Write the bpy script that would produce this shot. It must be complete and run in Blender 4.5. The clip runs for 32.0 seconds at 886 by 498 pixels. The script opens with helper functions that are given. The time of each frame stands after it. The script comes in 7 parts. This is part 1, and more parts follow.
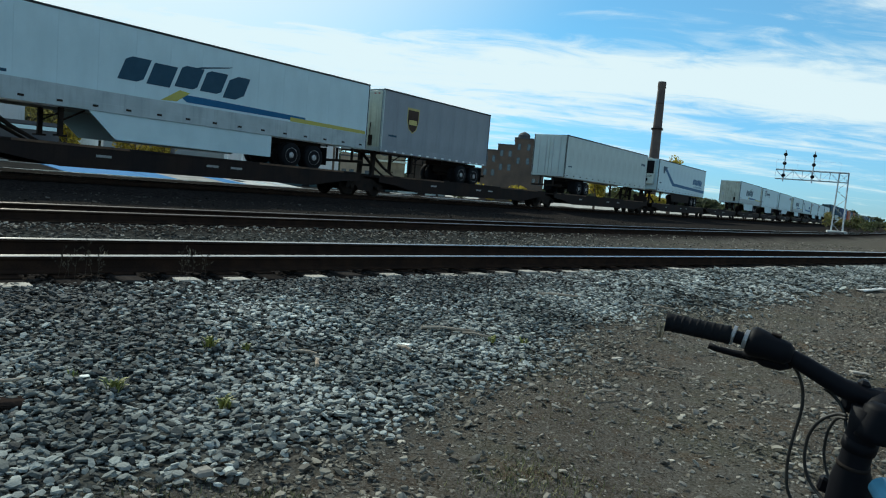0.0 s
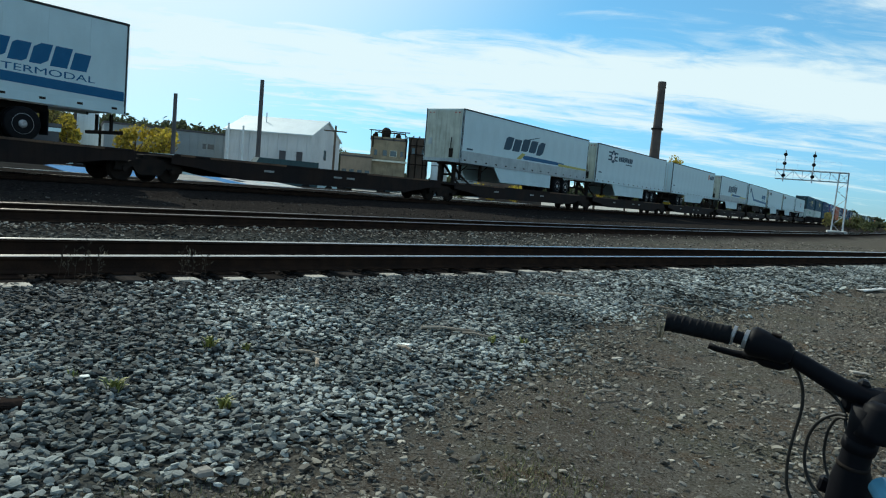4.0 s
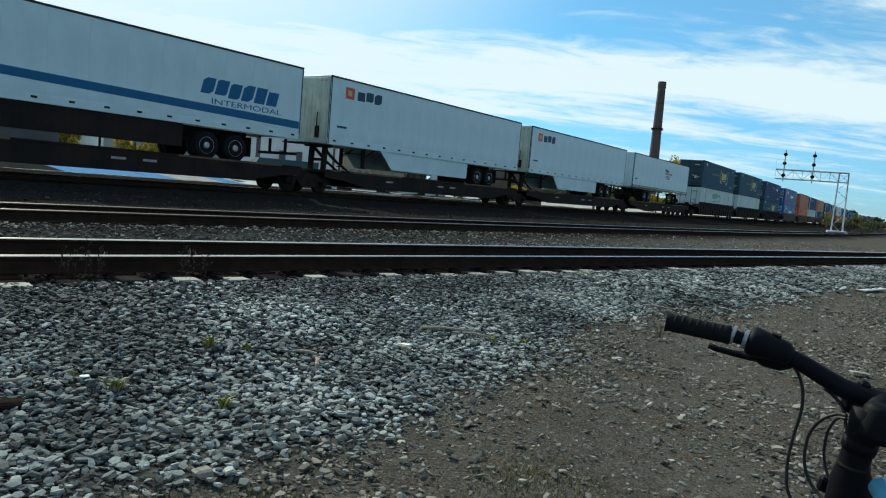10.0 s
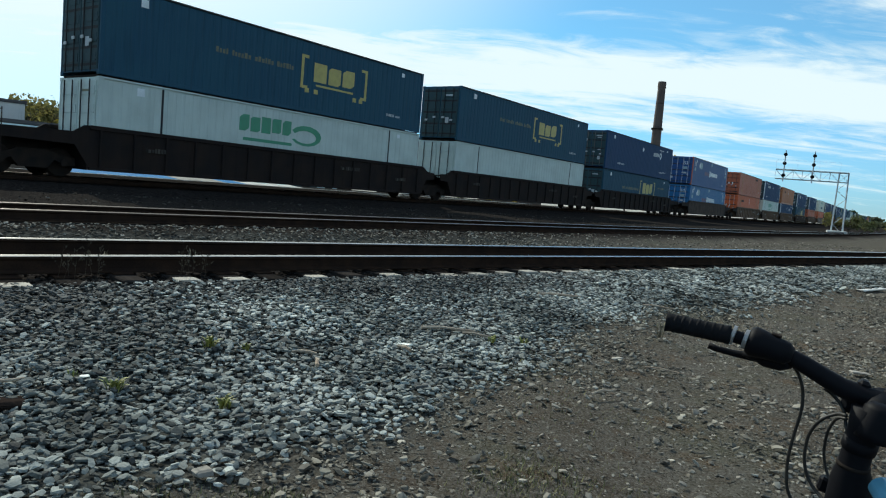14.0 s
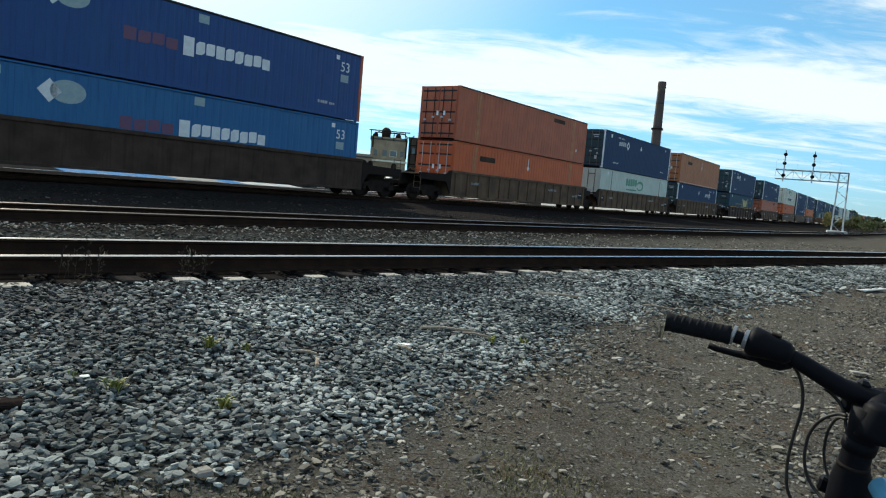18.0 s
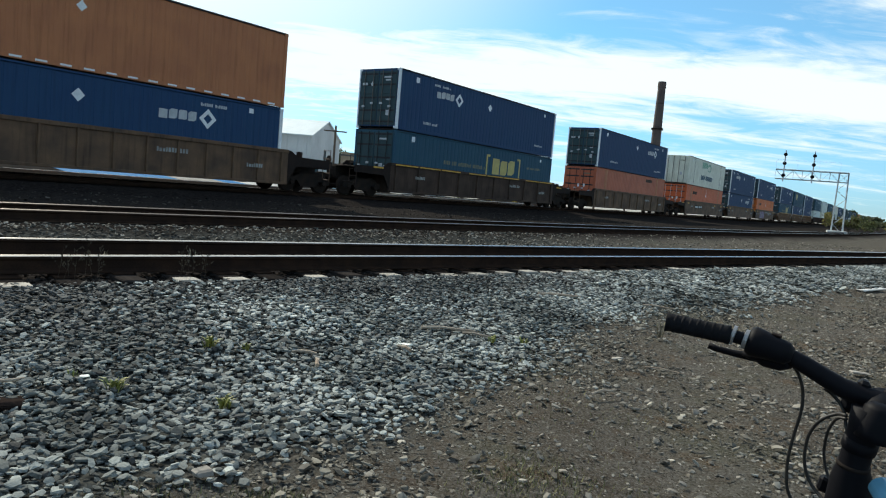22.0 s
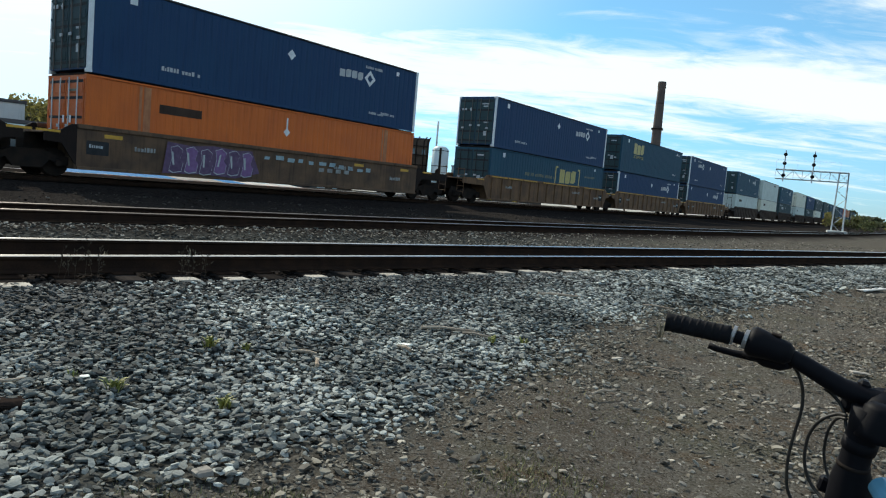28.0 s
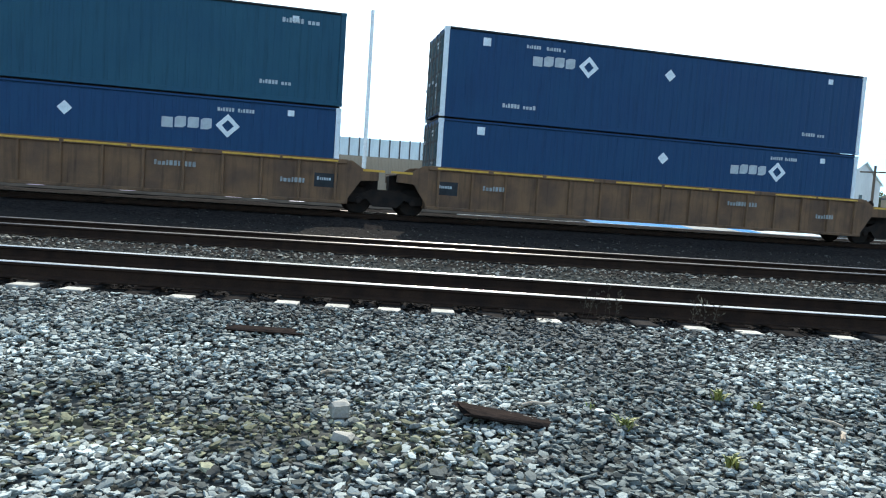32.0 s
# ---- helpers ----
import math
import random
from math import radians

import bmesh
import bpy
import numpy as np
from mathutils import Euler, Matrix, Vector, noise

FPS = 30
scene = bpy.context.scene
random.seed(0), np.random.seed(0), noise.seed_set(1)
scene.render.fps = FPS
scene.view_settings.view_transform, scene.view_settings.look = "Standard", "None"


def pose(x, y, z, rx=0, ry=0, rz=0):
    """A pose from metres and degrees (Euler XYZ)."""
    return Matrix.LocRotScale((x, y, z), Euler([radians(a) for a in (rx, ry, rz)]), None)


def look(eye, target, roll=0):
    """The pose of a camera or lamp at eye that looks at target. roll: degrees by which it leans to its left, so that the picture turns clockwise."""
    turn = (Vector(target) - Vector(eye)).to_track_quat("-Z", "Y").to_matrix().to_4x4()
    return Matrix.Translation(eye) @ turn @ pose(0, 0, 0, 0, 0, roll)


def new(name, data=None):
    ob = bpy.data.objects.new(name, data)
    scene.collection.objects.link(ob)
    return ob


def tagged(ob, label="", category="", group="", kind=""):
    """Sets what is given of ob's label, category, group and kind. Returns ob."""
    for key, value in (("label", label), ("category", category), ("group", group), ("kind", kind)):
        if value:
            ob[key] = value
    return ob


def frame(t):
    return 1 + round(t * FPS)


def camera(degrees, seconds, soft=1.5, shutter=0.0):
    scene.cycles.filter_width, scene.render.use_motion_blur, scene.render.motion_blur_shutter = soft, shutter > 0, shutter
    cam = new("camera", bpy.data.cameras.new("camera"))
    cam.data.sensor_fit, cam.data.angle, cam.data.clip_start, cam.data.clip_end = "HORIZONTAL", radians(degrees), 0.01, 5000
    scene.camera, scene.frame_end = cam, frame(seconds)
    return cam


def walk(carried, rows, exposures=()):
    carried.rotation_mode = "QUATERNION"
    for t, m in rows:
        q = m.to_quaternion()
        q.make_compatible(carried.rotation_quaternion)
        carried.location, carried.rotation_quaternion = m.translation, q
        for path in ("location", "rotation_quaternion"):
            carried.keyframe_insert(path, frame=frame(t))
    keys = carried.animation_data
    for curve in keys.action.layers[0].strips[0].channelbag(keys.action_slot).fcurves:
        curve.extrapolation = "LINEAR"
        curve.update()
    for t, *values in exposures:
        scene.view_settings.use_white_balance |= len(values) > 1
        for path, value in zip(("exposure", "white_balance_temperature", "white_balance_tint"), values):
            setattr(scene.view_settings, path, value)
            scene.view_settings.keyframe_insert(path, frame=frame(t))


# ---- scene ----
# ---------- camera: stands beside the track, turns left at the end ----------
EYE = 1.35
cam = camera(64.73, 32.0, soft=1.15)
STILL = pose(0, 0, EYE, 90 - 4.906, -4.928, 0)


def turned(yaw, pitch, roll):
    return pose(0, 0, EYE, 90 + pitch, roll, yaw)


walk(cam, [
    (0.0, STILL), (29.6, STILL),
    (29.9, turned(0.25, -5.2, -4.95)),
    (30.0, turned(0.79, -5.30, -5.02)),
    (30.2, turned(5.88, -5.84, -4.52)),
    (30.3, turned(11.11, -6.36, -4.42)),
    (30.4, turned(15.2, -6.68, -4.28)),
    (30.5, turned(18.72, -6.88, -4.20)),
    (30.7, turned(23.34, -5.72, -4.2)),
    (31.0, turned(26.74, -5.14, -3.79)),
    (31.2, turned(28.07, -4.87, -3.79)),
    (31.5, turned(35.85, -5.82, -3.34)),
    (31.6, turned(38.63, -6.37, -3.50)),
    (31.7, turned(41.84, -6.18, -3.34)),
    (31.8, turned(40.42, -5.72, -3.59)),
    (32.0, turned(40.42, -4.10, -3.84)),
], exposures=[(0.0, -0.37, 6200, -1), (5.0, -0.33, 6200, -1), (12.0, -0.31, 6250, 0), (18.0, -0.13, 6600, 4), (29.8, -0.06, 6700, 6), (30.5, 0.1, 6350, 4), (31.2, 0.55, 6100, 5), (32.0, 0.8, 6150, 5)])

# ---------- sky and sun: backlit afternoon, thin cloud bands ----------
SUN_AZ, SUN_EL = -38.0, 40.0


def make_world():
    world = bpy.data.worlds.new("sky")
    scene.world = world
    world.use_nodes = True
    nt = world.node_tree
    nt.nodes.clear()
    N, L = nt.nodes.new, nt.links.new
    out, bg = N("ShaderNodeOutputWorld"), N("ShaderNodeBackground")
    sky = N("ShaderNodeTexSky")
    sky.sky_type, sky.sun_disc = "NISHITA", False
    sky.sun_elevation, sky.sun_rotation = radians(SUN_EL), radians(SUN_AZ)
    sky.air_density, sky.dust_density, sky.ozone_density = 1.0, 0.4, 2.5
    tc = N("ShaderNodeTexCoord")
    sep = N("ShaderNodeSeparateXYZ")
    # cloud sheet: the direction laid on a flat layer, drawn out along one bearing
    nrm = N("ShaderNodeVectorMath"); nrm.operation = "NORMALIZE"
    L(tc.outputs["Generated"], nrm.inputs[0])
    L(nrm.outputs[0], sep.inputs[0])

    def math_node(op, a, c=None):
        m = N("ShaderNodeMath"); m.operation = op
        for i, v in enumerate((a, c)):
            if v is None:
                continue
            if isinstance(v, (int, float)):
                m.inputs[i].default_value = v
            else:
                L(v, m.inputs[i])
        return m.outputs[0]
    z = math_node("MAXIMUM", sep.outputs["Z"], 0.0)
    lay = N("ShaderNodeCombineXYZ")
    den = math_node("ADD", z, 0.10)
    L(math_node("DIVIDE", sep.outputs["X"], den), lay.inputs[0])
    L(math_node("DIVIDE", sep.outputs["Y"], den), lay.inputs[1])
    mp = N("ShaderNodeMapping")
    mp.inputs["Rotation"].default_value = (0, 0, radians(-9))
    mp.inputs["Scale"].default_value = (0.30, 1.0, 1.0)
    mp.inputs["Location"].default_value = (1.3, 0.2, 0.0)
    L(lay.outputs[0], mp.inputs[0])
    n1 = N("ShaderNodeTexNoise"); n1.inputs["Scale"].default_value = 1.3; n1.inputs["Detail"].default_value = 9
    n1.inputs["Roughness"].default_value = 0.58; n1.inputs["Distortion"].default_value = 0.4
    L(mp.outputs[0], n1.inputs["Vector"])
    # more cloud in one layer low over the horizon, thin above it
    dz = math_node("DIVIDE", math_node("SUBTRACT", z, 0.160), 0.055)
    layer = math_node("POWER", 2.718, math_node("MULTIPLY", math_node("MULTIPLY", dz, dz), -1.0))
    dens = math_node("ADD", math_node("MULTIPLY", layer, 0.27), n1.outputs["Fac"])
    dz2 = math_node("DIVIDE", math_node("SUBTRACT", z, 0.27), 0.05)
    puffs = math_node("POWER", 2.718, math_node("MULTIPLY", math_node("MULTIPLY", dz2, dz2), -1.0))
    puffs = math_node("MULTIPLY", puffs, math_node("MAXIMUM", sep.outputs["X"], 0.0))
    dens = math_node("ADD", dens, math_node("MULTIPLY", puffs, 0.42))
    # broken edges and loose wisps above the layer
    n2 = N("ShaderNodeTexNoise"); n2.inputs["Scale"].default_value = 4.2; n2.inputs["Detail"].default_value = 8
    n2.inputs["Roughness"].default_value = 0.62; n2.inputs["Distortion"].default_value = 0.8
    mp2 = N("ShaderNodeMapping"); mp2.inputs["Rotation"].default_value = (0, 0, radians(-14)); mp2.inputs["Scale"].default_value = (0.55, 1.0, 1.0)
    L(lay.outputs[0], mp2.inputs[0]); L(mp2.outputs[0], n2.inputs["Vector"])
    dens = math_node("ADD", dens, math_node("MULTIPLY", math_node("SUBTRACT", n2.outputs["Fac"], 0.5), 0.55))
    ramp = N("ShaderNodeMapRange"); ramp.inputs["From Min"].default_value = 0.48; ramp.inputs["From Max"].default_value = 0.78
    ramp.interpolation_type = "SMOOTHSTEP"
    L(dens, ramp.inputs["Value"])
    # bright haze round the sun
    a, e = radians(SUN_AZ), radians(SUN_EL)
    dot = N("ShaderNodeVectorMath"); dot.operation = "DOT_PRODUCT"
    dot.inputs[1].default_value = (math.sin(a) * math.cos(e), math.cos(a) * math.cos(e), math.sin(e))
    L(nrm.outputs[0], dot.inputs[0])
    halo = N("ShaderNodeMapRange"); halo.inputs["From Min"].default_value = 0.64; halo.inputs["From Max"].default_value = 0.90
    halo.interpolation_type = "SMOOTHSTEP"
    L(dot.outputs["Value"], halo.inputs["Value"])
    both = N("ShaderNodeMath"); both.operation = "MAXIMUM"
    L(ramp.outputs[0], both.inputs[0]); L(halo.outputs[0], both.inputs[1])
    fac = N("ShaderNodeMapRange"); fac.inputs["To Min"].default_value = 0.15; fac.inputs["To Max"].default_value = 0.95
    L(both.outputs[0], fac.inputs["Value"])
    mix = N("ShaderNodeMix"); mix.data_type = "RGBA"
    L(fac.outputs[0], mix.inputs["Factor"])
    tint = N("ShaderNodeVectorMath"); tint.operation = "MULTIPLY"
    low = N("ShaderNodeMapRange"); low.inputs["From Min"].default_value = 0.02; low.inputs["From Max"].default_value = 0.20
    low.inputs["To Min"].default_value = 1.0; low.inputs["To Max"].default_value = 0.0
    L(z, low.inputs["Value"])
    hue = N("ShaderNodeMix"); hue.data_type = "RGBA"
    hue.inputs["A"].default_value = (0.47, 1.32, 1.66, 1)
    hue.inputs["B"].default_value = (0.58, 1.12, 1.80, 1)
    L(low.outputs[0], hue.inputs["Factor"]); L(hue.outputs["Result"], tint.inputs[1])
    L(sky.outputs[0], tint.inputs[0])
    L(tint.outputs[0], mix.inputs["A"])
    mix.inputs["B"].default_value = (10.3, 11.2, 11.7, 1)
    L(mix.outputs["Result"], bg.inputs["Color"])
    bg.inputs["Strength"].default_value = 0.105
    L(bg.outputs[0], out.inputs[0])


make_world()
sun = new("sun", bpy.data.lights.new("sun", "SUN"))
sun.data.energy, sun.data.angle, sun.data.color = 5.0, radians(0.55), (1.0, 0.94, 0.83)
_a, _e = radians(SUN_AZ), radians(SUN_EL)
sun.matrix_basis = look((40 * math.sin(_a) * math.cos(_e), 40 * math.cos(_a) * math.cos(_e), 40 * math.sin(_e)), (0, 0, 0))

# ---------- materials ----------
def mat(name, col, col2=None, scale=3.0, rough=0.6, metal=0.0, bump=0.0, bscale=60.0, streak=0.0, fine=0.12, island=0.0, objvar=0.0,
        stretch=(1, 1, 1), spec=0.5, coat=0.0):
    """Paint, metal, stone and the like: two colours in patches, fine grain, optional run-down streaks and a difference from piece to piece."""
    m = bpy.data.materials.new(name)
    m.use_nodes = True
    nt = m.node_tree
    N, L = nt.nodes.new, nt.links.new
    b = nt.nodes["Principled BSDF"]
    tc = N("ShaderNodeTexCoord")
    mp = N("ShaderNodeMapping"); mp.inputs["Scale"].default_value = stretch
    L(tc.outputs["Object"], mp.inputs[0])
    n1 = N("ShaderNodeTexNoise"); n1.inputs["Scale"].default_value = scale; n1.inputs["Detail"].default_value = 5
    L(mp.outputs[0], n1.inputs["Vector"])
    r = N("ShaderNodeMapRange"); r.inputs["From Min"].default_value = 0.35; r.inputs["From Max"].default_value = 0.65
    L(n1.outputs["Fac"], r.inputs["Value"])
    mx = N("ShaderNodeMix"); mx.data_type = "RGBA"
    mx.inputs["A"].default_value = (*col, 1)
    mx.inputs["B"].default_value = (*(col2 or tuple(c * 0.8 for c in col)), 1)
    L(r.outputs[0], mx.inputs["Factor"])
    n2 = N("ShaderNodeTexNoise"); n2.inputs["Scale"].default_value = bscale; n2.inputs["Detail"].default_value = 3
    L(tc.outputs["Object"], n2.inputs["Vector"])
    gr = N("ShaderNodeMapRange"); gr.inputs["From Min"].default_value = 0.3; gr.inputs["From Max"].default_value = 0.7
    gr.inputs["To Min"].default_value, gr.inputs["To Max"].default_value = 1 - fine, 1 + fine
    L(n2.outputs["Fac"], gr.inputs["Value"])
    val = gr.outputs[0]
    if island or objvar:
        src = N("ShaderNodeNewGeometry").outputs["Random Per Island"] if island else N("ShaderNodeObjectInfo").outputs["Random"]
        k = island or objvar
        ir = N("ShaderNodeMapRange"); ir.inputs["To Min"].default_value, ir.inputs["To Max"].default_value = 1 - k, 1 + k
        L(src, ir.inputs["Value"])
        mu = N("ShaderNodeMath"); mu.operation = "MULTIPLY"
        L(val, mu.inputs[0]); L(ir.outputs[0], mu.inputs[1])
        val = mu.outputs[0]
    if streak:
        ms = N("ShaderNodeMapping"); ms.inputs["Scale"].default_value = (5, 5, 0.35)
        L(tc.outputs["Object"], ms.inputs[0])
        n3 = N("ShaderNodeTexNoise"); n3.inputs["Scale"].default_value = 1.6; n3.inputs["Detail"].default_value = 6
        L(ms.outputs[0], n3.inputs["Vector"])
        sr = N("ShaderNodeMapRange"); sr.inputs["From Min"].default_value = 0.5; sr.inputs["From Max"].default_value = 0.75
        sr.inputs["To Min"].default_value, sr.inputs["To Max"].default_value = 1, 1 - streak
        L(n3.outputs["Fac"], sr.inputs["Value"])
        mu = N("ShaderNodeMath"); mu.operation = "MULTIPLY"
        L(val, mu.inputs[0]); L(sr.outputs[0], mu.inputs[1])
        val = mu.outputs[0]
    sc = N("ShaderNodeVectorMath"); sc.operation = "SCALE"
    L(mx.outputs["Result"], sc.inputs[0]); L(val, sc.inputs["Scale"])
    L(sc.outputs[0], b.inputs["Base Color"])
    rr = N("ShaderNodeMapRange"); rr.inputs["To Min"].default_value, rr.inputs["To Max"].default_value = max(0.02, rough - 0.1), min(1, rough + 0.1)
    L(n1.outputs["Fac"], rr.inputs["Value"]); L(rr.outputs[0], b.inputs["Roughness"])
    b.inputs["Metallic"].default_value = metal
    b.inputs["Specular IOR Level"].default_value = spec
    if bump:
        bp = N("ShaderNodeBump"); bp.inputs["Strength"].default_value = bump; bp.inputs["Distance"].default_value = 0.01
        L(n2.outputs["Fac"], bp.inputs["Height"]); L(bp.outputs[0], b.inputs["Normal"])
    return m


M_WHITE = mat("trailer_white", (0.53, 0.67, 0.705), (0.455, 0.59, 0.625), 0.8, 0.45, streak=0.03, fine=0.04)
M_GREYW = mat("aged_white", (0.50, 0.575, 0.545), (0.42, 0.485, 0.46), 0.9, 0.5, streak=0.07, fine=0.05)
M_GREY = mat("parcel_grey", (0.215, 0.245, 0.28), (0.18, 0.205, 0.235), 0.7, 0.45, streak=0.15)
M_CREAM = mat("cream_paint", (0.66, 0.67, 0.56), (0.55, 0.55, 0.45), 1.2, 0.5, streak=0.3)
M_MINT = mat("pale_mint_paint", (0.50, 0.58, 0.52), (0.43, 0.50, 0.45), 0.9, 0.45, streak=0.15)
M_NAVY = mat("navy_paint", (0.012, 0.046, 0.118), (0.015, 0.053, 0.122), 0.7, 0.68, streak=0.2, spec=0.22)
M_CSXB = mat("dark_teal_blue_paint", (0.016, 0.066, 0.112), (0.021, 0.076, 0.118), 0.7, 0.68, streak=0.25, spec=0.22)
M_SKYB = mat("mid_blue_paint", (0.016, 0.115, 0.29), (0.022, 0.13, 0.29), 0.7, 0.45, streak=0.25, spec=0.22)
M_DEEPB = mat("deep_blue_paint", (0.012, 0.060, 0.21), (0.016, 0.07, 0.21), 0.7, 0.45, streak=0.25, spec=0.22)
M_SLATE = mat("slate_blue_paint", (0.030, 0.062, 0.072), (0.040, 0.070, 0.078), 0.7, 0.7, streak=0.25, spec=0.22)
M_RED = mat("rust_red_paint", (0.45, 0.122, 0.060), (0.37, 0.106, 0.058), 0.9, 0.5, streak=0.3, spec=0.22)
M_ORANGE = mat("orange_paint", (0.56, 0.118, 0.036), (0.48, 0.105, 0.04), 0.9, 0.5, streak=0.22, spec=0.22)
M_TAN = mat("faded_orange_paint", (0.43, 0.165, 0.07), (0.37, 0.14, 0.065), 0.9, 0.55, streak=0.25, spec=0.22)
M_BRIGHTOR = mat("bright_orange_paint", (0.62, 0.142, 0.024), (0.54, 0.125, 0.028), 0.9, 0.5, streak=0.2, spec=0.22)
M_WORN = mat("worn_post_paint", (0.46, 0.21, 0.10), (0.34, 0.13, 0.065), 2.5, 0.6, streak=0.4, spec=0.2)
M_NOSE = mat("stained_nose_paint", (0.50, 0.53, 0.44), (0.37, 0.39, 0.32), 1.6, 0.55, streak=0.35)
M_BAND = mat("grimy_lower_band", (0.40, 0.46, 0.47), (0.32, 0.37, 0.38), 1.5, 0.55, streak=0.2)
M_SLOGAN = mat("faded_slogan_paint", (0.17, 0.16, 0.09), (0.10, 0.11, 0.08), 5, 0.6)
M_YWELL = mat("faded_yellow_well_paint", (0.180, 0.100, 0.052), (0.105, 0.062, 0.040), 1.3, 0.7, streak=0.4, bump=0.15, spec=0.2)
M_FAINTRED = mat("faded_red_mark", (0.13, 0.045, 0.09), (0.10, 0.05, 0.12), 5, 0.5)
M_BROWN = mat("freight_brown", (0.068, 0.044, 0.033), (0.040, 0.027, 0.021), 1.4, 0.75, streak=0.4, bump=0.2, spec=0.15)
M_OCHRE = mat("weathered_yellow_brown", (0.150, 0.090, 0.053), (0.080, 0.052, 0.037), 1.3, 0.7, streak=0.4, bump=0.15, spec=0.2)
M_DARKCAR = mat("dark_blue_black_steel", (0.016, 0.013, 0.013), (0.026, 0.018, 0.015), 1.2, 0.8, streak=0.2, spec=0.1)
# dark rails, posts and seams; also the shade painted between door ribs
M_EDGE = mat("dark_edge_and_rib_shade", (0.035, 0.037, 0.04), (0.02, 0.022, 0.025), 3, 0.7, spec=0.2)
M_STEEL = mat("grimy_steel", (0.015, 0.013, 0.012), (0.028, 0.020, 0.016), 3, 0.85, 0.0, bump=0.3, spec=0.08)
M_YELLOW = mat("safety_yellow", (0.62, 0.34, 0.025), (0.5, 0.27, 0.03), 4, 0.55, streak=0.2)
M_GOLD = mat("logo_yellow", (0.45, 0.38, 0.11), (0.38, 0.32, 0.10), 4, 0.5)
M_MARK = mat("marking_white", (0.72, 0.76, 0.78), (0.62, 0.66, 0.68), 5, 0.5)
M_CODE = mat("faded_code_paint", (0.30, 0.31, 0.30), (0.2, 0.2, 0.19), 5, 0.6)
M_FLECK = mat("dusty_bed_stone", (0.075, 0.068, 0.06), (0.035, 0.032, 0.028), 3, 0.9, island=0.8, spec=0.0)
M_STENCIL = mat("stencil_grey_white", (0.45, 0.48, 0.50), (0.34, 0.37, 0.39), 5, 0.55)
M_LOGOBLUE = mat("logo_dark_blue", (0.012, 0.052, 0.090), (0.016, 0.06, 0.10), 5, 0.5, spec=0.2)
M_STRIPE = mat("stripe_blue", (0.008, 0.095, 0.22), (0.012, 0.105, 0.23), 5, 0.5, spec=0.2)
M_LIME = mat("stripe_yellow", (0.42, 0.38, 0.05), (0.38, 0.34, 0.06), 5, 0.4)
M_LOGORED = mat("logo_red", (0.45, 0.04, 0.03), (0.4, 0.04, 0.03), 5, 0.4)
M_GREEN = mat("logo_green", (0.03, 0.22, 0.12), (0.04, 0.25, 0.14), 5, 0.4)
M_TAPE = mat("reflective_tape_red", (0.35, 0.05, 0.04), (0.3, 0.05, 0.04), 5, 0.4)
M_PURPLE = mat("graffiti_purple", (0.060, 0.026, 0.085), (0.11, 0.06, 0.13), 6, 0.5)
M_LILAC = mat("graffiti_lilac", (0.20, 0.10, 0.26), (0.15, 0.07, 0.2), 6, 0.5)
M_PALEBLUE = mat("graffiti_pale_blue", (0.22, 0.33, 0.38), (0.3, 0.38, 0.4), 6, 0.5)
M_ALU = mat("brushed_aluminium", (0.62, 0.63, 0.64), (0.5, 0.51, 0.52), 6, 0.35, 0.85)
M_RIM = mat("dull_wheel_rim", (0.44, 0.44, 0.45), (0.24, 0.235, 0.23), 6, 0.45, 0.5)
M_TAPERAIL = mat("grimy_bottom_rail", (0.115, 0.105, 0.095), (0.08, 0.075, 0.07), 3, 0.6)
M_GALV = mat("galvanised_steel", (0.55, 0.57, 0.58), (0.45, 0.47, 0.48), 6, 0.45, 0.6)
M_RUBBER = mat("black_rubber", (0.008, 0.008, 0.010), (0.012, 0.012, 0.013), 8, 0.85, bump=0.2, spec=0.1)
M_BLACK = mat("black_plastic", (0.004, 0.004, 0.006), (0.006, 0.006, 0.008), 8, 0.6, spec=0.1)
M_TREAT = mat("weathered_tie_wood", (0.030, 0.026, 0.024), (0.018, 0.016, 0.015), 2, 0.85, bump=0.6, bscale=30, objvar=0.35, stretch=(6, 0.6, 6), spec=0.0)
M_TIEEND = mat("bleached_tie_end", (0.30, 0.275, 0.235), (0.21, 0.19, 0.165), 8, 0.85, bump=0.4, objvar=0.25)
M_RAIL = mat("rail_rust", (0.034, 0.021, 0.015), (0.022, 0.015, 0.012), 5, 0.85, 0.0, bump=0.2, spec=0.0)
M_RAILTOP = mat("worn_rail_head", (0.60, 0.55, 0.50), (0.46, 0.42, 0.38), 3, 0.22, 1.0, fine=0.05)
M_DULLTOP = mat("dull_rail_head", (0.20, 0.165, 0.14), (0.11, 0.09, 0.08), 1.2, 0.34, 0.9, fine=0.1)
M_STONE = mat("ballast_stone", (0.306, 0.322, 0.302), (0.086, 0.095, 0.091), 0.75, 0.85, bump=0.3, bscale=90, island=0.70, fine=0.2, spec=0.12)
M_GRIME = mat("grimy_ballast_stone", (0.120, 0.121, 0.115), (0.050, 0.051, 0.050), 0.9, 0.85, bump=0.3, bscale=90, island=0.6, fine=0.2, spec=0.1)
M_DARKSTONE = mat("oily_ballast_stone", (0.030, 0.026, 0.024), (0.018, 0.016, 0.015), 9, 0.9, island=0.5, fine=0.15, spec=0.0)
M_BEDSTONE = mat("brown_grey_ballast_stone", (0.24, 0.225, 0.195), (0.08, 0.074, 0.064), 3, 0.9, island=0.8, fine=0.2, spec=0.0)
M_OLIVESTONE = mat("mossy_olive_ballast_stone", (0.205, 0.200, 0.140), (0.085, 0.083, 0.055), 2, 0.9, island=0.6, fine=0.2, spec=0.0)
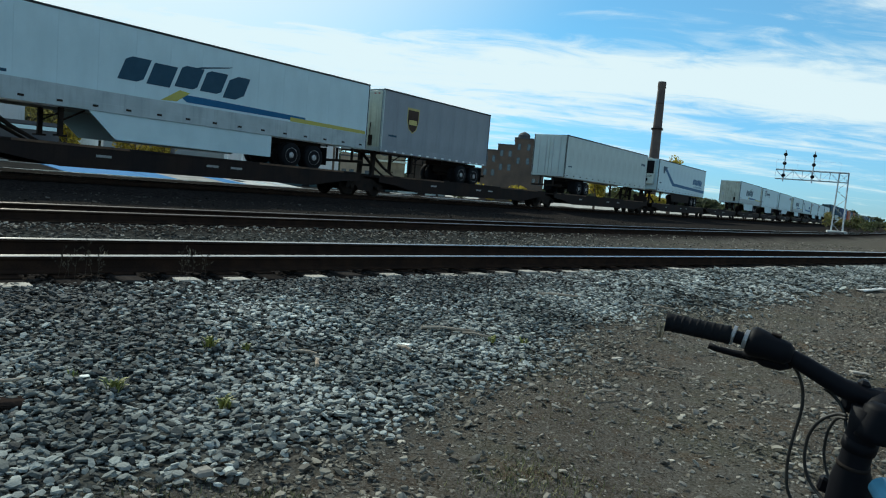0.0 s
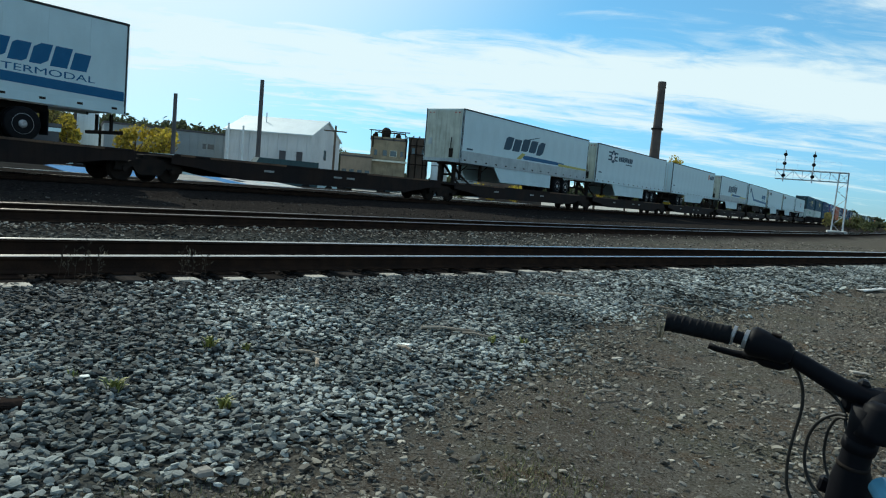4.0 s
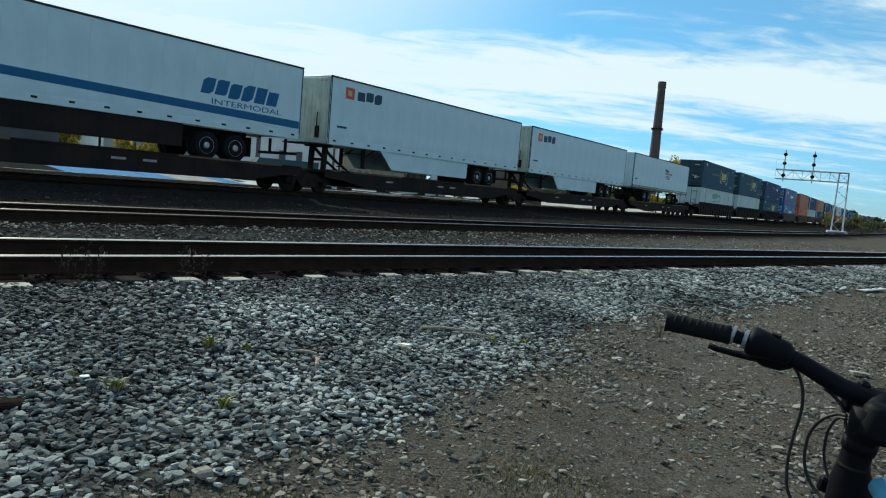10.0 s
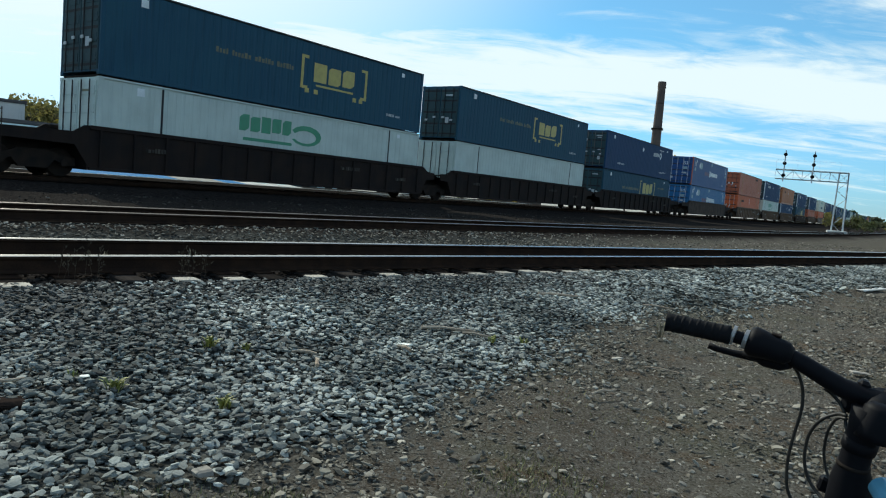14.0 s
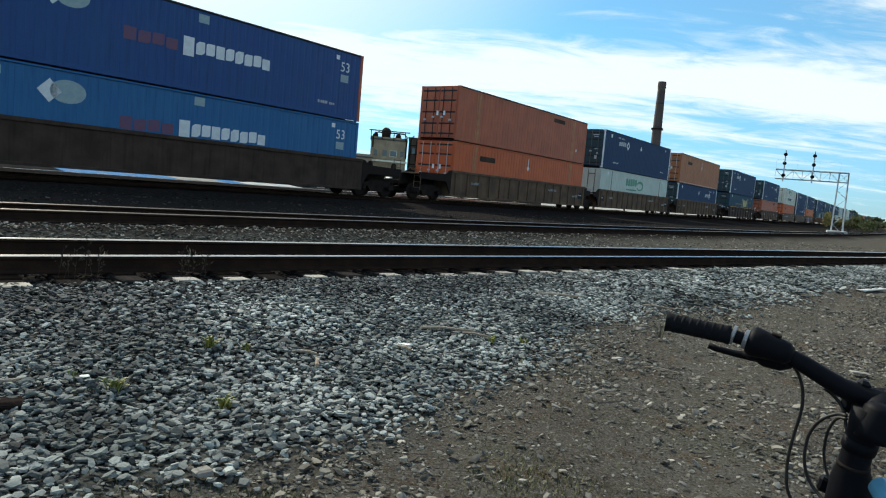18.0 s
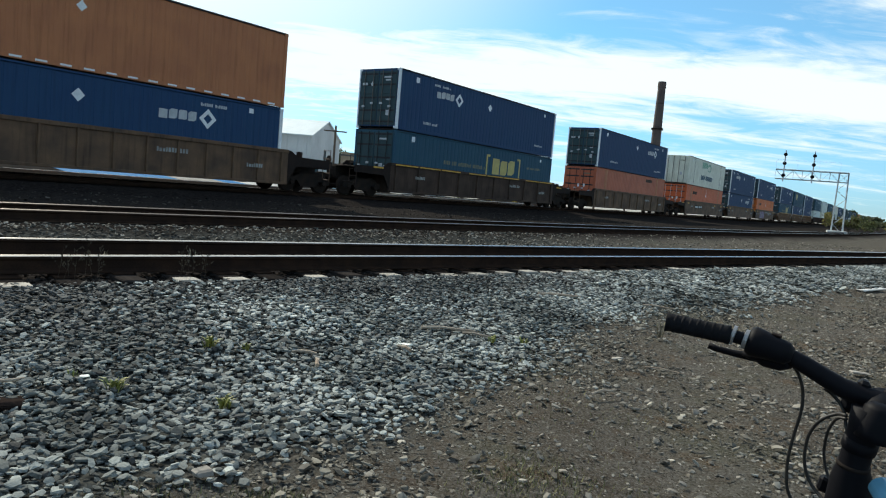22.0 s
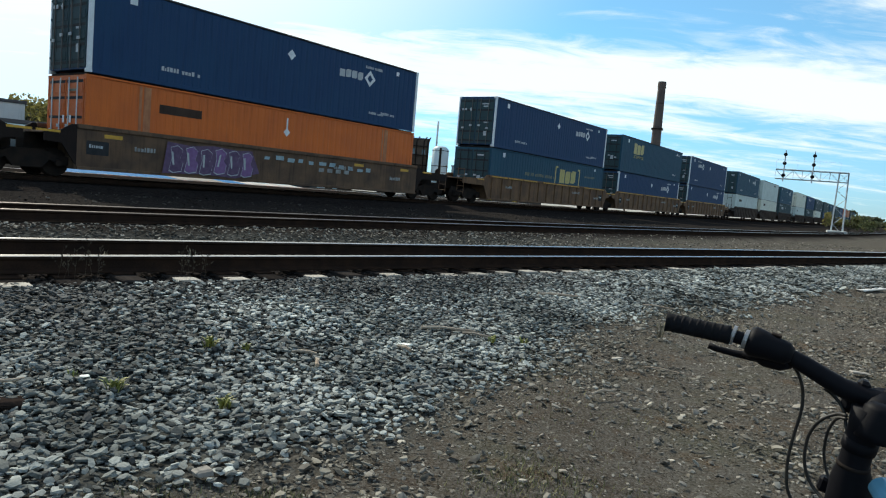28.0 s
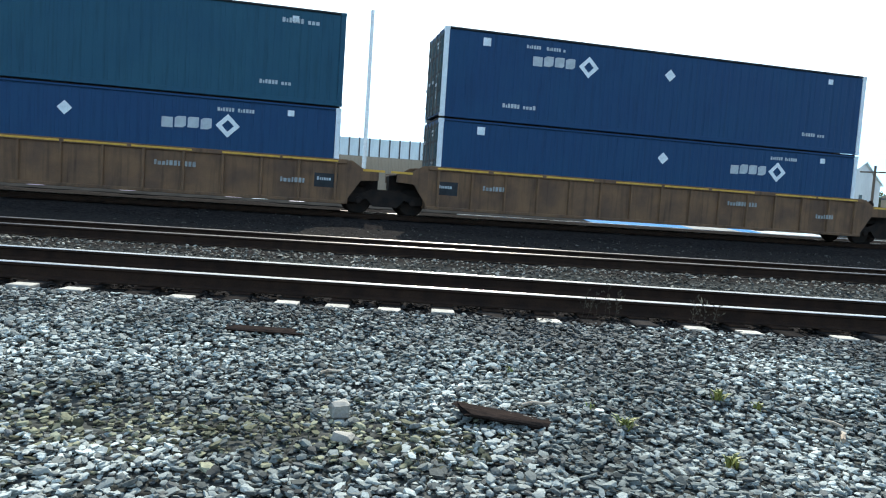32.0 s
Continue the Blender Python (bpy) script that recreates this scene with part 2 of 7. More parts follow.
M_PEBBLE = mat("dirt_pebble", (0.243, 0.225, 0.190), (0.098, 0.085, 0.067), 9, 0.9, island=0.6, fine=0.15)
M_GRAVEL = mat("dusty_grey_gravel", (0.225, 0.208, 0.172), (0.088, 0.080, 0.066), 6, 0.9, island=0.6, fine=0.2, spec=0.1)
M_PALEPAINT = mat("pale_silver_paint", (0.52, 0.56, 0.58), (0.42, 0.46, 0.48), 4, 0.6)


# ---------- mesh helpers ----------
def bx(bm, x0, x1, y0, y1, z0, z1, bev=0.0):
    vs = [bm.verts.new(p) for p in ((x0, y0, z0), (x1, y0, z0), (x1, y1, z0), (x0, y1, z0), (x0, y0, z1), (x1, y0, z1), (x1, y1, z1), (x0, y1, z1))]
    fs = [bm.faces.new([vs[i] for i in f]) for f in ((0, 3, 2, 1), (4, 5, 6, 7), (0, 1, 5, 4), (1, 2, 6, 5), (2, 3, 7, 6), (3, 0, 4, 7))]
    if bev:
        es = list({e for f in fs for e in f.edges})
        bmesh.ops.bevel(bm, geom=es, offset=bev, segments=1, affect="EDGES")
    return bm


def box(x0, x1, y0, y1, z0, z1, bev=0.0):
    return bx(bmesh.new(), x0, x1, y0, y1, z0, z1, bev)


def prism(pts, lo, hi, axis="y", bm=None):
    """A flat outline, given in the two other axes, drawn out along one axis."""
    bm = bm or bmesh.new()

    def at(p, h):
        return {"x": (h, p[0], p[1]), "y": (p[0], h, p[1]), "z": (p[0], p[1], h)}[axis]
    a = [bm.verts.new(at(p, lo)) for p in pts]
    b = [bm.verts.new(at(p, hi)) for p in pts]
    n = len(pts)
    bm.faces.new(a), bm.faces.new(b[::-1])
    for i in range(n):
        bm.faces.new((a[i], b[i], b[(i + 1) % n], a[(i + 1) % n]))
    bmesh.ops.recalc_face_normals(bm, faces=bm.faces)
    return bm


def lathe(profile, n=20, axis="y", at=(0, 0, 0), bm=None):
    """Rings of (radius, height) turned about an axis."""
    bm = bm or bmesh.new()
    rings = []
    for r, h in profile:
        ring = []
        for i in range(n):
            c, s = r * math.cos(2 * math.pi * i / n), r * math.sin(2 * math.pi * i / n)
            p = {"x": (h, c, s), "y": (c, h, s), "z": (c, s, h)}[axis]
            ring.append(bm.verts.new([p[k] + at[k] for k in range(3)]))
        rings.append(ring)
    new_faces = []
    for a, b in zip(rings, rings[1:]):
        for i in range(n):
            new_faces.append(bm.faces.new((a[i], a[(i + 1) % n], b[(i + 1) % n], b[i])))
    new_faces += [bm.faces.new(rings[0][::-1]), bm.faces.new(rings[-1])]
    bmesh.ops.recalc_face_normals(bm, faces=new_faces)
    return bm


def tube(points, r, n=8, bm=None):
    """A round bar along a line of points; r is one radius or one for each point."""
    bm = bm or bmesh.new()
    pts = [Vector(p) for p in points]
    rs = r if isinstance(r, (list, tuple)) else [r] * len(pts)
    rings, side = [], None
    for i, p in enumerate(pts):
        d = (pts[min(i + 1, len(pts) - 1)] - pts[max(i - 1, 0)]).normalized()
        if side is None:
            side = d.orthogonal().normalized()
        side = (side - d * side.dot(d)).normalized()
        up = d.cross(side)
        rings.append([bm.verts.new(p + rs[i] * (math.cos(2 * math.pi * k / n) * side + math.sin(2 * math.pi * k / n) * up)) for k in range(n)])
    for a, b in zip(rings, rings[1:]):
        for k in range(n):
            bm.faces.new((a[k], a[(k + 1) % n], b[(k + 1) % n], b[k]))
    bm.faces.new(rings[0][::-1]), bm.faces.new(rings[-1])
    return bm


MESHES = {}


def shared(key, build, smooth=False):
    """One mesh for all pieces that look alike."""
    if key not in MESHES:
        bm = build()
        me = bpy.data.meshes.new(key)
        bmesh.ops.recalc_face_normals(bm, faces=bm.faces)
        bm.to_mesh(me)
        bm.free()
        me.materials.append(None)
        if smooth:
            me.polygons.foreach_set("use_smooth", [True] * len(me.polygons))
        MESHES[key] = me
    return MESHES[key]


def piece(name, mesh, material, parent=None, label="", m=None):
    """An object of its own on a shared mesh."""
    ob = new(name, mesh)
    ob.material_slots[0].link = "OBJECT"
    ob.material_slots[0].material = material
    if parent is not None:
        ob.parent = parent
    if m is not None:
        ob.matrix_basis = m
    if label:
        ob["label"] = label
    return ob


def part(name, bm, material, parent=None, label="", smooth=False):
    """Links a bmesh as one mesh object under a thing or a part."""
    me = bpy.data.meshes.new(name)
    bmesh.ops.recalc_face_normals(bm, faces=bm.faces)
    bm.to_mesh(me)
    bm.free()
    me.materials.append(material)
    if smooth:
        me.polygons.foreach_set("use_smooth", [True] * len(me.polygons))
    ob = new(name, me)
    if parent is not None:
        ob.parent = parent
    if label:
        ob["label"] = label
    return ob


def sheet(name, verts, faces, material, smooth=False):
    me = bpy.data.meshes.new(name)
    me.vertices.add(len(verts))
    me.vertices.foreach_set("co", np.asarray(verts, dtype=np.float32).ravel())
    faces = np.asarray(faces, dtype=np.int32)
    k = faces.shape[1]
    me.loops.add(faces.size)
    me.loops.foreach_set("vertex_index", faces.ravel())
    me.polygons.add(len(faces))
    me.polygons.foreach_set("loop_start", np.arange(0, faces.size, k, dtype=np.int32))
    me.polygons.foreach_set("loop_total", np.full(len(faces), k, dtype=np.int32))
    me.update(calc_edges=True)
    me.validate()
    me.materials.append(material)
    me.polygons.foreach_set("use_smooth", [smooth] * len(me.polygons))
    return new(name, me)


# ---------- lines of the three tracks ----------
class Track:
    """A line that bends gently: bearing in degrees from north to the right, distance of its middle, bend, straight beyond reach."""

    def __init__(self, az, dist, bend, reach, rail):
        self.az, self.dist, self.bend, self.reach, self.rail = radians(az), dist, bend, reach, rail
        self.d = np.array([math.sin(self.az), math.cos(self.az)])
        self.n = np.array([-math.cos(self.az), math.sin(self.az)])

    def lat(self, q):
        q = np.asarray(q, float)
        k, r = self.bend, self.reach
        return self.dist + np.where(np.abs(q) < r, k * q * q, k * r * r + 2 * k * r * (np.abs(q) - r))

    def slope(self, q):
        return 2 * self.bend * max(-self.reach, min(self.reach, q))

    def at(self, q, off=0.0):
        p = q * self.d + (float(self.lat(q)) + off) * self.n
        return p[0], p[1]

    def turn(self, q):
        return 90 - math.degrees(self.az) + math.degrees(math.atan(self.slope(q)))

    def place(self, q, z=0.0, off=0.0):
        x, y = self.at(q, off)
        return pose(x, y, z, 0, 0, self.turn(q))

    def aside(self, x, y):
        """Signed distance from the middle of the track; negative towards the camera."""
        q = x * self.d[0] + y * self.d[1]
        return x * self.n[0] + y * self.n[1] - self.lat(q)


NEAR = Track(48.46, 7.411 + 0.7525, -0.3985e-3, 45.0, EYE - 0.948)
MID = Track(43.5, 11.85 + 0.75, 0.9e-3, 75.0, EYE - 0.85)
MAIN = Track(37.855, 22.634 + 1.30, 0.3697e-3, 110.0, EYE - 0.64)
RAIL_Z = MAIN.rail


# ---------- ground: one sheet, with the beds of the tracks ----------
def ss(a, b, x):
    t = np.clip((x - a) / (b - a), 0, 1)
    return t * t * (3 - 2 * t)


def dirt_edge(x, y):
    """Positive on the bare dirt, negative on the ballast."""
    d = NEAR.aside(x, y)
    q = x * NEAR.d[0] + y * NEAR.d[1]
    wob = 0.25 * np.sin(0.9 * q + 1.3) + 0.3 * np.sin(2.3 * q + 0.5 * x) + 0.2 * np.sin(4.1 * x - 3.3 * y)
    line = np.interp(q, (-6.0, 0.3, 1.15, 1.55, 2.15, 2.8, 3.25, 3.7, 4.35, 5.25, 6.2, 7.2, 8.8, 11.0, 14.8, 24.0), (-6.3, -5.7, -5.46, -5.39, -5.27, -5.16, -4.94, -4.86, -4.64, -4.22, -4.0, -3.8, -3.65, -3.4, -3.13, -3.0))
    return line + 0.22 * wob - d


def height(x, y):
    d1, d2, d3 = NEAR.aside(x, y), MID.aside(x, y), MAIN.aside(x, y)
    h1 = (NEAR.rail - 0.23) * ss(-4.4, -1.5, d1)
    h2 = (MID.rail - 0.188) * ss(-3.4, -1.5, d2)
    h3 = (MAIN.rail - 0.20) * ss(-4.6, -1.6, d3) + 0.235 * ss(1.6, 3.2, d3) * ss(6.0, 4.2, d3)
    h = np.maximum(np.maximum(h1, h2), h3)
    lump = 0.025 * np.sin(1.7 * x + 0.6 * y) * np.sin(1.1 * y - 0.4 * x) + 0.012 * np.sin(4.3 * x - 2.0 * y) + 0.010 * np.sin(3.1 * y + 5.2 * x)
    near_rails = np.minimum(np.minimum(np.abs(d1), np.abs(d2)), np.abs(d3))
    # the land behind the main track sinks a little
    return h + lump * ss(1.2, 2.2, near_rails) - 0.5 * ss(9.0, 24.0, d3)


def ground_material():
    m = bpy.data.materials.new("ground")
    m.use_nodes = True
    nt = m.node_tree
    N, L = nt.nodes.new, nt.links.new
    b = nt.nodes["Principled BSDF"]
    tc = N("ShaderNodeTexCoord")

    def noise(scale, detail=6, rough=0.6):
        n = N("ShaderNodeTexNoise")
        n.inputs["Scale"].default_value, n.inputs["Detail"].default_value, n.inputs["Roughness"].default_value = scale, detail, rough
        L(tc.outputs["Object"], n.inputs["Vector"])
        return n.outputs["Fac"]

    def blend(f, a, c):
        x = N("ShaderNodeMix"); x.data_type = "RGBA"
        L(f, x.inputs["Factor"])
        for sock, v in (("A", a), ("B", c)):
            if isinstance(v, tuple):
                x.inputs[sock].default_value = (*v, 1)
            else:
                L(v, x.inputs[sock])
        return x.outputs["Result"]

    def rng(v, lo, hi, a=0.0, c=1.0):
        x = N("ShaderNodeMapRange")
        for i, k in zip(("From Min", "From Max", "To Min", "To Max"), (lo, hi, a, c)):
            x.inputs[i].default_value = k
        L(v, x.inputs["Value"])
        return x.outputs[0]

    def attr(name):
        a = N("ShaderNodeAttribute"); a.attribute_name = name
        return a.outputs["Fac"]
    dirt = blend(rng(noise(0.9), 0.38, 0.62), (0.091, 0.079, 0.065), (0.124, 0.114, 0.098))
    dirt = blend(rng(noise(38, 6, 0.8), 0.50, 0.66, 0, 0.9), dirt, (0.184, 0.172, 0.154))
    dirt = blend(rng(noise(5, 5, 0.7), 0.5, 0.7, 0, 0.7), dirt, (0.078, 0.052, 0.034))
    dirt = blend(rng(noise(0.8), 0.5, 0.66, 0, 0.75), dirt, (0.103, 0.102, 0.076))
    dirt = blend(rng(noise(1.7, 4, 0.6), 0.56, 0.70, 0, 0.55), dirt, (0.135, 0.078, 0.036))
    grit = N("ShaderNodeTexVoronoi"); grit.inputs["Scale"].default_value = 95
    L(tc.outputs["Object"], grit.inputs["Vector"])
    gc = N("ShaderNodeSeparateColor"); L(grit.outputs["Color"], gc.inputs[0])
    dirt = blend(rng(gc.outputs[0], 0.72, 1.0, 0, 0.75), dirt, (0.205, 0.195, 0.175))
    dirt = blend(rng(gc.outputs[1], 0.66, 1.0, 0, 0.8), dirt, (0.034, 0.028, 0.022))
    vor = N("ShaderNodeTexVoronoi"); vor.inputs["Scale"].default_value = 17
    L(tc.outputs["Object"], vor.inputs["Vector"])
    sepc = N("ShaderNodeSeparateColor"); L(vor.outputs["Color"], sepc.inputs[0])
    gravel = blend(sepc.outputs[0], (0.020, 0.021, 0.020), (0.075, 0.077, 0.072))
    gravel = blend(rng(noise(0.6), 0.45, 0.7, 0, 0.5), gravel, (0.045, 0.042, 0.038))
    # near-black of oil and cinders, with the train's shadow painted into it
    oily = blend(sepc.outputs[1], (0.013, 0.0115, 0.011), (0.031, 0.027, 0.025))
    yard = blend(rng(noise(0.25), 0.4, 0.6), (0.44, 0.43, 0.40), (0.32, 0.31, 0.28))
    col = blend(attr("dirt"), gravel, dirt)
    col = blend(attr("oil_shade"), col, oily)
    col = blend(attr("yard"), col, yard)
    L(col, b.inputs["Base Color"])
    b.inputs["Roughness"].default_value = 0.95
    b.inputs["Specular IOR Level"].default_value = 0.0
    bp = N("ShaderNodeBump"); bp.inputs["Strength"].default_value = 0.9; bp.inputs["Distance"].default_value = 0.03
    hx = N("ShaderNodeMix"); hx.data_type = "FLOAT"
    L(attr("dirt"), hx.inputs["Factor"])
    L(rng(vor.outputs["Distance"], 0, 0.7, 1.4, 0.4), hx.inputs["A"]); L(noise(48, 9, 0.85), hx.inputs["B"])
    L(hx.outputs["Result"], bp.inputs["Height"]); L(bp.outputs[0], b.inputs["Normal"])
    return m


def make_ground():
    rad = np.concatenate([np.linspace(0.0, 1.5, 6), 1.5 * (40 / 1.5) ** np.linspace(0, 1, 170)[1:], 40 * (2600 / 40) ** np.linspace(0, 1, 50)[1:]])
    ang = np.linspace(0, 2 * np.pi, 361)[:-1]
    rr, aa = np.meshgrid(rad[1:], ang, indexing="ij")
    x, y = (rr * np.sin(aa)).ravel(), (rr * np.cos(aa)).ravel()
    x, y = np.append(x, 0.0), np.append(y, 0.0)
    z = height(x, y)
    n, k = len(ang), len(rad) - 1
    i = np.arange(k - 1)[:, None] * n
    j = np.arange(n)[None]
    j2 = (j + 1) % n
    quads = np.stack([i + j, i + n + j, i + n + j2, i + j2], -1).reshape(-1, 4)
    c = len(x) - 1
    k2 = np.arange(0, n, 2)
    hub = np.stack([np.full(n // 2, c), k2, k2 + 1, (k2 + 2) % n], -1)
    ob = sheet("ground", np.stack([x, y, z], 1), np.concatenate([quads, hub]), ground_material(), smooth=True)
    d1, d2, d3 = NEAR.aside(x, y), MID.aside(x, y), MAIN.aside(x, y)
    dirt = ss(-0.5, 0.5, dirt_edge(x, y))
    # oil along the tracks; the main-track terms also paint the train's shade
    oil_shade = np.maximum.reduce([ss(1.75, 1.25, np.abs(d1)), ss(2.2, 1.5, np.abs(d2)) * 0.95, ss(5.5, 3.0, np.abs(d3)) * (d3 < 2.2), 0.97 * ss(4.6, 4.0, d3) * (d3 > 1.5), 0.9 * ss(0.5, 1.5, d2) * ss(1.0, -1.0, d3)])
    q1 = x * NEAR.d[0] + y * NEAR.d[1]
    dirt = np.maximum(dirt, 0.6 * ss(10, 26, q1) * ss(1.5, 2.0, d1) * ss(-1.5, -2.0, d2))
    yard = ss(4.6, 5.4, d3)
    for name, v in (("dirt", dirt), ("oil_shade", oil_shade), ("yard", yard)):
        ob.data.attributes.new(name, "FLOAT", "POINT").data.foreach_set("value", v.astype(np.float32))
    return tagged(ob, "open ground of grey ballast, brown dirt and pale yard gravel", "ground", kind="structure")


make_ground()


# ---------- tracks ----------
def rail_line(name, track, off, q0, q1, step, parent, band):
    """One rail: foot, web and head swept along the track, with a bright running band on top."""
    prof = [(-0.07, -0.17), (0.07, -0.17), (0.07, -0.155), (0.012, -0.13), (0.012, -0.05), (0.036, -0.035), (0.036, -0.018), (0.02, -0.006), (-0.02, -0.006),
            (-0.036, -0.018), (-0.036, -0.035), (-0.012, -0.05), (-0.012, -0.13), (-0.07, -0.155)]
    qs = np.arange(q0, q1 + step / 2, step)
    n = len(prof)
    vs = []
    for q in qs:
        for o, h in prof:
            xx, yy = track.at(q, off + o)
            vs.append((xx, yy, track.rail + h))
    i = np.arange(len(qs) - 1)[:, None] * n
    j = np.arange(n)[None]
    j2 = (j + 1) % n
    f = np.stack([i + j, i + n + j, i + n + j2, i + j2], -1).reshape(-1, 4)
    ob = sheet(name, vs, f, M_RAIL)
    ob.parent = parent
    if band:
        vs = []
        for q in qs:
            for o, h in ((-0.034, -0.011), (-0.020, -0.001), (-0.007, 0.003), (0.007, 0.003), (0.020, -0.001), (0.034, -0.011)):
                xx, yy = track.at(q, off + o)
                vs.append((xx, yy, track.rail + h + 0.0015))
        i = np.arange(len(qs) - 1)[:, None] * 6
        j = np.arange(5)[None]
        f = np.stack([i + j, i + 6 + j, i + 7 + j, i + 1 + j], -1).reshape(-1, 4)
        top = sheet("running_band", vs, f, band, smooth=True)
        top.parent = ob
        top["label"] = "bright worn top of the rail"
    return ob


def tie_mesh():
    bm = bmesh.new()
    bx(bm, -0.115, 0.115, -1.3, 1.3, -0.17, 0.0, 0.012)
    return bm


def make_track(name, track, label, q0, q1, step, ties, band):
    root = new(name)
    tagged(root, label, "railway track", kind="structure")
    for off in (-0.7525, 0.7525):
        rail_line("rail", track, off, q0, q1, step, root, band)
    rng = random.Random(7)
    me = shared("tie", tie_mesh)
    cap = shared("tie_end_cap", lambda: box(-0.117, 0.117, -1.303, -1.10, -0.05, 0.005, 0.008))
    plate = shared("tie_plate", lambda: box(-0.10, 0.10, -0.19, 0.19, 0.0, 0.018, 0.004))
    for i, q in enumerate(np.arange(ties[0], ties[1], ties[2])):
        q = float(q) + rng.uniform(-0.03, 0.03)
        m = track.place(q, track.rail - 0.185, rng.uniform(-0.05, 0.05)) @ pose(0, 0, rng.uniform(-0.012, 0.006), rng.uniform(-0.6, 0.6), 0, rng.uniform(-1.5, 1.5))
        t = piece("tie", me, M_TREAT, root, m=m)
        if ties[3] and rng.random() < 0.85:
            piece("bleached_end", cap, M_TIEEND, t, m=pose(0, rng.uniform(-0.01, 0.0), rng.uniform(-0.004, 0.0)))
        if ties[3] and abs(q) < 14:
            for off in (-0.7525, 0.7525):
                piece("tie_plate", plate, M_RAIL, t, m=pose(0, off, 0.0))
    return root


make_track("track_1", NEAR, "nearest railway track with worn bright rails on dark ties", -26, 160, 1.0, (-18, 46, 0.52, True), M_RAILTOP)
make_track("track_2", MID, "second track with dull rails in dark oily ballast", -40, 220, 1.0, (-20, 50, 0.52, False), M_DULLTOP)
make_track("track_3", MAIN, "main track that carries the freight train", -60, 640, 2.0, (-20, 60, 0.52, False), M_DULLTOP)


# ---------- the train ----------
SPEED = 16.762
RIDERS = []  # (thing, place along the train, height)


def q_at(s, t):
    # the train gains a little speed at the end
    return s - SPEED * (t - 19.0) - 0.37 * max(0.0, t - 29.0)


def ride(ob, s, z):
    """Puts a thing on the train; motions() keys it."""
    RIDERS.append((ob, s, z))
    ob.matrix_basis = MAIN.place(q_at(s, 19.0), z)
    return ob


BOXL = 16.15


def corrugated(h):
    """One side wall of a container, folded in vertical ribs."""
    bm = bmesh.new()
    xs, x = [], -BOXL / 2 + 0.16
    while x < BOXL / 2 - 0.16:
        for dx, dy in ((0.0, 0.0), (0.20, 0.0), (0.222, 0.011), (0.303, 0.011), (0.325, 0.0)):
            if x + dx <= BOXL / 2 - 0.15:
                xs.append((x + dx, dy))
        x += 0.325
    z0, z1 = 0.15, h - 0.11
    a = [bm.verts.new((x, dy, z0)) for x, dy in xs]
    b = [bm.verts.new((x, dy, z1)) for x, dy in xs]
    c = [bm.verts.new((x, 0.05, z0)) for x, dy in (xs[0], xs[-1])]
    d = [bm.verts.new((x, 0.05, z1)) for x, dy in (xs[0], xs[-1])]
    for i in range(len(xs) - 1):
        bm.faces.new((a[i], a[i + 1], b[i + 1], b[i]))
    bm.faces.new((c[1], c[0], d[0], d[1]))
    bm.faces.new((a[0], b[0], d[0], c[0])), bm.faces.new((a[-1], c[1], d[1], b[-1]))
    return bm


def flat_mark(parent, name, pts, material, y=-1.306, label=""):
    """A painted shape on the near side; outline in x and z."""
    return part(name, prism(pts, y, y + 0.004, "y"), material, parent, label)


def bar(x, z, w, h, skew=0.0):
    return [(x, z), (x + w, z), (x + w + skew * h, z + h), (x + skew * h, z + h)]


def letter_shape(x, z, w, h, kind, skew=0.0):
    """Plain slanted blocks that stand for the shapes of a wordmark."""
    lo, hi, cut = ((0.0, 1.0, 0.0), (0.0, 0.92, 0.22), (0.06, 1.0, 0.3), (0.0, 0.86, 0.0), (0.1, 1.0, 0.18), (0.0, 1.0, 0.36))[kind % 6]
    base = [(0, lo * h), (w * (1 - cut), lo * h), (w, lo * h + cut * h * 0.6), (w, hi * h), (w * cut, hi * h), (0, hi * h - cut * h * 0.6)]
    return [(x + a + skew * b, z + b) for a, b in base]


def wordmark(parent, x, z, w, h, kinds, material, skew=0.0, y=-1.306):
    step = w / len(kinds)
    for i, k in enumerate(kinds):
        flat_mark(parent, "logo_shape", letter_shape(x + i * step, z, step * 0.86, h, k, skew), material, y)


def ring_mark(parent, x, z, r, material, y=-1.306):
    """A square ring standing on its corner."""
    bm = bmesh.new()
    o = [(x + r, z), (x, z + r), (x - r, z), (x, z - r)]
    i = [(x + r * 0.5, z), (x, z + r * 0.5), (x - r * 0.5, z), (x, z - r * 0.5)]
    for k in range(4):
        prism([o[k], o[(k + 1) % 4], i[(k + 1) % 4], i[k]], y, y + 0.004, "y", bm)
    return part("logo_ring", bm, material, parent)


def diamond(parent, x, z, r, material=None):
    return flat_mark(parent, "placard", [(x + r, z), (x, z + r), (x - r, z), (x, z - r)], material or M_MARK)


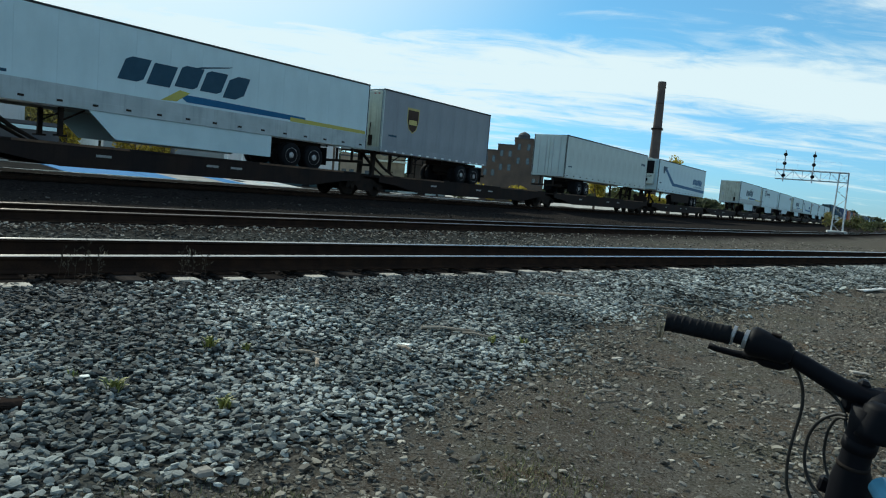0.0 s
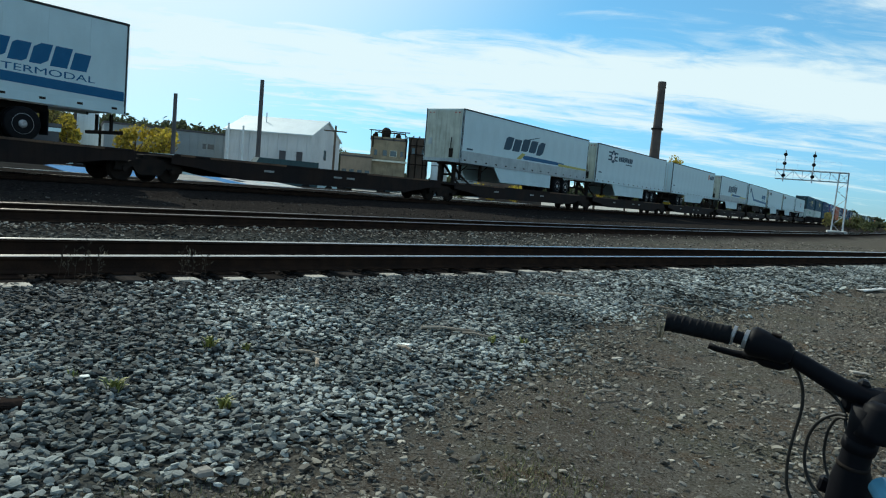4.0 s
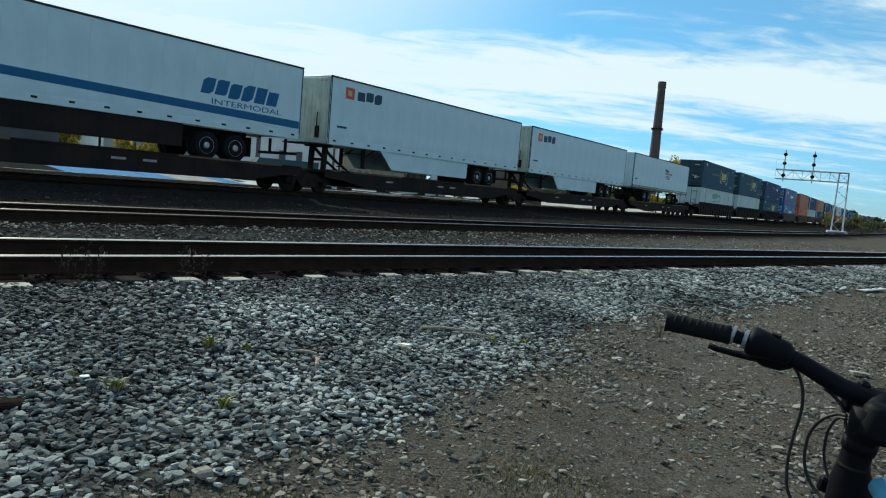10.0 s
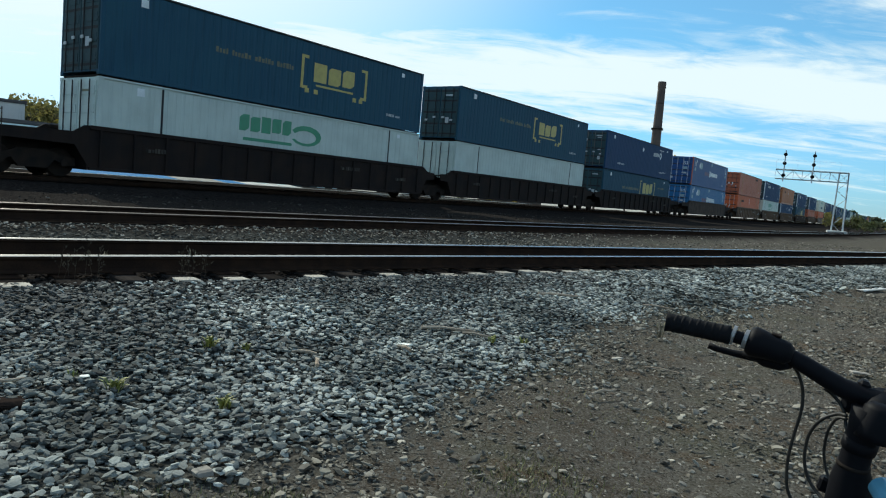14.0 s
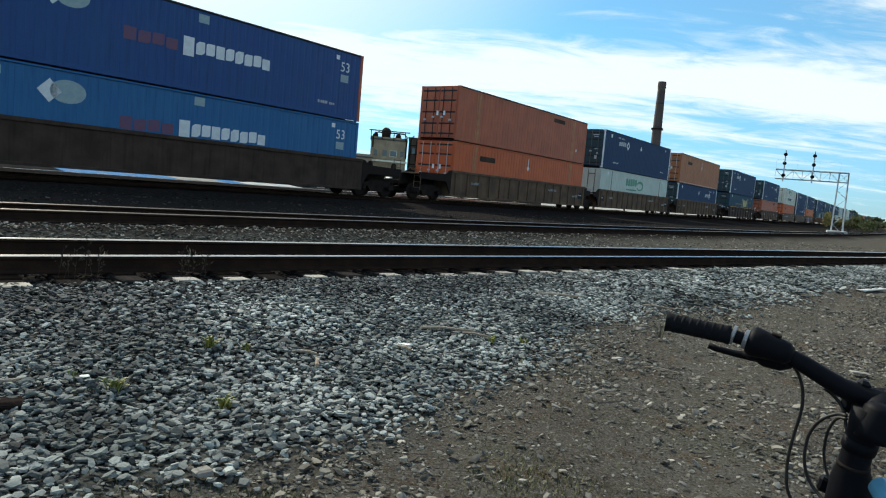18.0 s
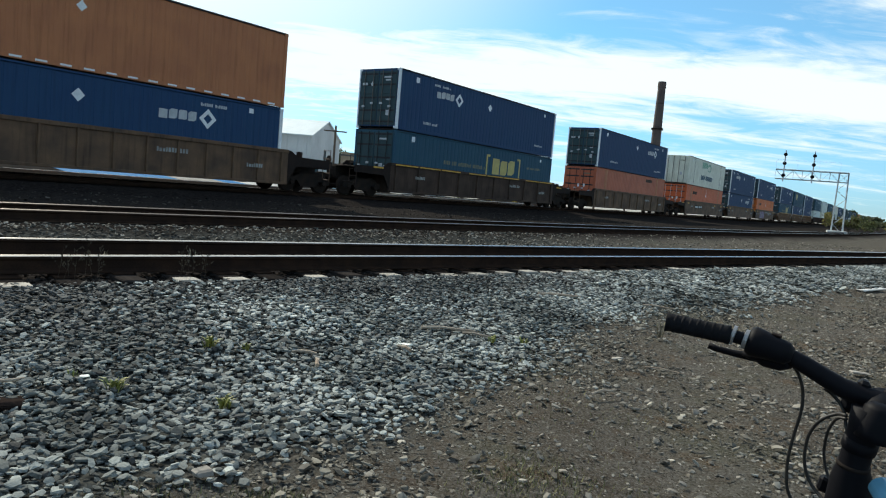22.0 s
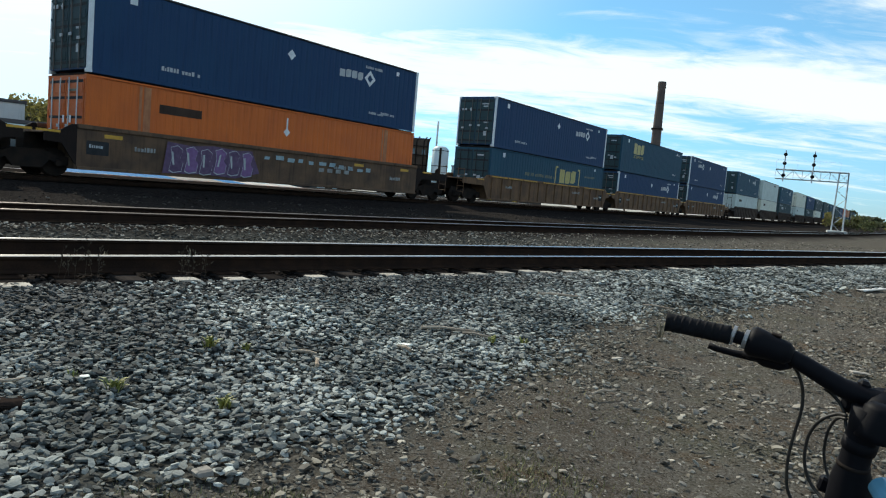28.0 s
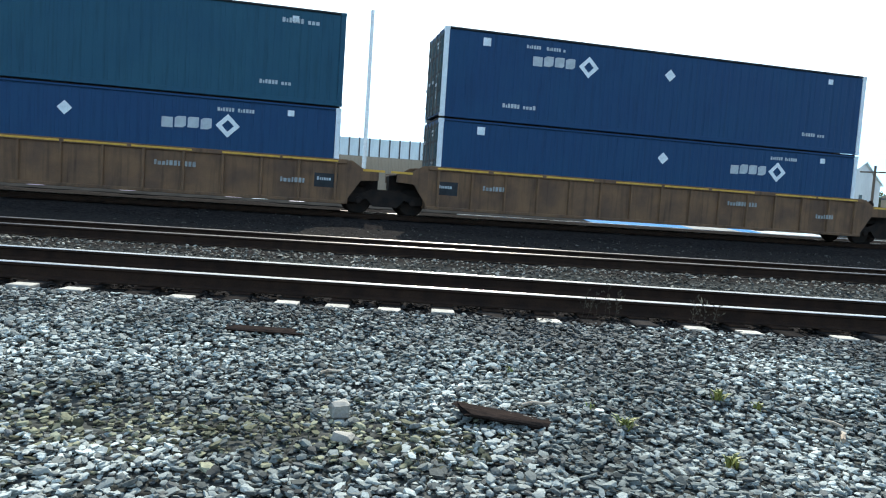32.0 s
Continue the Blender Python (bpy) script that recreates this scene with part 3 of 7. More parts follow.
def container(s, level, paint, label, style="", posts=None, height_m=2.896, length=BOXL):
    """A long corrugated freight container; s is the front end along the train."""
    h = height_m
    root = new("shipping_container")
    tagged(root, label, "shipping container", group="containers on the train")
    hl = length / 2
    posts = posts or paint
    piece("body", shared("container_core_%g" % h, lambda: box(-hl + 0.02, hl - 0.02, -1.25, 1.25, 0.1, h - 0.02)), paint, root)
    wall = shared("container_wall_%g" % h, lambda: corrugated(h))
    piece("side_wall", wall, paint, root, m=pose(0, -1.297, 0))
    piece("side_wall", wall, paint, root, m=pose(0, 1.297, 0, 0, 0, 180))
    rail = shared("container_rail", lambda: box(-hl + 0.15, hl - 0.15, -0.03, 0.03, -0.03, 0.03, 0.008))
    sill = shared("container_sill", lambda: box(-hl + 0.15, hl - 0.15, -0.03, 0.03, -0.075, 0.075, 0.008))
    for y in (-1.275, 1.275):
        piece("top_rail", rail, M_EDGE if level else paint, root, m=pose(0, y, h - 0.03), label="near-black top rail" if level else "")
        piece("bottom_rail", sill, paint, root, m=pose(0, y, 0.075))
    post = shared("container_post_%g" % h, lambda: box(-0.08, 0.08, -0.04, 0.04, 0.0, h, 0.012))
    inner = shared("container_inner_post_%g" % h, lambda: box(-0.13, 0.13, -0.014, 0.03, 0.15, h - 0.1, 0.008))
    for x in (-hl + 0.08, hl - 0.08):
        for y in (-1.265, 1.265):
            piece("corner_post", post, posts, root, m=pose(x, y, 0))
    for x in (-6.02, 6.02):
        for y in (-1.29, 1.29) if s < 240 else ():
            piece("support_post", inner, M_WORN if paint in (M_RED, M_ORANGE, M_BRIGHTOR) else paint, root, m=pose(x, y, 0, 0, 0, 0 if y < 0 else 180))
            if y < 0 and paint in (M_RED, M_ORANGE, M_BRIGHTOR):
                strip = shared("post_strip_%g" % h, lambda: box(-0.05, 0.05, -0.010, 0.02, 0.15, h - 0.1, 0.006))
                piece("post_strip", strip, M_WORN, root, m=pose(x - 0.24, y, 0), label="worn tan strip beside the post")
    if paint in (M_GREYW, M_MINT, M_CREAM) and s < 240:
        seam = shared("post_seam_%g" % h, lambda: box(-0.035, 0.035, -0.004, 0.004, 0.12, h - 0.08))
        for x in (-5.85, 5.85):
            piece("post_seam", seam, M_EDGE, root, m=pose(x, -1.309, 0), label="dark grimy seam beside the post")
    cast = shared("corner_casting", lambda: box(-0.09, 0.09, -0.085, 0.085, -0.06, 0.06, 0.012))
    for x in (-hl + 0.085, hl - 0.085):
        for y in (-1.225, 1.225) if s < 240 else ():
            for z in (0.06, h - 0.06):
                piece("corner_casting", cast, posts, root, m=pose(x, y, z))
    if level:
        # added dark block: shades the seam between the boxes, bears the upper one
        piece("underframe", shared("container_underframe", lambda: box(-hl + 0.05, hl - 0.05, -1.17, 1.17, -0.058, 0.0)), M_STEEL, root, label="dark block filling the seam below the box")
    # doors at the leading end
    def door_mesh():
        bm = box(-0.03, 0.03, 0.02, 1.17, 0.16, h - 0.14, 0.012)
        for z in (0.5, 1.1, 1.75, 2.35):
            bx(bm, -0.052, -0.03, 0.1, 1.1, z - 0.09, z + 0.19, 0.01)
            bx(bm, -0.062, -0.03, 1.09, 1.19, z - 0.03, z + 0.03)
        return bm

    def door_mesh_b():
        bm = door_mesh()
        bmesh.ops.transform(bm, matrix=Matrix.Diagonal((1, -1, 1, 1)), verts=bm.verts)
        return bm
    rod = shared("lock_rod_%g" % h, lambda: tube([(0, 0, 0.1), (0, 0, h - 0.1)], 0.021, 6))
    for side, build in ((-1, door_mesh_b), (1, door_mesh)):
        # doors of the blue boxes take a darker colour than their walls
        d = piece("door", shared("container_door_%g_%d" % (h, side), build), M_SLATE if paint in (M_NAVY, M_CSXB) else paint, root, m=pose(-hl + 0.02, 0, 0), label="slate door, darker than the side walls" if paint in (M_NAVY, M_CSXB) else "")
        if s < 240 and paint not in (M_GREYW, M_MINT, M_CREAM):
            # flat dark strips paint in the shade below the door ribs
            shade_strip = shared("door_slot", lambda: box(-0.004, 0.004, 0.06, 1.12, -0.045, 0.045))
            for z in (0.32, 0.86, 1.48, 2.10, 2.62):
                piece("door_slot", shade_strip, M_EDGE, d, m=pose(-0.035, 0 if side > 0 else -1.18, z), label="dark strip painting the shade between door ribs")
            grip = shared("lock_handle", lambda: box(-0.03, 0.0, -0.09, 0.09, -0.05, 0.05, 0.006))
            for y, z in ((0.3, 1.2), (0.85, 1.05)):
                piece("lock_handle", grip, M_STENCIL, d, m=pose(-0.10, y * side, z), label="pale worn lock handle")
        for y in (0.3, 0.85):
            piece("lock_rod", rod, M_EDGE if paint in (M_CREAM, M_GREYW, M_MINT, M_RED, M_CSXB) else M_TAPERAIL if paint is M_NAVY else M_GALV, d, m=pose(-0.08, y * side, 0), label="upright locking rod")
    if paint is M_TAN and level:
        dash = shared("tape_dash", lambda: box(-0.17, 0.17, -0.003, 0.003, -0.03, 0.03))
        for k in range(22):
            piece("tape_dash", dash, M_MARK, root, m=pose(-hl + 0.6 + k * 0.71, -1.309, 0.075), label="white reflective tape")
    marks(root, style, h, hl)
    z = RAIL_Z + (0.43 if level == 0 else 0.43 + 2.9)
    return ride(root, s + hl, z)


def bracket_pair(root, x0, x1, z0, z1):
    for a, k in ((x0, 1), (x1, -1)):
        flat_mark(root, "logo_bracket", [(a, z0), (a + 0.38 * k, z0), (a + 0.38 * k, z0 + 0.12), (a + 0.14 * k, z0 + 0.12), (a + 0.14 * k, z1 - 0.12), (a + 0.38 * k, z1 - 0.12), (a + 0.38 * k, z1), (a, z1)], M_GOLD)


def swirl(root, x, z):
    """A green curled shape beside a wordmark."""
    out = [(x + 0.85 + 0.85 * math.cos(k * 0.45), z + 0.42 * math.sin(k * 0.45)) for k in range(-6, 7)]
    inn = [(x + 0.80 + 0.62 * math.cos(k * 0.45), z - 0.05 + 0.26 * math.sin(k * 0.45)) for k in range(6, -7, -1)]
    flat_mark(root, "logo_curve", out + inn, M_GREEN)


def text_bars(root, x0, x1, z, h, material, seed=0, y=-1.306):
    """Small writing as a row of short bars, in words."""
    rng = random.Random(seed)
    x, bm = x0, bmesh.new()
    while x < x1:
        for _ in range(rng.randint(3, 8)):
            w = h * rng.uniform(0.35, 0.7)
            prism(bar(x, z, w, h * rng.choice((1.0, 1.0, 0.75))), y, y + 0.004, "y", bm)
            x += w + h * 0.22
            if x > x1:
                break
        x += h * 0.7
    return tagged(part("code_bar", bm, material, root), kind="stuff")


def marks(root, style, h, hl):
    """Painted shapes; u counts from the leading end."""
    def X(u):
        return -hl + u
    small = True
    if style == "ring":  # wordmark blocks with a square ring, small codes
        wordmark(root, X(3.05), 1.93, 1.55, 0.36, (3, 2, 4, 2), M_STENCIL)
        ring_mark(root, X(5.05), 2.08, 0.36, M_MARK)
        diamond(root, X(8.1), 2.12, 0.21)
        text_bars(root, X(2.8), X(2.8) + 0.55, 2.48, 0.112, M_STENCIL)
        text_bars(root, X(3.5), X(3.5) + 0.6, 2.48, 0.112, M_STENCIL)
        text_bars(root, X(2.1), X(2.1) + 1.1, 0.47, 0.135, M_STENCIL)
    elif style in ("ring_low", "ring_far"):  # the same marks at the far end
        wordmark(root, X(10.8), 1.82, 1.5, 0.36, (3, 2, 4, 2), M_STENCIL)
        ring_mark(root, X(12.72), 2.0, 0.36, M_MARK)
        diamond(root, X(8.1), 2.15, 0.21)
        text_bars(root, X(12.4), X(12.4) + 0.5, 2.44, 0.112, M_STENCIL)
        text_bars(root, X(13.0), X(13.0) + 0.55, 2.44, 0.112, M_STENCIL)
        text_bars(root, X(2.5), X(2.5) + 1.5, 0.5, 0.147, M_STENCIL)
        text_bars(root, X(12.8), X(12.8) + 1.0, 0.44, 0.112, M_STENCIL)
    elif style == "bracket":  # yellow wordmark between brackets
        wordmark(root, X(8.9), 1.32, 2.6, 0.92, (0, 1, 2), M_GOLD)
        bracket_pair(root, X(8.2), X(12.05), 1.0, 2.42)
        text_bars(root, X(4.1), X(8.0), 1.52, 0.2, M_SLOGAN, 1)
        text_bars(root, X(12.9), X(14.6), 1.9, 0.14, M_SLOGAN, 2)
    elif style == "bracket_high":
        wordmark(root, X(8.95), 1.30, 2.5, 0.78, (0, 1, 2), M_GOLD)
        flat_mark(root, "slogan_bar", bar(X(9.1), 1.12, 2.2, 0.08), M_GOLD)
        bracket_pair(root, X(8.25), X(12.15), 0.95, 2.3)
        text_bars(root, X(4.2), X(8.0), 1.56, 0.2, M_SLOGAN, 3)
        for u in (8.5, 9.0, 11.3, 11.7):
            flat_mark(root, "sticker", bar(X(u), 0.80, 0.22, 0.18), M_GOLD)
    elif style == "yellow_left":
        wordmark(root, X(2.75), 1.60, 2.45, 0.88, (0, 1, 2), M_GOLD)
        word(root, "INTERMODAL", X(2.8), 1.26, 2.4, 0.24, M_GOLD)
        text_bars(root, X(14.2), X(14.2) + 1.1, 2.42, 0.147, M_STENCIL)
    elif style == "tiger":
        wordmark(root, X(5.4), 1.78, 2.6, 0.62, (5, 1, 0, 4, 2), M_GREEN)
        swirl(root, X(7.9), 1.9)
        flat_mark(root, "slogan_bar", bar(X(5.6), 1.42, 2.4, 0.12), M_GREEN)
    elif style == "tiger_high":
        wordmark(root, X(5.3), 1.98, 2.4, 0.68, (5, 1, 0, 4, 2), M_GREEN)
        swirl(root, X(7.6), 2.15)
        wordmark(root, X(5.1), 0.72, 1.75, 0.52, (0, 3, 0, 4), M_LOGOBLUE, 0.1)
        wordmark(root, X(7.1), 0.72, 3.0, 0.52, (4, 2, 1, 5, 0, 1, 1), M_LOGOBLUE, 0.1)
        flat_mark(root, "band", bar(X(10.1), 1.05, 0.5, 0.07), M_STRIPE)
    elif style == "stack":
        disc = [(X(3.45) + 0.55 * math.cos(k * math.pi / 9), 2.18 + 0.36 * math.sin(k * math.pi / 9)) for k in range(18)]
        flat_mark(root, "logo_badge", disc, M_PALEBLUE)
        diamond(root, X(2.9), 2.15, 0.36)
        wordmark(root, X(5.1), 1.28, 2.0, 0.42, (0, 1, 4, 3), M_FAINTRED)
        flat_mark(root, "logo_shape", bar(X(7.25), 1.18, 0.42, 0.66), M_MARK)
        wordmark(root, X(7.75), 1.30, 3.3, 0.46, (5, 4, 0, 2, 5, 1, 4, 3), M_MARK)
        word(root, "53", X(0.8), 2.02, 0.52, 0.42, M_MARK)
        flat_mark(root, "code_panel", bar(X(0.78), 1.50, 0.56, 0.38), M_PALEBLUE)
        flat_mark(root, "code_panel", bar(X(7.8), 2.42, 0.42, 0.30), M_PALEBLUE)
        word(root, "53", X(14.8), 2.0, 0.5, 0.4, M_MARK)
        flat_mark(root, "code_panel", bar(X(14.82), 1.55, 0.46, 0.32), M_PALEBLUE)
    elif style == "red_top":
        flat_mark(root, "faded_plate", bar(X(11.0), 2.34, 1.6, 0.26), M_BROWN, label="faded brown name plate")
        flat_mark(root, "sticker", bar(X(14.6), 0.7, 0.16, 0.2), M_MARK)
        small = False
    elif style == "red_low":
        flat_mark(root, "faded_plate", bar(X(2.5), 1.95, 1.65, 0.30), M_BROWN, label="faded brown name plate")
        diamond(root, X(8.1), 1.95, 0.17)
        flat_mark(root, "placard_stripe", bar(X(8.06), 2.1, 0.08, 0.42), M_MARK)
        small = False
    # marks on the leading doors: the same shapes turned to face along the train
    turned_end, yd = pose(0, 0, 0, 0, 0, -90), -(hl + 0.047)

    def end_mark(name, pts, material):
        flat_mark(root, name, pts, material, yd).matrix_basis = turned_end
    if style.startswith("ring"):
        end_mark("door_logo", bar(-1.02, 2.08, 0.34, 0.12), M_STENCIL)
        end_mark("door_logo", [(-0.48, 2.14), (-0.38, 2.26), (-0.28, 2.14), (-0.38, 2.02)], M_STENCIL)
        for k, (z, w) in enumerate(((2.42, 0.5), (2.28, 0.36), (1.35, 0.3))):
            end_mark("door_code", bar(0.38 + 0.1 * k, z, w, 0.07), M_STENCIL)
        end_mark("door_plate", bar(0.62, 0.62, 0.2, 0.26), M_STENCIL)
    elif style == "stack":
        word(root, "53", 0.36, 2.05, 0.4, 0.34, M_MARK, yd).matrix_basis = turned_end
        end_mark("door_plate", bar(0.34, 1.58, 0.42, 0.26), M_PALEBLUE)
        end_mark("door_plate", bar(0.36, 1.12, 0.36, 0.16), M_STENCIL)
        end_mark("door_plate", bar(-0.95, 0.55, 0.28, 0.24), M_STENCIL)
    elif style.startswith("red"):
        for x in (-0.12, 0.34):
            end_mark("door_plate", bar(x, 1.30, 0.14, 0.24), M_MARK)
        end_mark("door_code", bar(0.3, 2.3, 0.55, 0.08), M_SLOGAN)
    elif style:
        end_mark("door_code", bar(0.35, 2.35, 0.5, 0.08), M_STENCIL if style.startswith("b") or style.startswith("y") else M_SLOGAN)
        end_mark("door_plate", bar(0.42, 0.9, 0.24, 0.3), M_STENCIL)
    if style and small:
        flat_mark(root, "sticker", bar(X(1.3), 2.40, 0.26, 0.26), M_MARK)
        flat_mark(root, "sticker", bar(X(14.5), 2.46, 0.2, 0.18), M_MARK)
        text_bars(root, X(13.6), X(13.6) + 0.9, 0.5, 0.124, M_STENCIL)


def word(parent, text, x, z, w, h, material, y=-1.306):
    """Writing with the built-in font, as flat mesh letters."""
    cu = bpy.data.curves.new("word", "FONT")
    cu.body, cu.size, cu.extrude = text, 1.0, 0.002
    tmp = new("word", cu)
    bpy.context.view_layer.update()
    me = bpy.data.meshes.new_from_object(tmp.evaluated_get(bpy.context.evaluated_depsgraph_get()))
    bpy.data.objects.remove(tmp)
    co = np.zeros(len(me.vertices) * 3)
    me.vertices.foreach_get("co", co)
    co = co.reshape(-1, 3)
    lo, hi = co.min(0), co.max(0)
    out = np.empty_like(co)
    out[:, 0] = x + (co[:, 0] - lo[0]) / (hi[0] - lo[0]) * w
    out[:, 2] = z + (co[:, 1] - lo[1]) / (hi[1] - lo[1]) * h
    out[:, 1] = y - co[:, 2]
    me.vertices.foreach_set("co", out.ravel())
    me.materials.clear()
    me.materials.append(material)
    ob = new("lettering", me)
    ob.parent = parent
    return ob


# ---- trucks (bogies), wells, flat platforms ----
def wheel_mesh():
    return lathe([(0.10, -0.09), (0.40, -0.07), (0.42, -0.06), (0.42, 0.05), (0.455, 0.055), (0.455, 0.08), (0.40, 0.08), (0.36, 0.03), (0.16, 0.02), (0.14, 0.09), (0.08, 0.1)], 24, "y")


def side_frame_mesh():
    bm = prism([(-1.25, 0.36), (-1.22, 0.62), (-0.75, 0.66), (-0.45, 0.80), (0.45, 0.80), (0.75, 0.66), (1.22, 0.62), (1.25, 0.36), (1.0, 0.34), (0.62, 0.50), (0.40, 0.24), (-0.40, 0.24), (-0.62, 0.50), (-1.0, 0.34)], -0.08, 0.08, "y")
    return bm


def spring_mesh():
    bm = bmesh.new()
    for x in (-0.2, 0.0, 0.2):
        lathe([(0.075, 0.30), (0.085, 0.33), (0.075, 0.36), (0.085, 0.39), (0.075, 0.42), (0.085, 0.45), (0.075, 0.48), (0.085, 0.51), (0.075, 0.54)], 8, "z", (x, 0, 0), bm)
    return bm


def truck(parent, x):
    root = piece("truck", shared("bolster", lambda: box(-0.18, 0.18, -1.0, 1.0, 0.45, 0.78, 0.03)), M_STEEL, parent, m=pose(x, 0, 0))
    w = shared("rail_wheel", wheel_mesh, True)
    ax = shared("axle", lambda: tube([(0, -0.95, 0), (0, 0.95, 0)], 0.08, 8))
    sf = shared("side_frame", side_frame_mesh)
    sp = shared("spring_group", spring_mesh)
    cap = shared("bearing_cap", lambda: lathe([(0.05, -0.06), (0.11, -0.05), (0.12, 0.05), (0.12, 0.06)], 12, "y"))
    for dx in (-0.89, 0.89):
        piece("axle", ax, M_STEEL, root, m=pose(dx, 0, 0.42))
        for side in (-1, 1):
            piece("wheel", w, M_STEEL, root, m=pose(dx, 0.7525 * side, 0.42, 0, 0, 0 if side < 0 else 180))
            piece("bearing_cap", cap, M_STEEL, root, m=pose(dx, 1.06 * side, 0.42, 0, 0, 0 if side < 0 else 180))
    for side in (-1, 1):
        piece("side_frame", sf, M_STEEL, root, m=pose(0, 0.98 * side, 0))
        piece("spring_group", sp, M_STEEL, root, m=pose(0, 0.98 * side, -0.02))
    return root


def coupler(parent, x, side):
    bm = bmesh.new()
    bx(bm, 0, 0.55, -0.08, 0.08, 0.72, 0.90, 0.015)
    bx(bm, 0.5, 0.78, -0.14, 0.14, 0.68, 0.95, 0.03)
    bm2 = tube([(0.15, -0.3, 0.75), (0.45, -0.34, 0.45), (0.75, -0.3, 0.55)], 0.025, 6)
    m = pose(x, 0, 0) if side > 0 else pose(x, 0, 0, 0, 0, 180)
    part("coupler", bm, M_STEEL, parent).matrix_basis = m
    part("air_hose", bm2, M_RUBBER, parent).matrix_basis = m


WELL_TOP, WELL_LOW = 1.68, 0.27


def well_car(s, paint, label, front, rear, gap_f, gap_r, detail="", ribs=True):
    """One well unit for two stacked containers; front and rear are 'end' or 'joint'."""
    root = new("well_car")
    tagged(root, label, "well car", group="well cars of the train")
    hl = 8.35
    web = shared("well_web", lambda: box(-hl, hl, -0.012, 0.012, WELL_LOW + 0.06, WELL_TOP - 0.06))
    chord = shared("well_top_chord", lambda: box(-hl, hl, -0.07, 0.07, -0.07, 0.07, 0.015))
    low = shared("well_low_chord", lambda: box(-hl, hl, -0.06, 0.06, -0.05, 0.05, 0.012))
    rib = shared("well_rib", lambda: prism([(-0.03, 0.0), (0.03, 0.0), (0.05, 0.075), (-0.05, 0.075)], WELL_LOW + 0.08, WELL_TOP - 0.1, "z"))
    for side in (-1, 1):
        y = 1.42 * side
        piece("side_web", web, paint, root, m=pose(0, y, 0))
        piece("top_chord", chord, paint, root, m=pose(0, y, WELL_TOP - 0.07))
        piece("bottom_chord", low, paint, root, m=pose(0, y, WELL_LOW + 0.05))
        if ribs and side < 0:
            n = 10 if 60 < s < 170 else 15
            for i in range(n):
                x = -hl + 0.35 + i * (2 * hl - 0.7) / (n - 1)
                piece("rib", rib, paint, root, m=pose(x, y - 0.085, 0))
    piece("well_floor", shared("well_floor", lambda: box(-hl, hl, -1.3, 1.3, 0.30, 0.42)), M_STEEL, root)
    for fr, gap, sgn in ((front, gap_f, -1), (rear, gap_r, 1)):
        # bulkhead, sloping end platform and draft sill out to the joint or the coupler
        bulk = shared("well_bulkhead", lambda: box(-0.06, 0.06, -1.42, 1.42, WELL_LOW, 1.25, 0.02))
        piece("end_bulkhead", bulk, paint, root, m=pose(sgn * hl, 0, 0))
        reach = (gap / 2 - 0.28) if fr == "joint" else (gap / 2 - 0.72)
        x0, x1 = hl, BOXL / 2 + reach
        wing = prism([(x0 - 0.3, WELL_LOW + 0.1), (x0, WELL_LOW + 0.1), (x0 + 0.45, 1.04), (x1, 1.08), (x1, 1.40), (x0 + 0.5, 1.44), (x0 + 0.15, WELL_TOP - 0.02), (x0 - 0.3, WELL_TOP - 0.02)], -0.03, 0.03, "y")
        me = MESHES.get("wing_%g" % reach)
        if me is None:
            me = shared("wing_%g" % reach, lambda: wing)
        for y in (-1.40, 1.40):
            piece("end_side_plate", me, paint if paint is M_YWELL else M_DARKCAR, root, m=pose(0, y, 0) if sgn > 0 else pose(0, y, 0, 0, 0, 180))
        plat = shared("well_platform_%g" % reach, lambda: box(x0, x1, -1.38, 1.38, 1.30, 1.36, 0.01))
        piece("end_platform", plat, paint, root, m=pose(0, 0, 0, 0, 0, 0 if sgn > 0 else 180))
        sill = shared("draft_sill_%g" % reach, lambda: box(x0 - 0.1, x1 + 0.1, -0.3, 0.3, 0.72, 1.30, 0.02))
        piece("draft_sill", sill, M_STEEL, root, m=pose(0, 0, 0, 0, 0, 0 if sgn > 0 else 180))
        mark = shared("yellow_edge", lambda: box(-0.35, 0.35, -0.004, 0.004, -0.035, 0.035))
        if detail in ("yellow", "few"):
            piece("yellow_edge", mark, M_YELLOW, root, m=pose(sgn * (x0 + 0.86), -1.436, 1.385), label="yellow safety edge")
        if fr == "end":
            coupler(root, sgn * (x1 + 0.05), sgn)
            truck(root, sgn * (BOXL / 2 + 1.75))
            lad = bmesh.new()
            for y in (-1.42, -1.0):
                tube([(x1 - 0.1, y, 0.5), (x1 - 0.1, y, 1.9)], 0.016, 6, lad)
            for z in (0.6, 0.9, 1.2, 1.5, 1.85):
                tube([(x1 - 0.1, -1.42, z), (x1 - 0.1, -1.0, z)], 0.014, 6, lad)
            part("ladder", lad, paint, root).matrix_basis = pose(0, 0, 0) if sgn > 0 else pose(0, 0, 0, 0, 0, 180) @ Matrix.Diagonal((1, -1, 1, 1))
            bw = lathe([(0.05, -0.02), (0.17, -0.02), (0.19, 0), (0.17, 0.02), (0.05, 0.02)], 16, "x", (0, 0, 1.56))
            part("brake_wheel", bw, M_STEEL, root).matrix_basis = pose(sgn * (x1 - 0.2), 0.5, 0)
        elif sgn < 0:
            truck(root, -(BOXL / 2 + gap / 2))
    if detail == "yellow":
        mk = shared("yellow_patch", lambda: box(-0.86, 0.86, -0.004, 0.004, -0.028, 0.028))
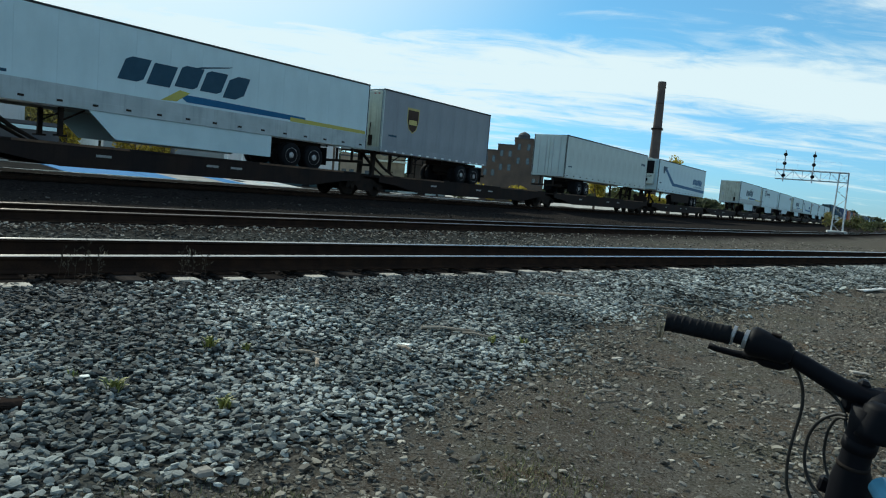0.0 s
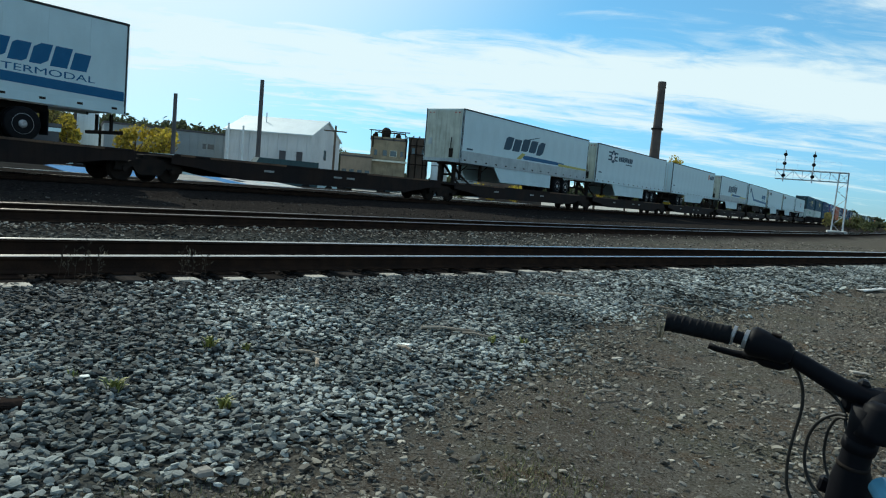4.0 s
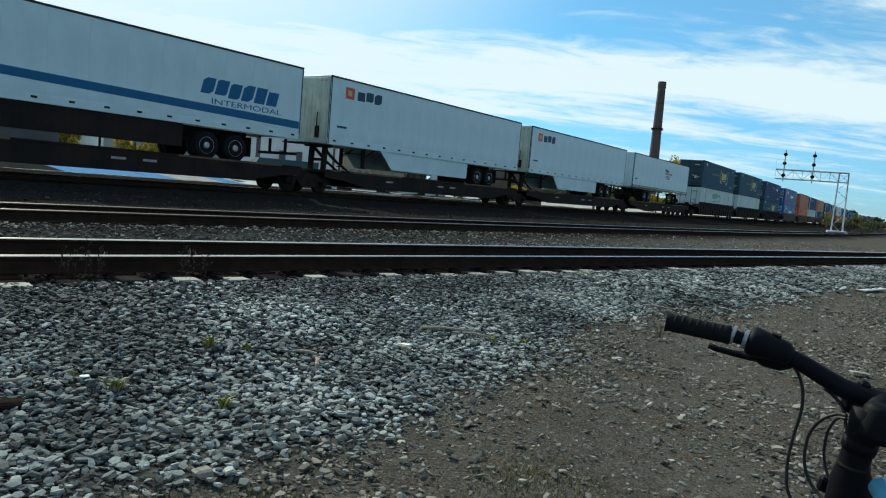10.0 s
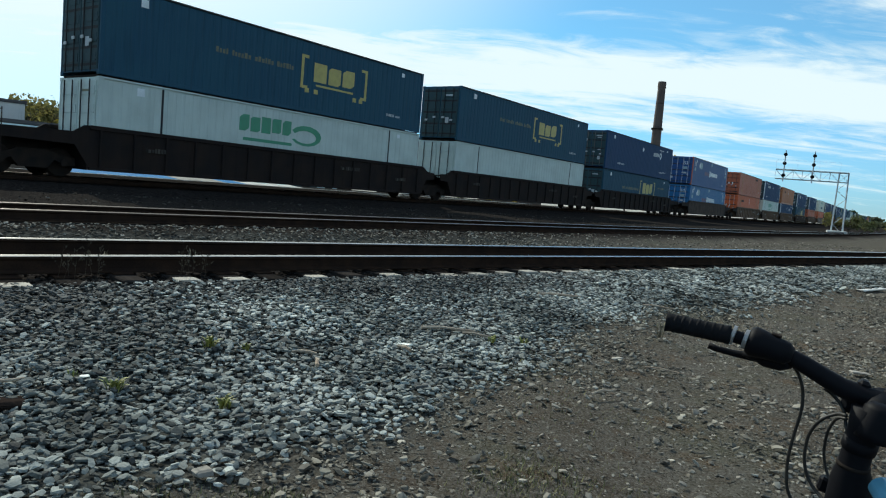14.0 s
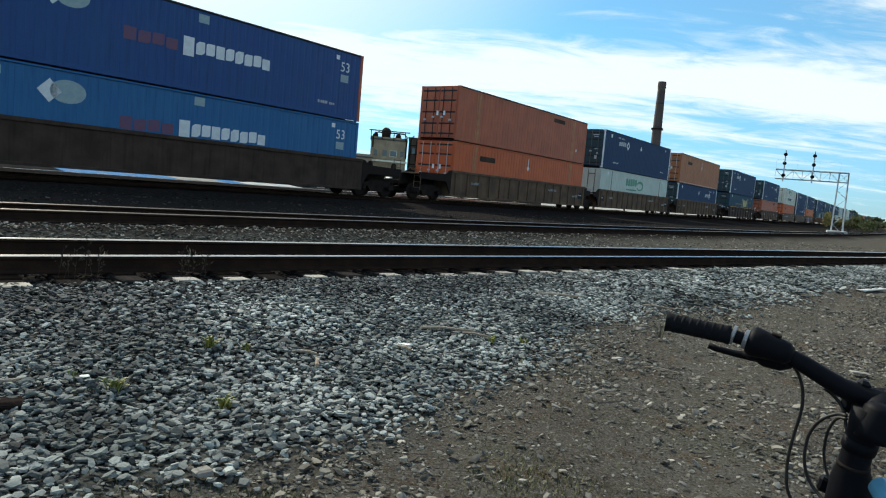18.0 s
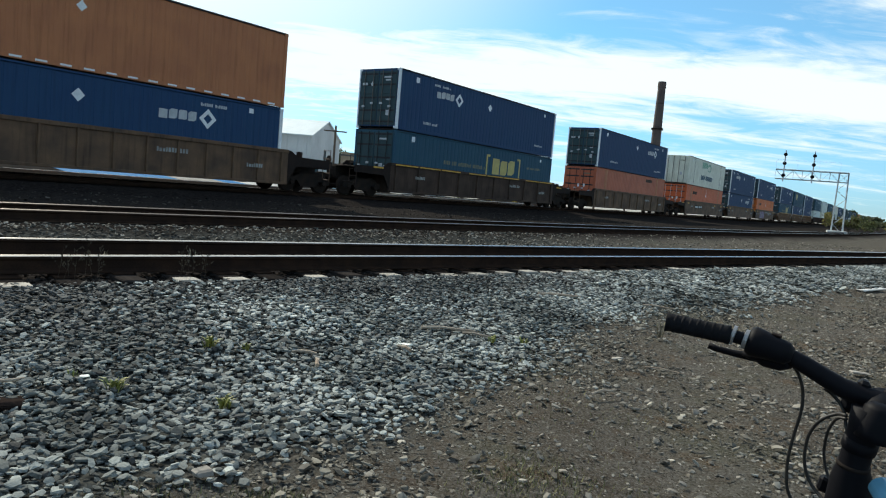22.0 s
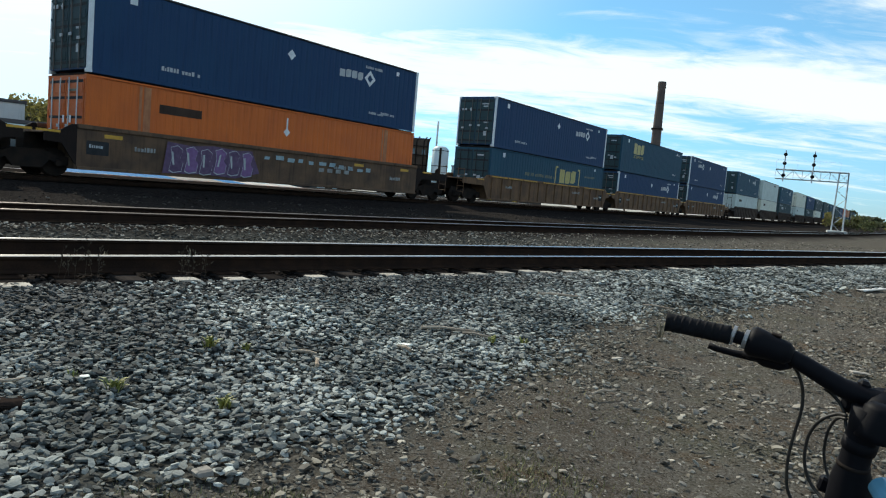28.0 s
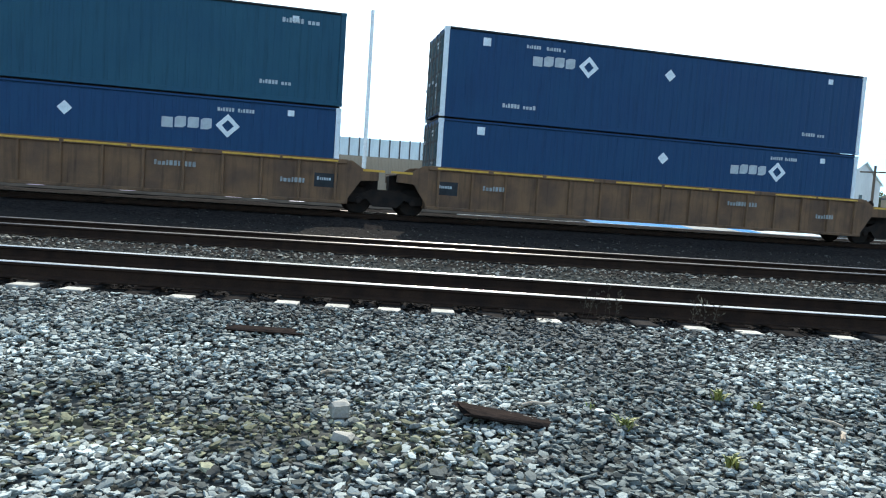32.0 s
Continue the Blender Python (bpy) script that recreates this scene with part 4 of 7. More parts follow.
        for x in (-7.2, -5.3, -3.45, -0.9, 0.95, 2.8, 5.4, 7.2):
            piece("yellow_patch", mk, M_YELLOW, root, m=pose(x, -1.496, WELL_TOP - 0.07), label="worn yellow paint patch")
    elif detail == "few":
        mk = shared("yellow_tag", lambda: box(-0.3, 0.3, -0.004, 0.004, -0.06, 0.06))
        for x in (-7.2, 4.2, 7.4):
            piece("yellow_patch", mk, M_YELLOW, root, m=pose(x, -1.440, WELL_TOP - 0.3))
    if detail in ("yellow", "few", "codes") and s > 0:
        plate = shared("stencil_plate", lambda: box(-0.36, 0.36, -0.003, 0.003, -0.22, 0.22))
        for x, end in ((-7.7, front), (7.7, rear)):
            if end == "joint":
                piece("stencil_plate", plate, M_EDGE, root, m=pose(x, -1.437, 0.98), label="dark painted stencil panel")
                text_bars(root, x - 0.28, x + 0.2, 0.98, 0.11, M_STENCIL, 9, -1.444)
    if detail in ("yellow", "few", "codes"):
        for x, w, z in ((-6.5, 0.9, 1.0), (2.6, 1.5, 1.1), (6.3, 0.9, 0.85)):
            text_bars(root, x, x + w * 0.8, z, 0.15, M_FLECK if paint is M_DARKCAR else M_CODE, 5, -1.500 if not ribs else -1.515)
    return ride(root, s + BOXL / 2, RAIL_Z)


def graffiti(car):
    """Big purple painted shapes on the web, with pale strokes and a scrawl beside them."""
    rng = random.Random(4)
    y, x0 = -1.50, -BOXL / 2
    part("graffiti", prism([(x0 + 2.6, 0.36), (x0 + 2.75, 1.45), (x0 + 3.7, 1.38), (x0 + 4.6, 1.47), (x0 + 5.6, 1.4), (x0 + 6.3, 1.44), (x0 + 6.7, 0.62), (x0 + 5.6, 0.36), (x0 + 4.2, 0.42)], y, y + 0.004, "y"), M_PURPLE, car, "purple graffiti")
    blob = [(0.0, 0.0), (0.16, -0.06), (0.46, 0.0), (0.52, 0.3), (0.40, 0.42), (0.5, 0.72), (0.3, 0.86), (0.04, 0.78), (0.1, 0.45)]
    for i in range(6):
        x, z = x0 + 2.85 + i * 0.6, 0.46 + rng.uniform(0.0, 0.08)
        part("graffiti_edge", prism([(x + a * 1.06 - 0.02, z + c * 1.06 - 0.03) for a, c in blob], y - 0.003, y - 0.001, "y"), M_STENCIL, car, "pale outline")
        part("graffiti_fill", prism([(x + a, z + c) for a, c in blob], y - 0.006, y - 0.004, "y"), M_LILAC if i % 2 else M_PURPLE, car)
        part("graffiti_stroke", prism(bar(x + 0.12, z + 0.2, 0.07, 0.45, rng.uniform(-0.2, 0.3)), y - 0.009, y - 0.007, "y"), M_STENCIL, car)
    for i in range(11):
        x = x0 + 6.9 + i * 0.58
        part("scrawl", prism(bar(x, 1.22 - 0.012 * i + rng.uniform(-0.03, 0.03), rng.uniform(0.22, 0.44), rng.uniform(0.10, 0.18), rng.uniform(-0.1, 0.3)), y, y + 0.003, "y"), M_PALEBLUE, car)
    for i in range(4):
        part("code_bar", prism(bar(x0 + 9.8 + i * 0.5, 0.92, 0.3, 0.16), y, y + 0.003, "y"), M_CODE, car)


def flat_platform(s0, s1, first=False, last=False):
    """A low platform of an articulated flat car, with a hitch for a semi-trailer."""
    L = s1 - s0
    root = new("flat_car")
    tagged(root, "long low dark flat car platform for road trailers", "flat car", group="flat cars of the train")
    h = L / 2 - 0.15
    part("centre_sill", box(-h, h, -0.35, 0.35, 0.45, 0.95, 0.02), M_STEEL, root)
    part("deck", box(-h + 0.5, h - 0.5, -1.3, 1.3, 0.90, 0.97, 0.01), M_DARKCAR, root)
    for side in (-1, 1):
        y = 1.33 * side
        part("side_sill", prism([(-h + 0.5, 0.98), (h - 0.5, 0.98), (h - 0.5, 0.70), (h - 1.6, 0.62), (h - 3.4, 0.33), (-h + 3.4, 0.33), (-h + 1.6, 0.62), (-h + 0.5, 0.70)], y - 0.03, y + 0.03, "y"), M_DARKCAR, root)
        part("rub_rail", box(-h + 0.6, h - 0.6, y - 0.05, y + 0.05, 0.98, 1.06, 0.01), M_DARKCAR, root)
    for i in range(5):
        x = -h + 2.2 + i * (2 * h - 4.4) / 4
        part("cross_bearer", box(x - 0.08, x + 0.08, -1.3, 1.3, 0.62, 0.9), M_STEEL, root)
    for x, w in ((-h + 2.0, 3.6), (h - 6.2, 4.6), (-h + 0.8, 0.6)):
        part("rust_patch", box(x, x + w, -1.386, -1.382, 0.985, 1.055), M_OCHRE, root, "rusty wheel-worn stretch of the rub rail")
    for x in (-h + 4.5, 0.0, h - 7.5):
        part("stencil", box(x, x + 0.5, -1.366, -1.362, 0.70, 0.78), M_CODE, root)
    truck(root, -L / 2 + (1.8 if first else 0.0))
    if first:
        coupler(root, -L / 2 + 0.75, -1)
        stand = part("brake_stand", box(-h + 0.15, -h + 0.45, -0.55, 0.25, 0.9, 1.55, 0.03), M_STEEL, root, "dark brake stand at the car's end")
        for y in (-0.42, 0.12):
            part("brake_wheel", lathe([(0.05, -0.02), (0.20, -0.02), (0.22, 0), (0.20, 0.02), (0.05, 0.02)], 16, "x", (-h + 0.1, y, 1.5)), M_STEEL, stand)
    if last:
        truck(root, L / 2 - (1.2 if s1 > -80 else 1.5))
        coupler(root, L / 2 - (0.3 if s1 > -80 else 0.75), 1)
        part("end_ladder", box(h - 0.5, h - 0.42, -1.3, -0.9, 0.5, 1.5, 0.01), M_STEEL, root)
    return ride(root, (s0 + s1) / 2, RAIL_Z)


# ---- road trailers ----
def tyre_mesh():
    return lathe([(0.30, -0.13), (0.47, -0.14), (0.51, -0.10), (0.51, 0.10), (0.47, 0.14), (0.30, 0.13)], 28, "y")


def rim_mesh():
    return lathe([(0.06, -0.145), (0.12, -0.14), (0.13, -0.06), (0.22, -0.05), (0.27, -0.12), (0.305, -0.135), (0.305, -0.10), (0.20, 0.0), (0.05, 0.0)], 24, "y")


def road_wheel(parent, x, y, z, side):
    t = piece("tyre", shared("tyre", tyre_mesh, True), M_RUBBER, parent, m=pose(x, y, z, 0, 0, 0 if side < 0 else 180))
    piece("rim", shared("rim", rim_mesh, True), M_RIM, t, label="dull metal rim")


def trailer(s, paint, label, nose=-1, length=BOXL, style="", skirt=True, reefer=False, top=4.11, tape=False, rail=None):
    """A box semi-trailer. nose=-1: its nose leads; 1: its doors lead. Side markings are laid on the near side."""
    root = new("semi_trailer")
    tagged(root, label, "semi-trailer", group="road trailers on the train")
    hl = length / 2
    short = length < 10
    z0 = 1.18
    rail = M_TAPERAIL if tape else (rail or paint)
    piece("box_body", shared("trailer_body_%g_%g" % (length, top), lambda: box(-hl + 0.02, hl - 0.02, -1.285, 1.285, z0 + 0.1, top - 0.05, 0.02)), paint, root)
    n = max(4, round(length / 1.22))
    panel = shared("trailer_panel_%g_%g" % (length, top), lambda: box(0.0015, 2 * hl / n - 0.0015, -0.004, 0.004, z0 + 0.3, top - 0.12, 0.001))
    for i in range(n):
        for y in (-1.292, 1.292):
            piece("side_panel", panel, paint, root, m=pose(-hl + i * 2 * hl / n, y, 0))
    for y in (-1.285, 1.285):
        part("bottom_rail", box(-hl, hl, y - 0.018, y + 0.018, z0, z0 + 0.26, 0.005), rail, root)
        part("top_rail", box(-hl, hl, y - 0.02, y + 0.02, top - 0.075, top, 0.008), M_EDGE, root, "dark top rail")
    part("roof", box(-hl + 0.02, hl - 0.02, -1.27, 1.27, top - 0.05, top - 0.005, 0.01), M_GREYW, root)
    post = shared("trailer_post_%g" % top, lambda: box(-0.035, 0.035, -0.045, 0.045, z0, top - 0.002, 0.015))
    for x in (-hl + 0.05, hl - 0.05):
        for y in (-1.26, 1.26):
            piece("corner_post", post, M_GREYW if short and x < 0 else M_EDGE, root, m=pose(x, y, 0))
    dx = -nose * (hl - 0.01)  # door end
    rear = 1 if dx > 0 else -1
    for side in (-1, 1):
        d = part("door", box(dx - 0.03, dx + 0.03, 0.01 if side > 0 else -1.2, 1.2 if side > 0 else -0.01, z0 + 0.05, top - 0.12, 0.01), paint, root)
        for y in (0.25, 0.8):
            part("lock_rod", tube([(dx + 0.05 * rear, y * side, z0), (dx + 0.05 * rear, y * side, top - 0.1)], 0.018, 6), M_GALV, d)
    part("bumper", box(dx - 0.12, dx, -1.2, 1.2, 0.52, 0.64, 0.01), M_STEEL, root)
    for y in (-0.5, 0.5):
        part("bumper_post", box(dx - 0.1, dx - 0.02, y - 0.05, y + 0.05, 0.6, z0), M_STEEL, root)
    # small marker dots along the bottom rail
    dot = shared("marker_dot", lambda: box(-0.09, 0.09, -0.004, 0.004, -0.035, 0.035))
    dash = shared("marker_dash", lambda: box(-0.095, 0.095, -0.004, 0.004, -0.04, 0.04))
    k = int(length / (0.40 if tape else 0.62 if short else 1.05))
    for i in range(k):
        x = -hl + 0.4 + i * (length - 0.8) / (k - 1)
        piece("marker", dash if tape else dot, (M_TAPE if i % 2 and i < k * 0.4 else M_MARK) if tape else M_MARK if short else M_STEEL, root, m=pose(x, -1.309, z0 + (0.05 if short else 0.16)))
    # running gear at the door end
    wx = -nose * (hl - (1.75 if short else 4.05 if tape else 3.3 if nose > 0 else 3.7))
    slide = part("slider_frame", box(wx - 1.6, wx + 1.6, -0.55, 0.55, 0.95, z0, 0.01), M_STEEL, root)
    for x in (wx - 0.62, wx + 0.62):
        part("axle", tube([(x, -1.0, 0.51), (x, 1.0, 0.51)], 0.065, 8), M_STEEL, root)
        for side in (-1, 1):
            road_wheel(root, x, 1.12 * side, 0.51, side)
            road_wheel(root, x, 0.80 * side, 0.51, side)
        part("hanger", box(x - 0.25, x + 0.25, -0.6, 0.6, 0.6, 0.98, 0.03), M_STEEL, root)
    for side in (-1, 1):
        part("mud_flap", box(wx - nose * 1.32 - 0.012, wx - nose * 1.32 + 0.012, 0.95 * side - 0.3, 0.95 * side + 0.3, 0.25, 1.0), M_RUBBER, root)
    # landing gear and king-pin plate
    gx = nose * (hl - (3.05 if short else 2.9))
    for side in (-1, 1):
        g = part("landing_leg", box(gx - 0.07, gx + 0.07, 0.72 * side - 0.07, 0.72 * side + 0.07, 0.32, z0, 0.012), M_STEEL, root)
        part("foot", box(gx - 0.16, gx + 0.16, 0.72 * side - 0.14, 0.72 * side + 0.14, 0.27, 0.33, 0.01), M_STEEL, g)
        part("leg_brace", tube([(gx, 0.72 * side, 0.75), (gx - nose * 0.75, 0.72 * side, z0)], 0.03, 6), M_STEEL, root)
    part("cross_shaft", tube([(gx, -0.75, 0.95), (gx, 0.75, 0.95)], 0.02, 6), M_STEEL, root)
    part("kingpin_plate", box(nose * hl * 0.99 - 0.7, nose * hl * 0.99 + 0.1, -0.9, 0.9, z0 - 0.06, z0, 0.01) if nose < 0 else box(hl * 0.99 - 0.1, hl * 0.99 - 0.02, -0.9, 0.9, z0 - 0.06, z0), M_STEEL, root)
    if skirt:
        a, c = (-hl + 3.5, hl - 5.4) if nose < 0 else (-hl + 5.0, hl - 4.0)
        part("side_skirt", prism([(a, z0), (c, z0), (c, 0.34), (a + 0.9, 0.34)] if nose < 0 else [(a - 0.2, z0), (c, z0), (c - 0.9, 0.52), (a + 0.2, 0.50)], -1.255, -1.235, "y"), paint, root, "smooth aerodynamic skirt")
        part("side_skirt", prism([(a, z0), (c, z0), (c, 0.34), (a + 0.9, 0.34)], 1.235, 1.255, "y"), paint, root)
    if nose < 0 and not reefer:
        # stained nose wall with its connections
        n = part("nose_wall", box(-hl - 0.012, -hl + 0.004, -1.2, 1.2, z0 + 0.02, top - 0.1, 0.004), M_NOSE, root, "stained cream nose wall")
        part("connection_box", box(-hl - 0.06, -hl - 0.012, -0.75, -0.5, z0 + 0.25, z0 + 0.75, 0.01), M_STEEL, n, "dark brake and light connections")
        part("cable_hook", tube([(-hl - 0.03, -0.6, z0 + 0.7), (-hl - 0.09, -0.62, z0 + 1.0), (-hl - 0.03, -0.6, z0 + 1.35)], 0.025, 6), M_STEEL, n)
        part("document_box", box(-hl - 0.05, -hl - 0.012, 0.75, 0.98, z0 + 0.95, z0 + 1.3, 0.01), M_BAND, n)
        for y in (-1.0, -0.75, 0.75, 1.0):
            part("marker_light", box(-hl - 0.03, -hl - 0.012, y - 0.05, y + 0.05, top - 0.25, top - 0.2), M_TAPE, n, "small red marker light")
        part("nose_band", box(-hl - 0.02, -hl - 0.012, -1.2, 1.2, z0 + 0.02, z0 + 0.2), M_BAND, n)
    if reefer:
        r = part("cooling_unit", box(-hl - 0.42, -hl, -1.0, 1.0, 1.75, top - 0.15, 0.06), M_GREYW, root, "white cooling unit with black grille")
        part("grille", box(-hl - 0.435, -hl - 0.42, -0.96, 0.42, 2.72, top - 0.22, 0.005), M_BLACK, r)
        part("control_box", box(-hl - 0.445, -hl - 0.42, -0.45, -0.15, 2.0, 2.3), M_BLACK, r)
        part("cowl", box(-hl - 0.46, -hl - 0.05, -0.7, 0.7, top - 0.16, top + 0.02, 0.04), M_GREYW, r)
        for z in (2.42, 2.52):
            part("vent_slot", box(-hl - 0.43, -hl - 0.42, -0.8, 0.8, z, z + 0.035), M_STEEL, r)
        part("fuel_tank", lathe([(0.05, -0.6), (0.26, -0.58), (0.28, 0), (0.26, 0.58), (0.05, 0.6)], 16, "x", (-hl + 5.6, -0.85, 0.75)), M_STEEL, root, smooth=True)
        part("side_skirt", prism([(-hl + 4.4, z0), (hl - 5.3, z0), (hl - 5.3, 0.36), (-hl + 5.0, 0.36)], -1.22, -1.20, "y"), M_DARKCAR, root, "black rubber side skirt")
    trailer_marks(root, style, hl, z0, top)
    # black hitch of the flat car is a thing of its own at the nose
    return ride(root, s + hl, RAIL_Z + 0.98)


def trailer_marks(root, style, hl, z0, top):
    y = -1.303

    def X(u):
        return -hl + u
    if style == "slant":  # slanted dark wordmark over a blue and yellow line
        wordmark(root, X(4.35), 2.32, 5.0, 0.86, (1, 3, 4, 4, 5), M_LOGOBLUE, 0.38, y)
        flat_mark(root, "logo_swoosh", [(X(7.0), 3.10), (X(8.6), 3.42), (X(8.75), 3.48), (X(7.4), 3.24)], M_LOGOBLUE, y - 0.004)
        flat_mark(root, "stripe", [(X(6.5), 2.17), (X(7.6), 2.17), (X(12.4), 2.10), (X(12.4), 1.92), (X(6.9), 1.92)], M_STRIPE, y - 0.002)
        flat_mark(root, "stripe", [(X(11.6), 2.03), (X(16.0), 1.98), (X(16.0), 1.84), (X(11.6), 1.86)], M_LIME, y - 0.006)
        flat_mark(root, "stripe", [(X(5.9), 1.86), (X(6.5), 1.90), (X(7.0), 2.25), (X(6.6), 2.30)], M_LIME, y - 0.006)
        part("lower_band", box(-hl + 0.02, hl - 0.02, -1.3005, -1.298, z0 + 0.26, z0 + 0.66), M_BAND, root, "grimy grey lower band")
    elif style == "badge":
        sh = [(-0.38, 0.55), (0.38, 0.55), (0.38, 0.0), (0.25, -0.38), (0, -0.55), (-0.25, -0.38), (-0.38, 0.0)]
        flat_mark(root, "badge", [(X(2.25) + a * 1.2, 2.86 + b * 1.12) for a, b in sh], M_GOLD, y)
        flat_mark(root, "badge_field", [(X(2.25) + a * 1.08, 2.83 + b * 0.98) for a, b in sh], M_BROWN, y - 0.004)
        flat_mark(root, "badge_band", bar(X(1.95), 2.66, 0.6, 0.24), M_GOLD, y - 0.008)
    elif style == "small":
        wordmark(root, hl - 1.5, 3.1, 0.9, 0.2, (0, 4, 3, 1), M_LOGOBLUE, 0.2, y)
    elif style == "arrow":  # blue arrow line and wordmark
        flat_mark(root, "arrow_band", [(X(1.75), 3.30), (X(2.3), 3.38), (X(4.95), 2.12), (hl - 0.1, 1.90), (hl - 0.1, 1.60), (X(4.5), 1.86)], M_STRIPE, y)
        flat_mark(root, "arrow_head", [(X(1.35), 2.95), (X(1.25), 3.55), (X(2.7), 3.50), (X(2.2), 3.36), (X(1.9), 3.2), (X(1.7), 2.85)], M_LOGOBLUE, y - 0.004)
        wordmark(root, X(11.4), 2.32, 3.5, 0.62, (2, 4, 1, 5, 0, 3), M_STRIPE, 0.25, y)
        word(root, "INTERMODAL", X(11.9), 2.02, 3.2, 0.20, M_STRIPE, y)
    elif style == "star":
        for k in (3.0, 3.28, 3.56):
            flat_mark(root, "logo_wing", bar(X(2.15), k, 1.9, 0.12), M_LOGOBLUE, y)
        c = [(X(3.1) + 0.5 * math.cos(k * math.pi / 8), 3.32 + 0.5 * math.sin(k * math.pi / 8)) for k in range(16)]
        flat_mark(root, "logo_disc", c, M_LOGOBLUE, y - 0.004)
        st = [(X(3.1) + (0.44 if k % 2 == 0 else 0.18) * math.sin(k * math.pi / 5), 3.32 + (0.44 if k % 2 == 0 else 0.18) * math.cos(k * math.pi / 5)) for k in range(10)]
        flat_mark(root, "logo_star", st, M_MARK, y - 0.008)
        wordmark(root, X(4.3), 3.06, 3.1, 0.40, (3, 1, 0, 5, 4, 3, 0, 2), M_LOGOBLUE, 0.0, y)
        flat_mark(root, "code_bar", bar(X(5.9), 2.86, 1.4, 0.08), M_LOGOBLUE, y)
    elif style in ("block", "block_left"):
        x = X(13.3) if style == "block" else X(0.9)
        flat_mark(root, "logo_square", bar(x, 3.25, 0.55, 0.5), M_LOGORED, y)
        flat_mark(root, "logo_square", bar(x + 0.14, 3.38, 0.25, 0.25), M_GOLD, y - 0.004)
        wordmark(root, x + 0.75, 3.26, 1.7, 0.46, (3, 4, 5), M_LOGOBLUE, 0.0, y)
    elif style == "univ":
        x = X(8.5)
        flat_mark(root, "logo_flag", [(x, 3.08), (x + 0.9, 3.0), (x + 0.95, 3.2), (x, 3.34)], M_LOGOBLUE, y)
        wordmark(root, x, 2.80, 2.0, 0.18, (3, 2, 4, 5, 1, 0, 1, 2, 4), M_LOGORED, 0.0, y)
        flat_mark(root, "panel", bar(x, 2.32, 2.0, 0.44), M_MARK, y)
        for z, w in ((2.62, 1.6), (2.50, 1.2), (2.38, 1.4)):
            flat_mark(root, "text_bar", bar(x + 0.15, z, w, 0.07), M_LOGOBLUE, y - 0.004)
    flat_mark(root, "code_bar", bar(-hl + 0.5, z0 + 0.75, 0.6, 0.09), M_LOGOBLUE if style else M_STEEL, y)


def hitch(s, way=1):
    """The black collapsible stand of a flat car that holds a trailer's nose: two upright legs, a long diagonal brace towards the trailer."""
    root = new("trailer_hitch")
    tagged(root, "black steel trailer hitch standing on the flat car", "hitch", group="trailer hitches")
    for y in (-0.42, 0.42):
        part("leg", prism([(-0.10, 0.0), (0.10, 0.0), (0.16, 1.1), (-0.06, 1.1)], y - 0.08, y + 0.08, "y"), M_STEEL, root)
        part("brace", tube([(1.75 * way, y * 0.9, 0.04), (0.9 * way, y * 0.8, 0.46), (0.05 * way, y * 0.7, 1.05)], [0.05, 0.07, 0.08], 8), M_STEEL, root)
    part("cross_bar", box(-0.07, 0.07, -0.42, 0.42, 0.45, 0.57, 0.01), M_STEEL, root)
    part("head_plate", box(-0.35, 0.40, -0.55, 0.55, 1.07, 1.18, 0.02), M_STEEL, root)
    part("foot_plate", box(-0.3, 0.3, -0.6, 0.6, 0.0, 0.06, 0.01), M_STEEL, root, "worn foot plate")
    return ride(root, s, RAIL_Z + 0.975)


# (front end, paint, what it is, nose, markings, options)
white = M_WHITE
trailer(-311.3, white, "long white road trailer with a slanted dark wordmark and blue stripe", -1, style="slant", rail=M_BAND)
trailer(-294.18, M_GREY, "short grey parcel trailer with a gold shield badge", -1, length=9.2, style="badge", skirt=False, rail=M_GREY)
trailer(-275.05, M_GREYW, "aged plain white road trailer with its doors leading", 1, style="small", skirt=False, rail=M_GREYW)
trailer(-255.7, white, "white refrigerated trailer with a blue arrow band", -1, style="arrow", reefer=True, skirt=False)
trailer(-220.6, white, "long white road trailer with a slanted dark wordmark and blue stripe", -1, style="slant", rail=M_BAND)
trailer(-202.8, white, "white road trailer with a blue star badge and winged bars", -1, style="star")
trailer(-184.48, white, "plain white road trailer with a small red square logo", 1, style="block")
trailer(-165.03, white, "long white road trailer with a slanted dark wordmark and blue stripe", -1, style="slant", rail=M_BAND)
trailer(-147.7, white, "white refrigerated trailer with a blue arrow band", -1, style="arrow", reefer=True, skirt=False)
trailer(-130.0, white, "plain white road trailer with a small red square logo", -1, style="block_left")
trailer(-112.5, white, "plain white road trailer with a small red square logo", -1, style="block_left")
trailer(-94.45, white, "white road trailer with red and white tape along its rail", 1, style="univ", skirt=False, tape=True)
for s in (-310.6, -293.7, -260.0, -255.0, -219.9, -202.1, -169.3, -164.2, -147.0, -129.3, -111.8, -79.2):
    hitch(s, -1 if s in (-260.0, -169.3, -79.2) else 1)
EDGES = [-312.2, -294.8, -277.0, -257.5, -238.5, -221.6, -203.6, -185.6, -166.7, -148.2, -130.7, -113.2, -95.4, -76.6]
for i, (a, c) in enumerate(zip(EDGES, EDGES[1:])):
    flat_platform(a, c, first=a in (-257.5, -166.7), last=c in (-257.5, -166.7, -76.6))

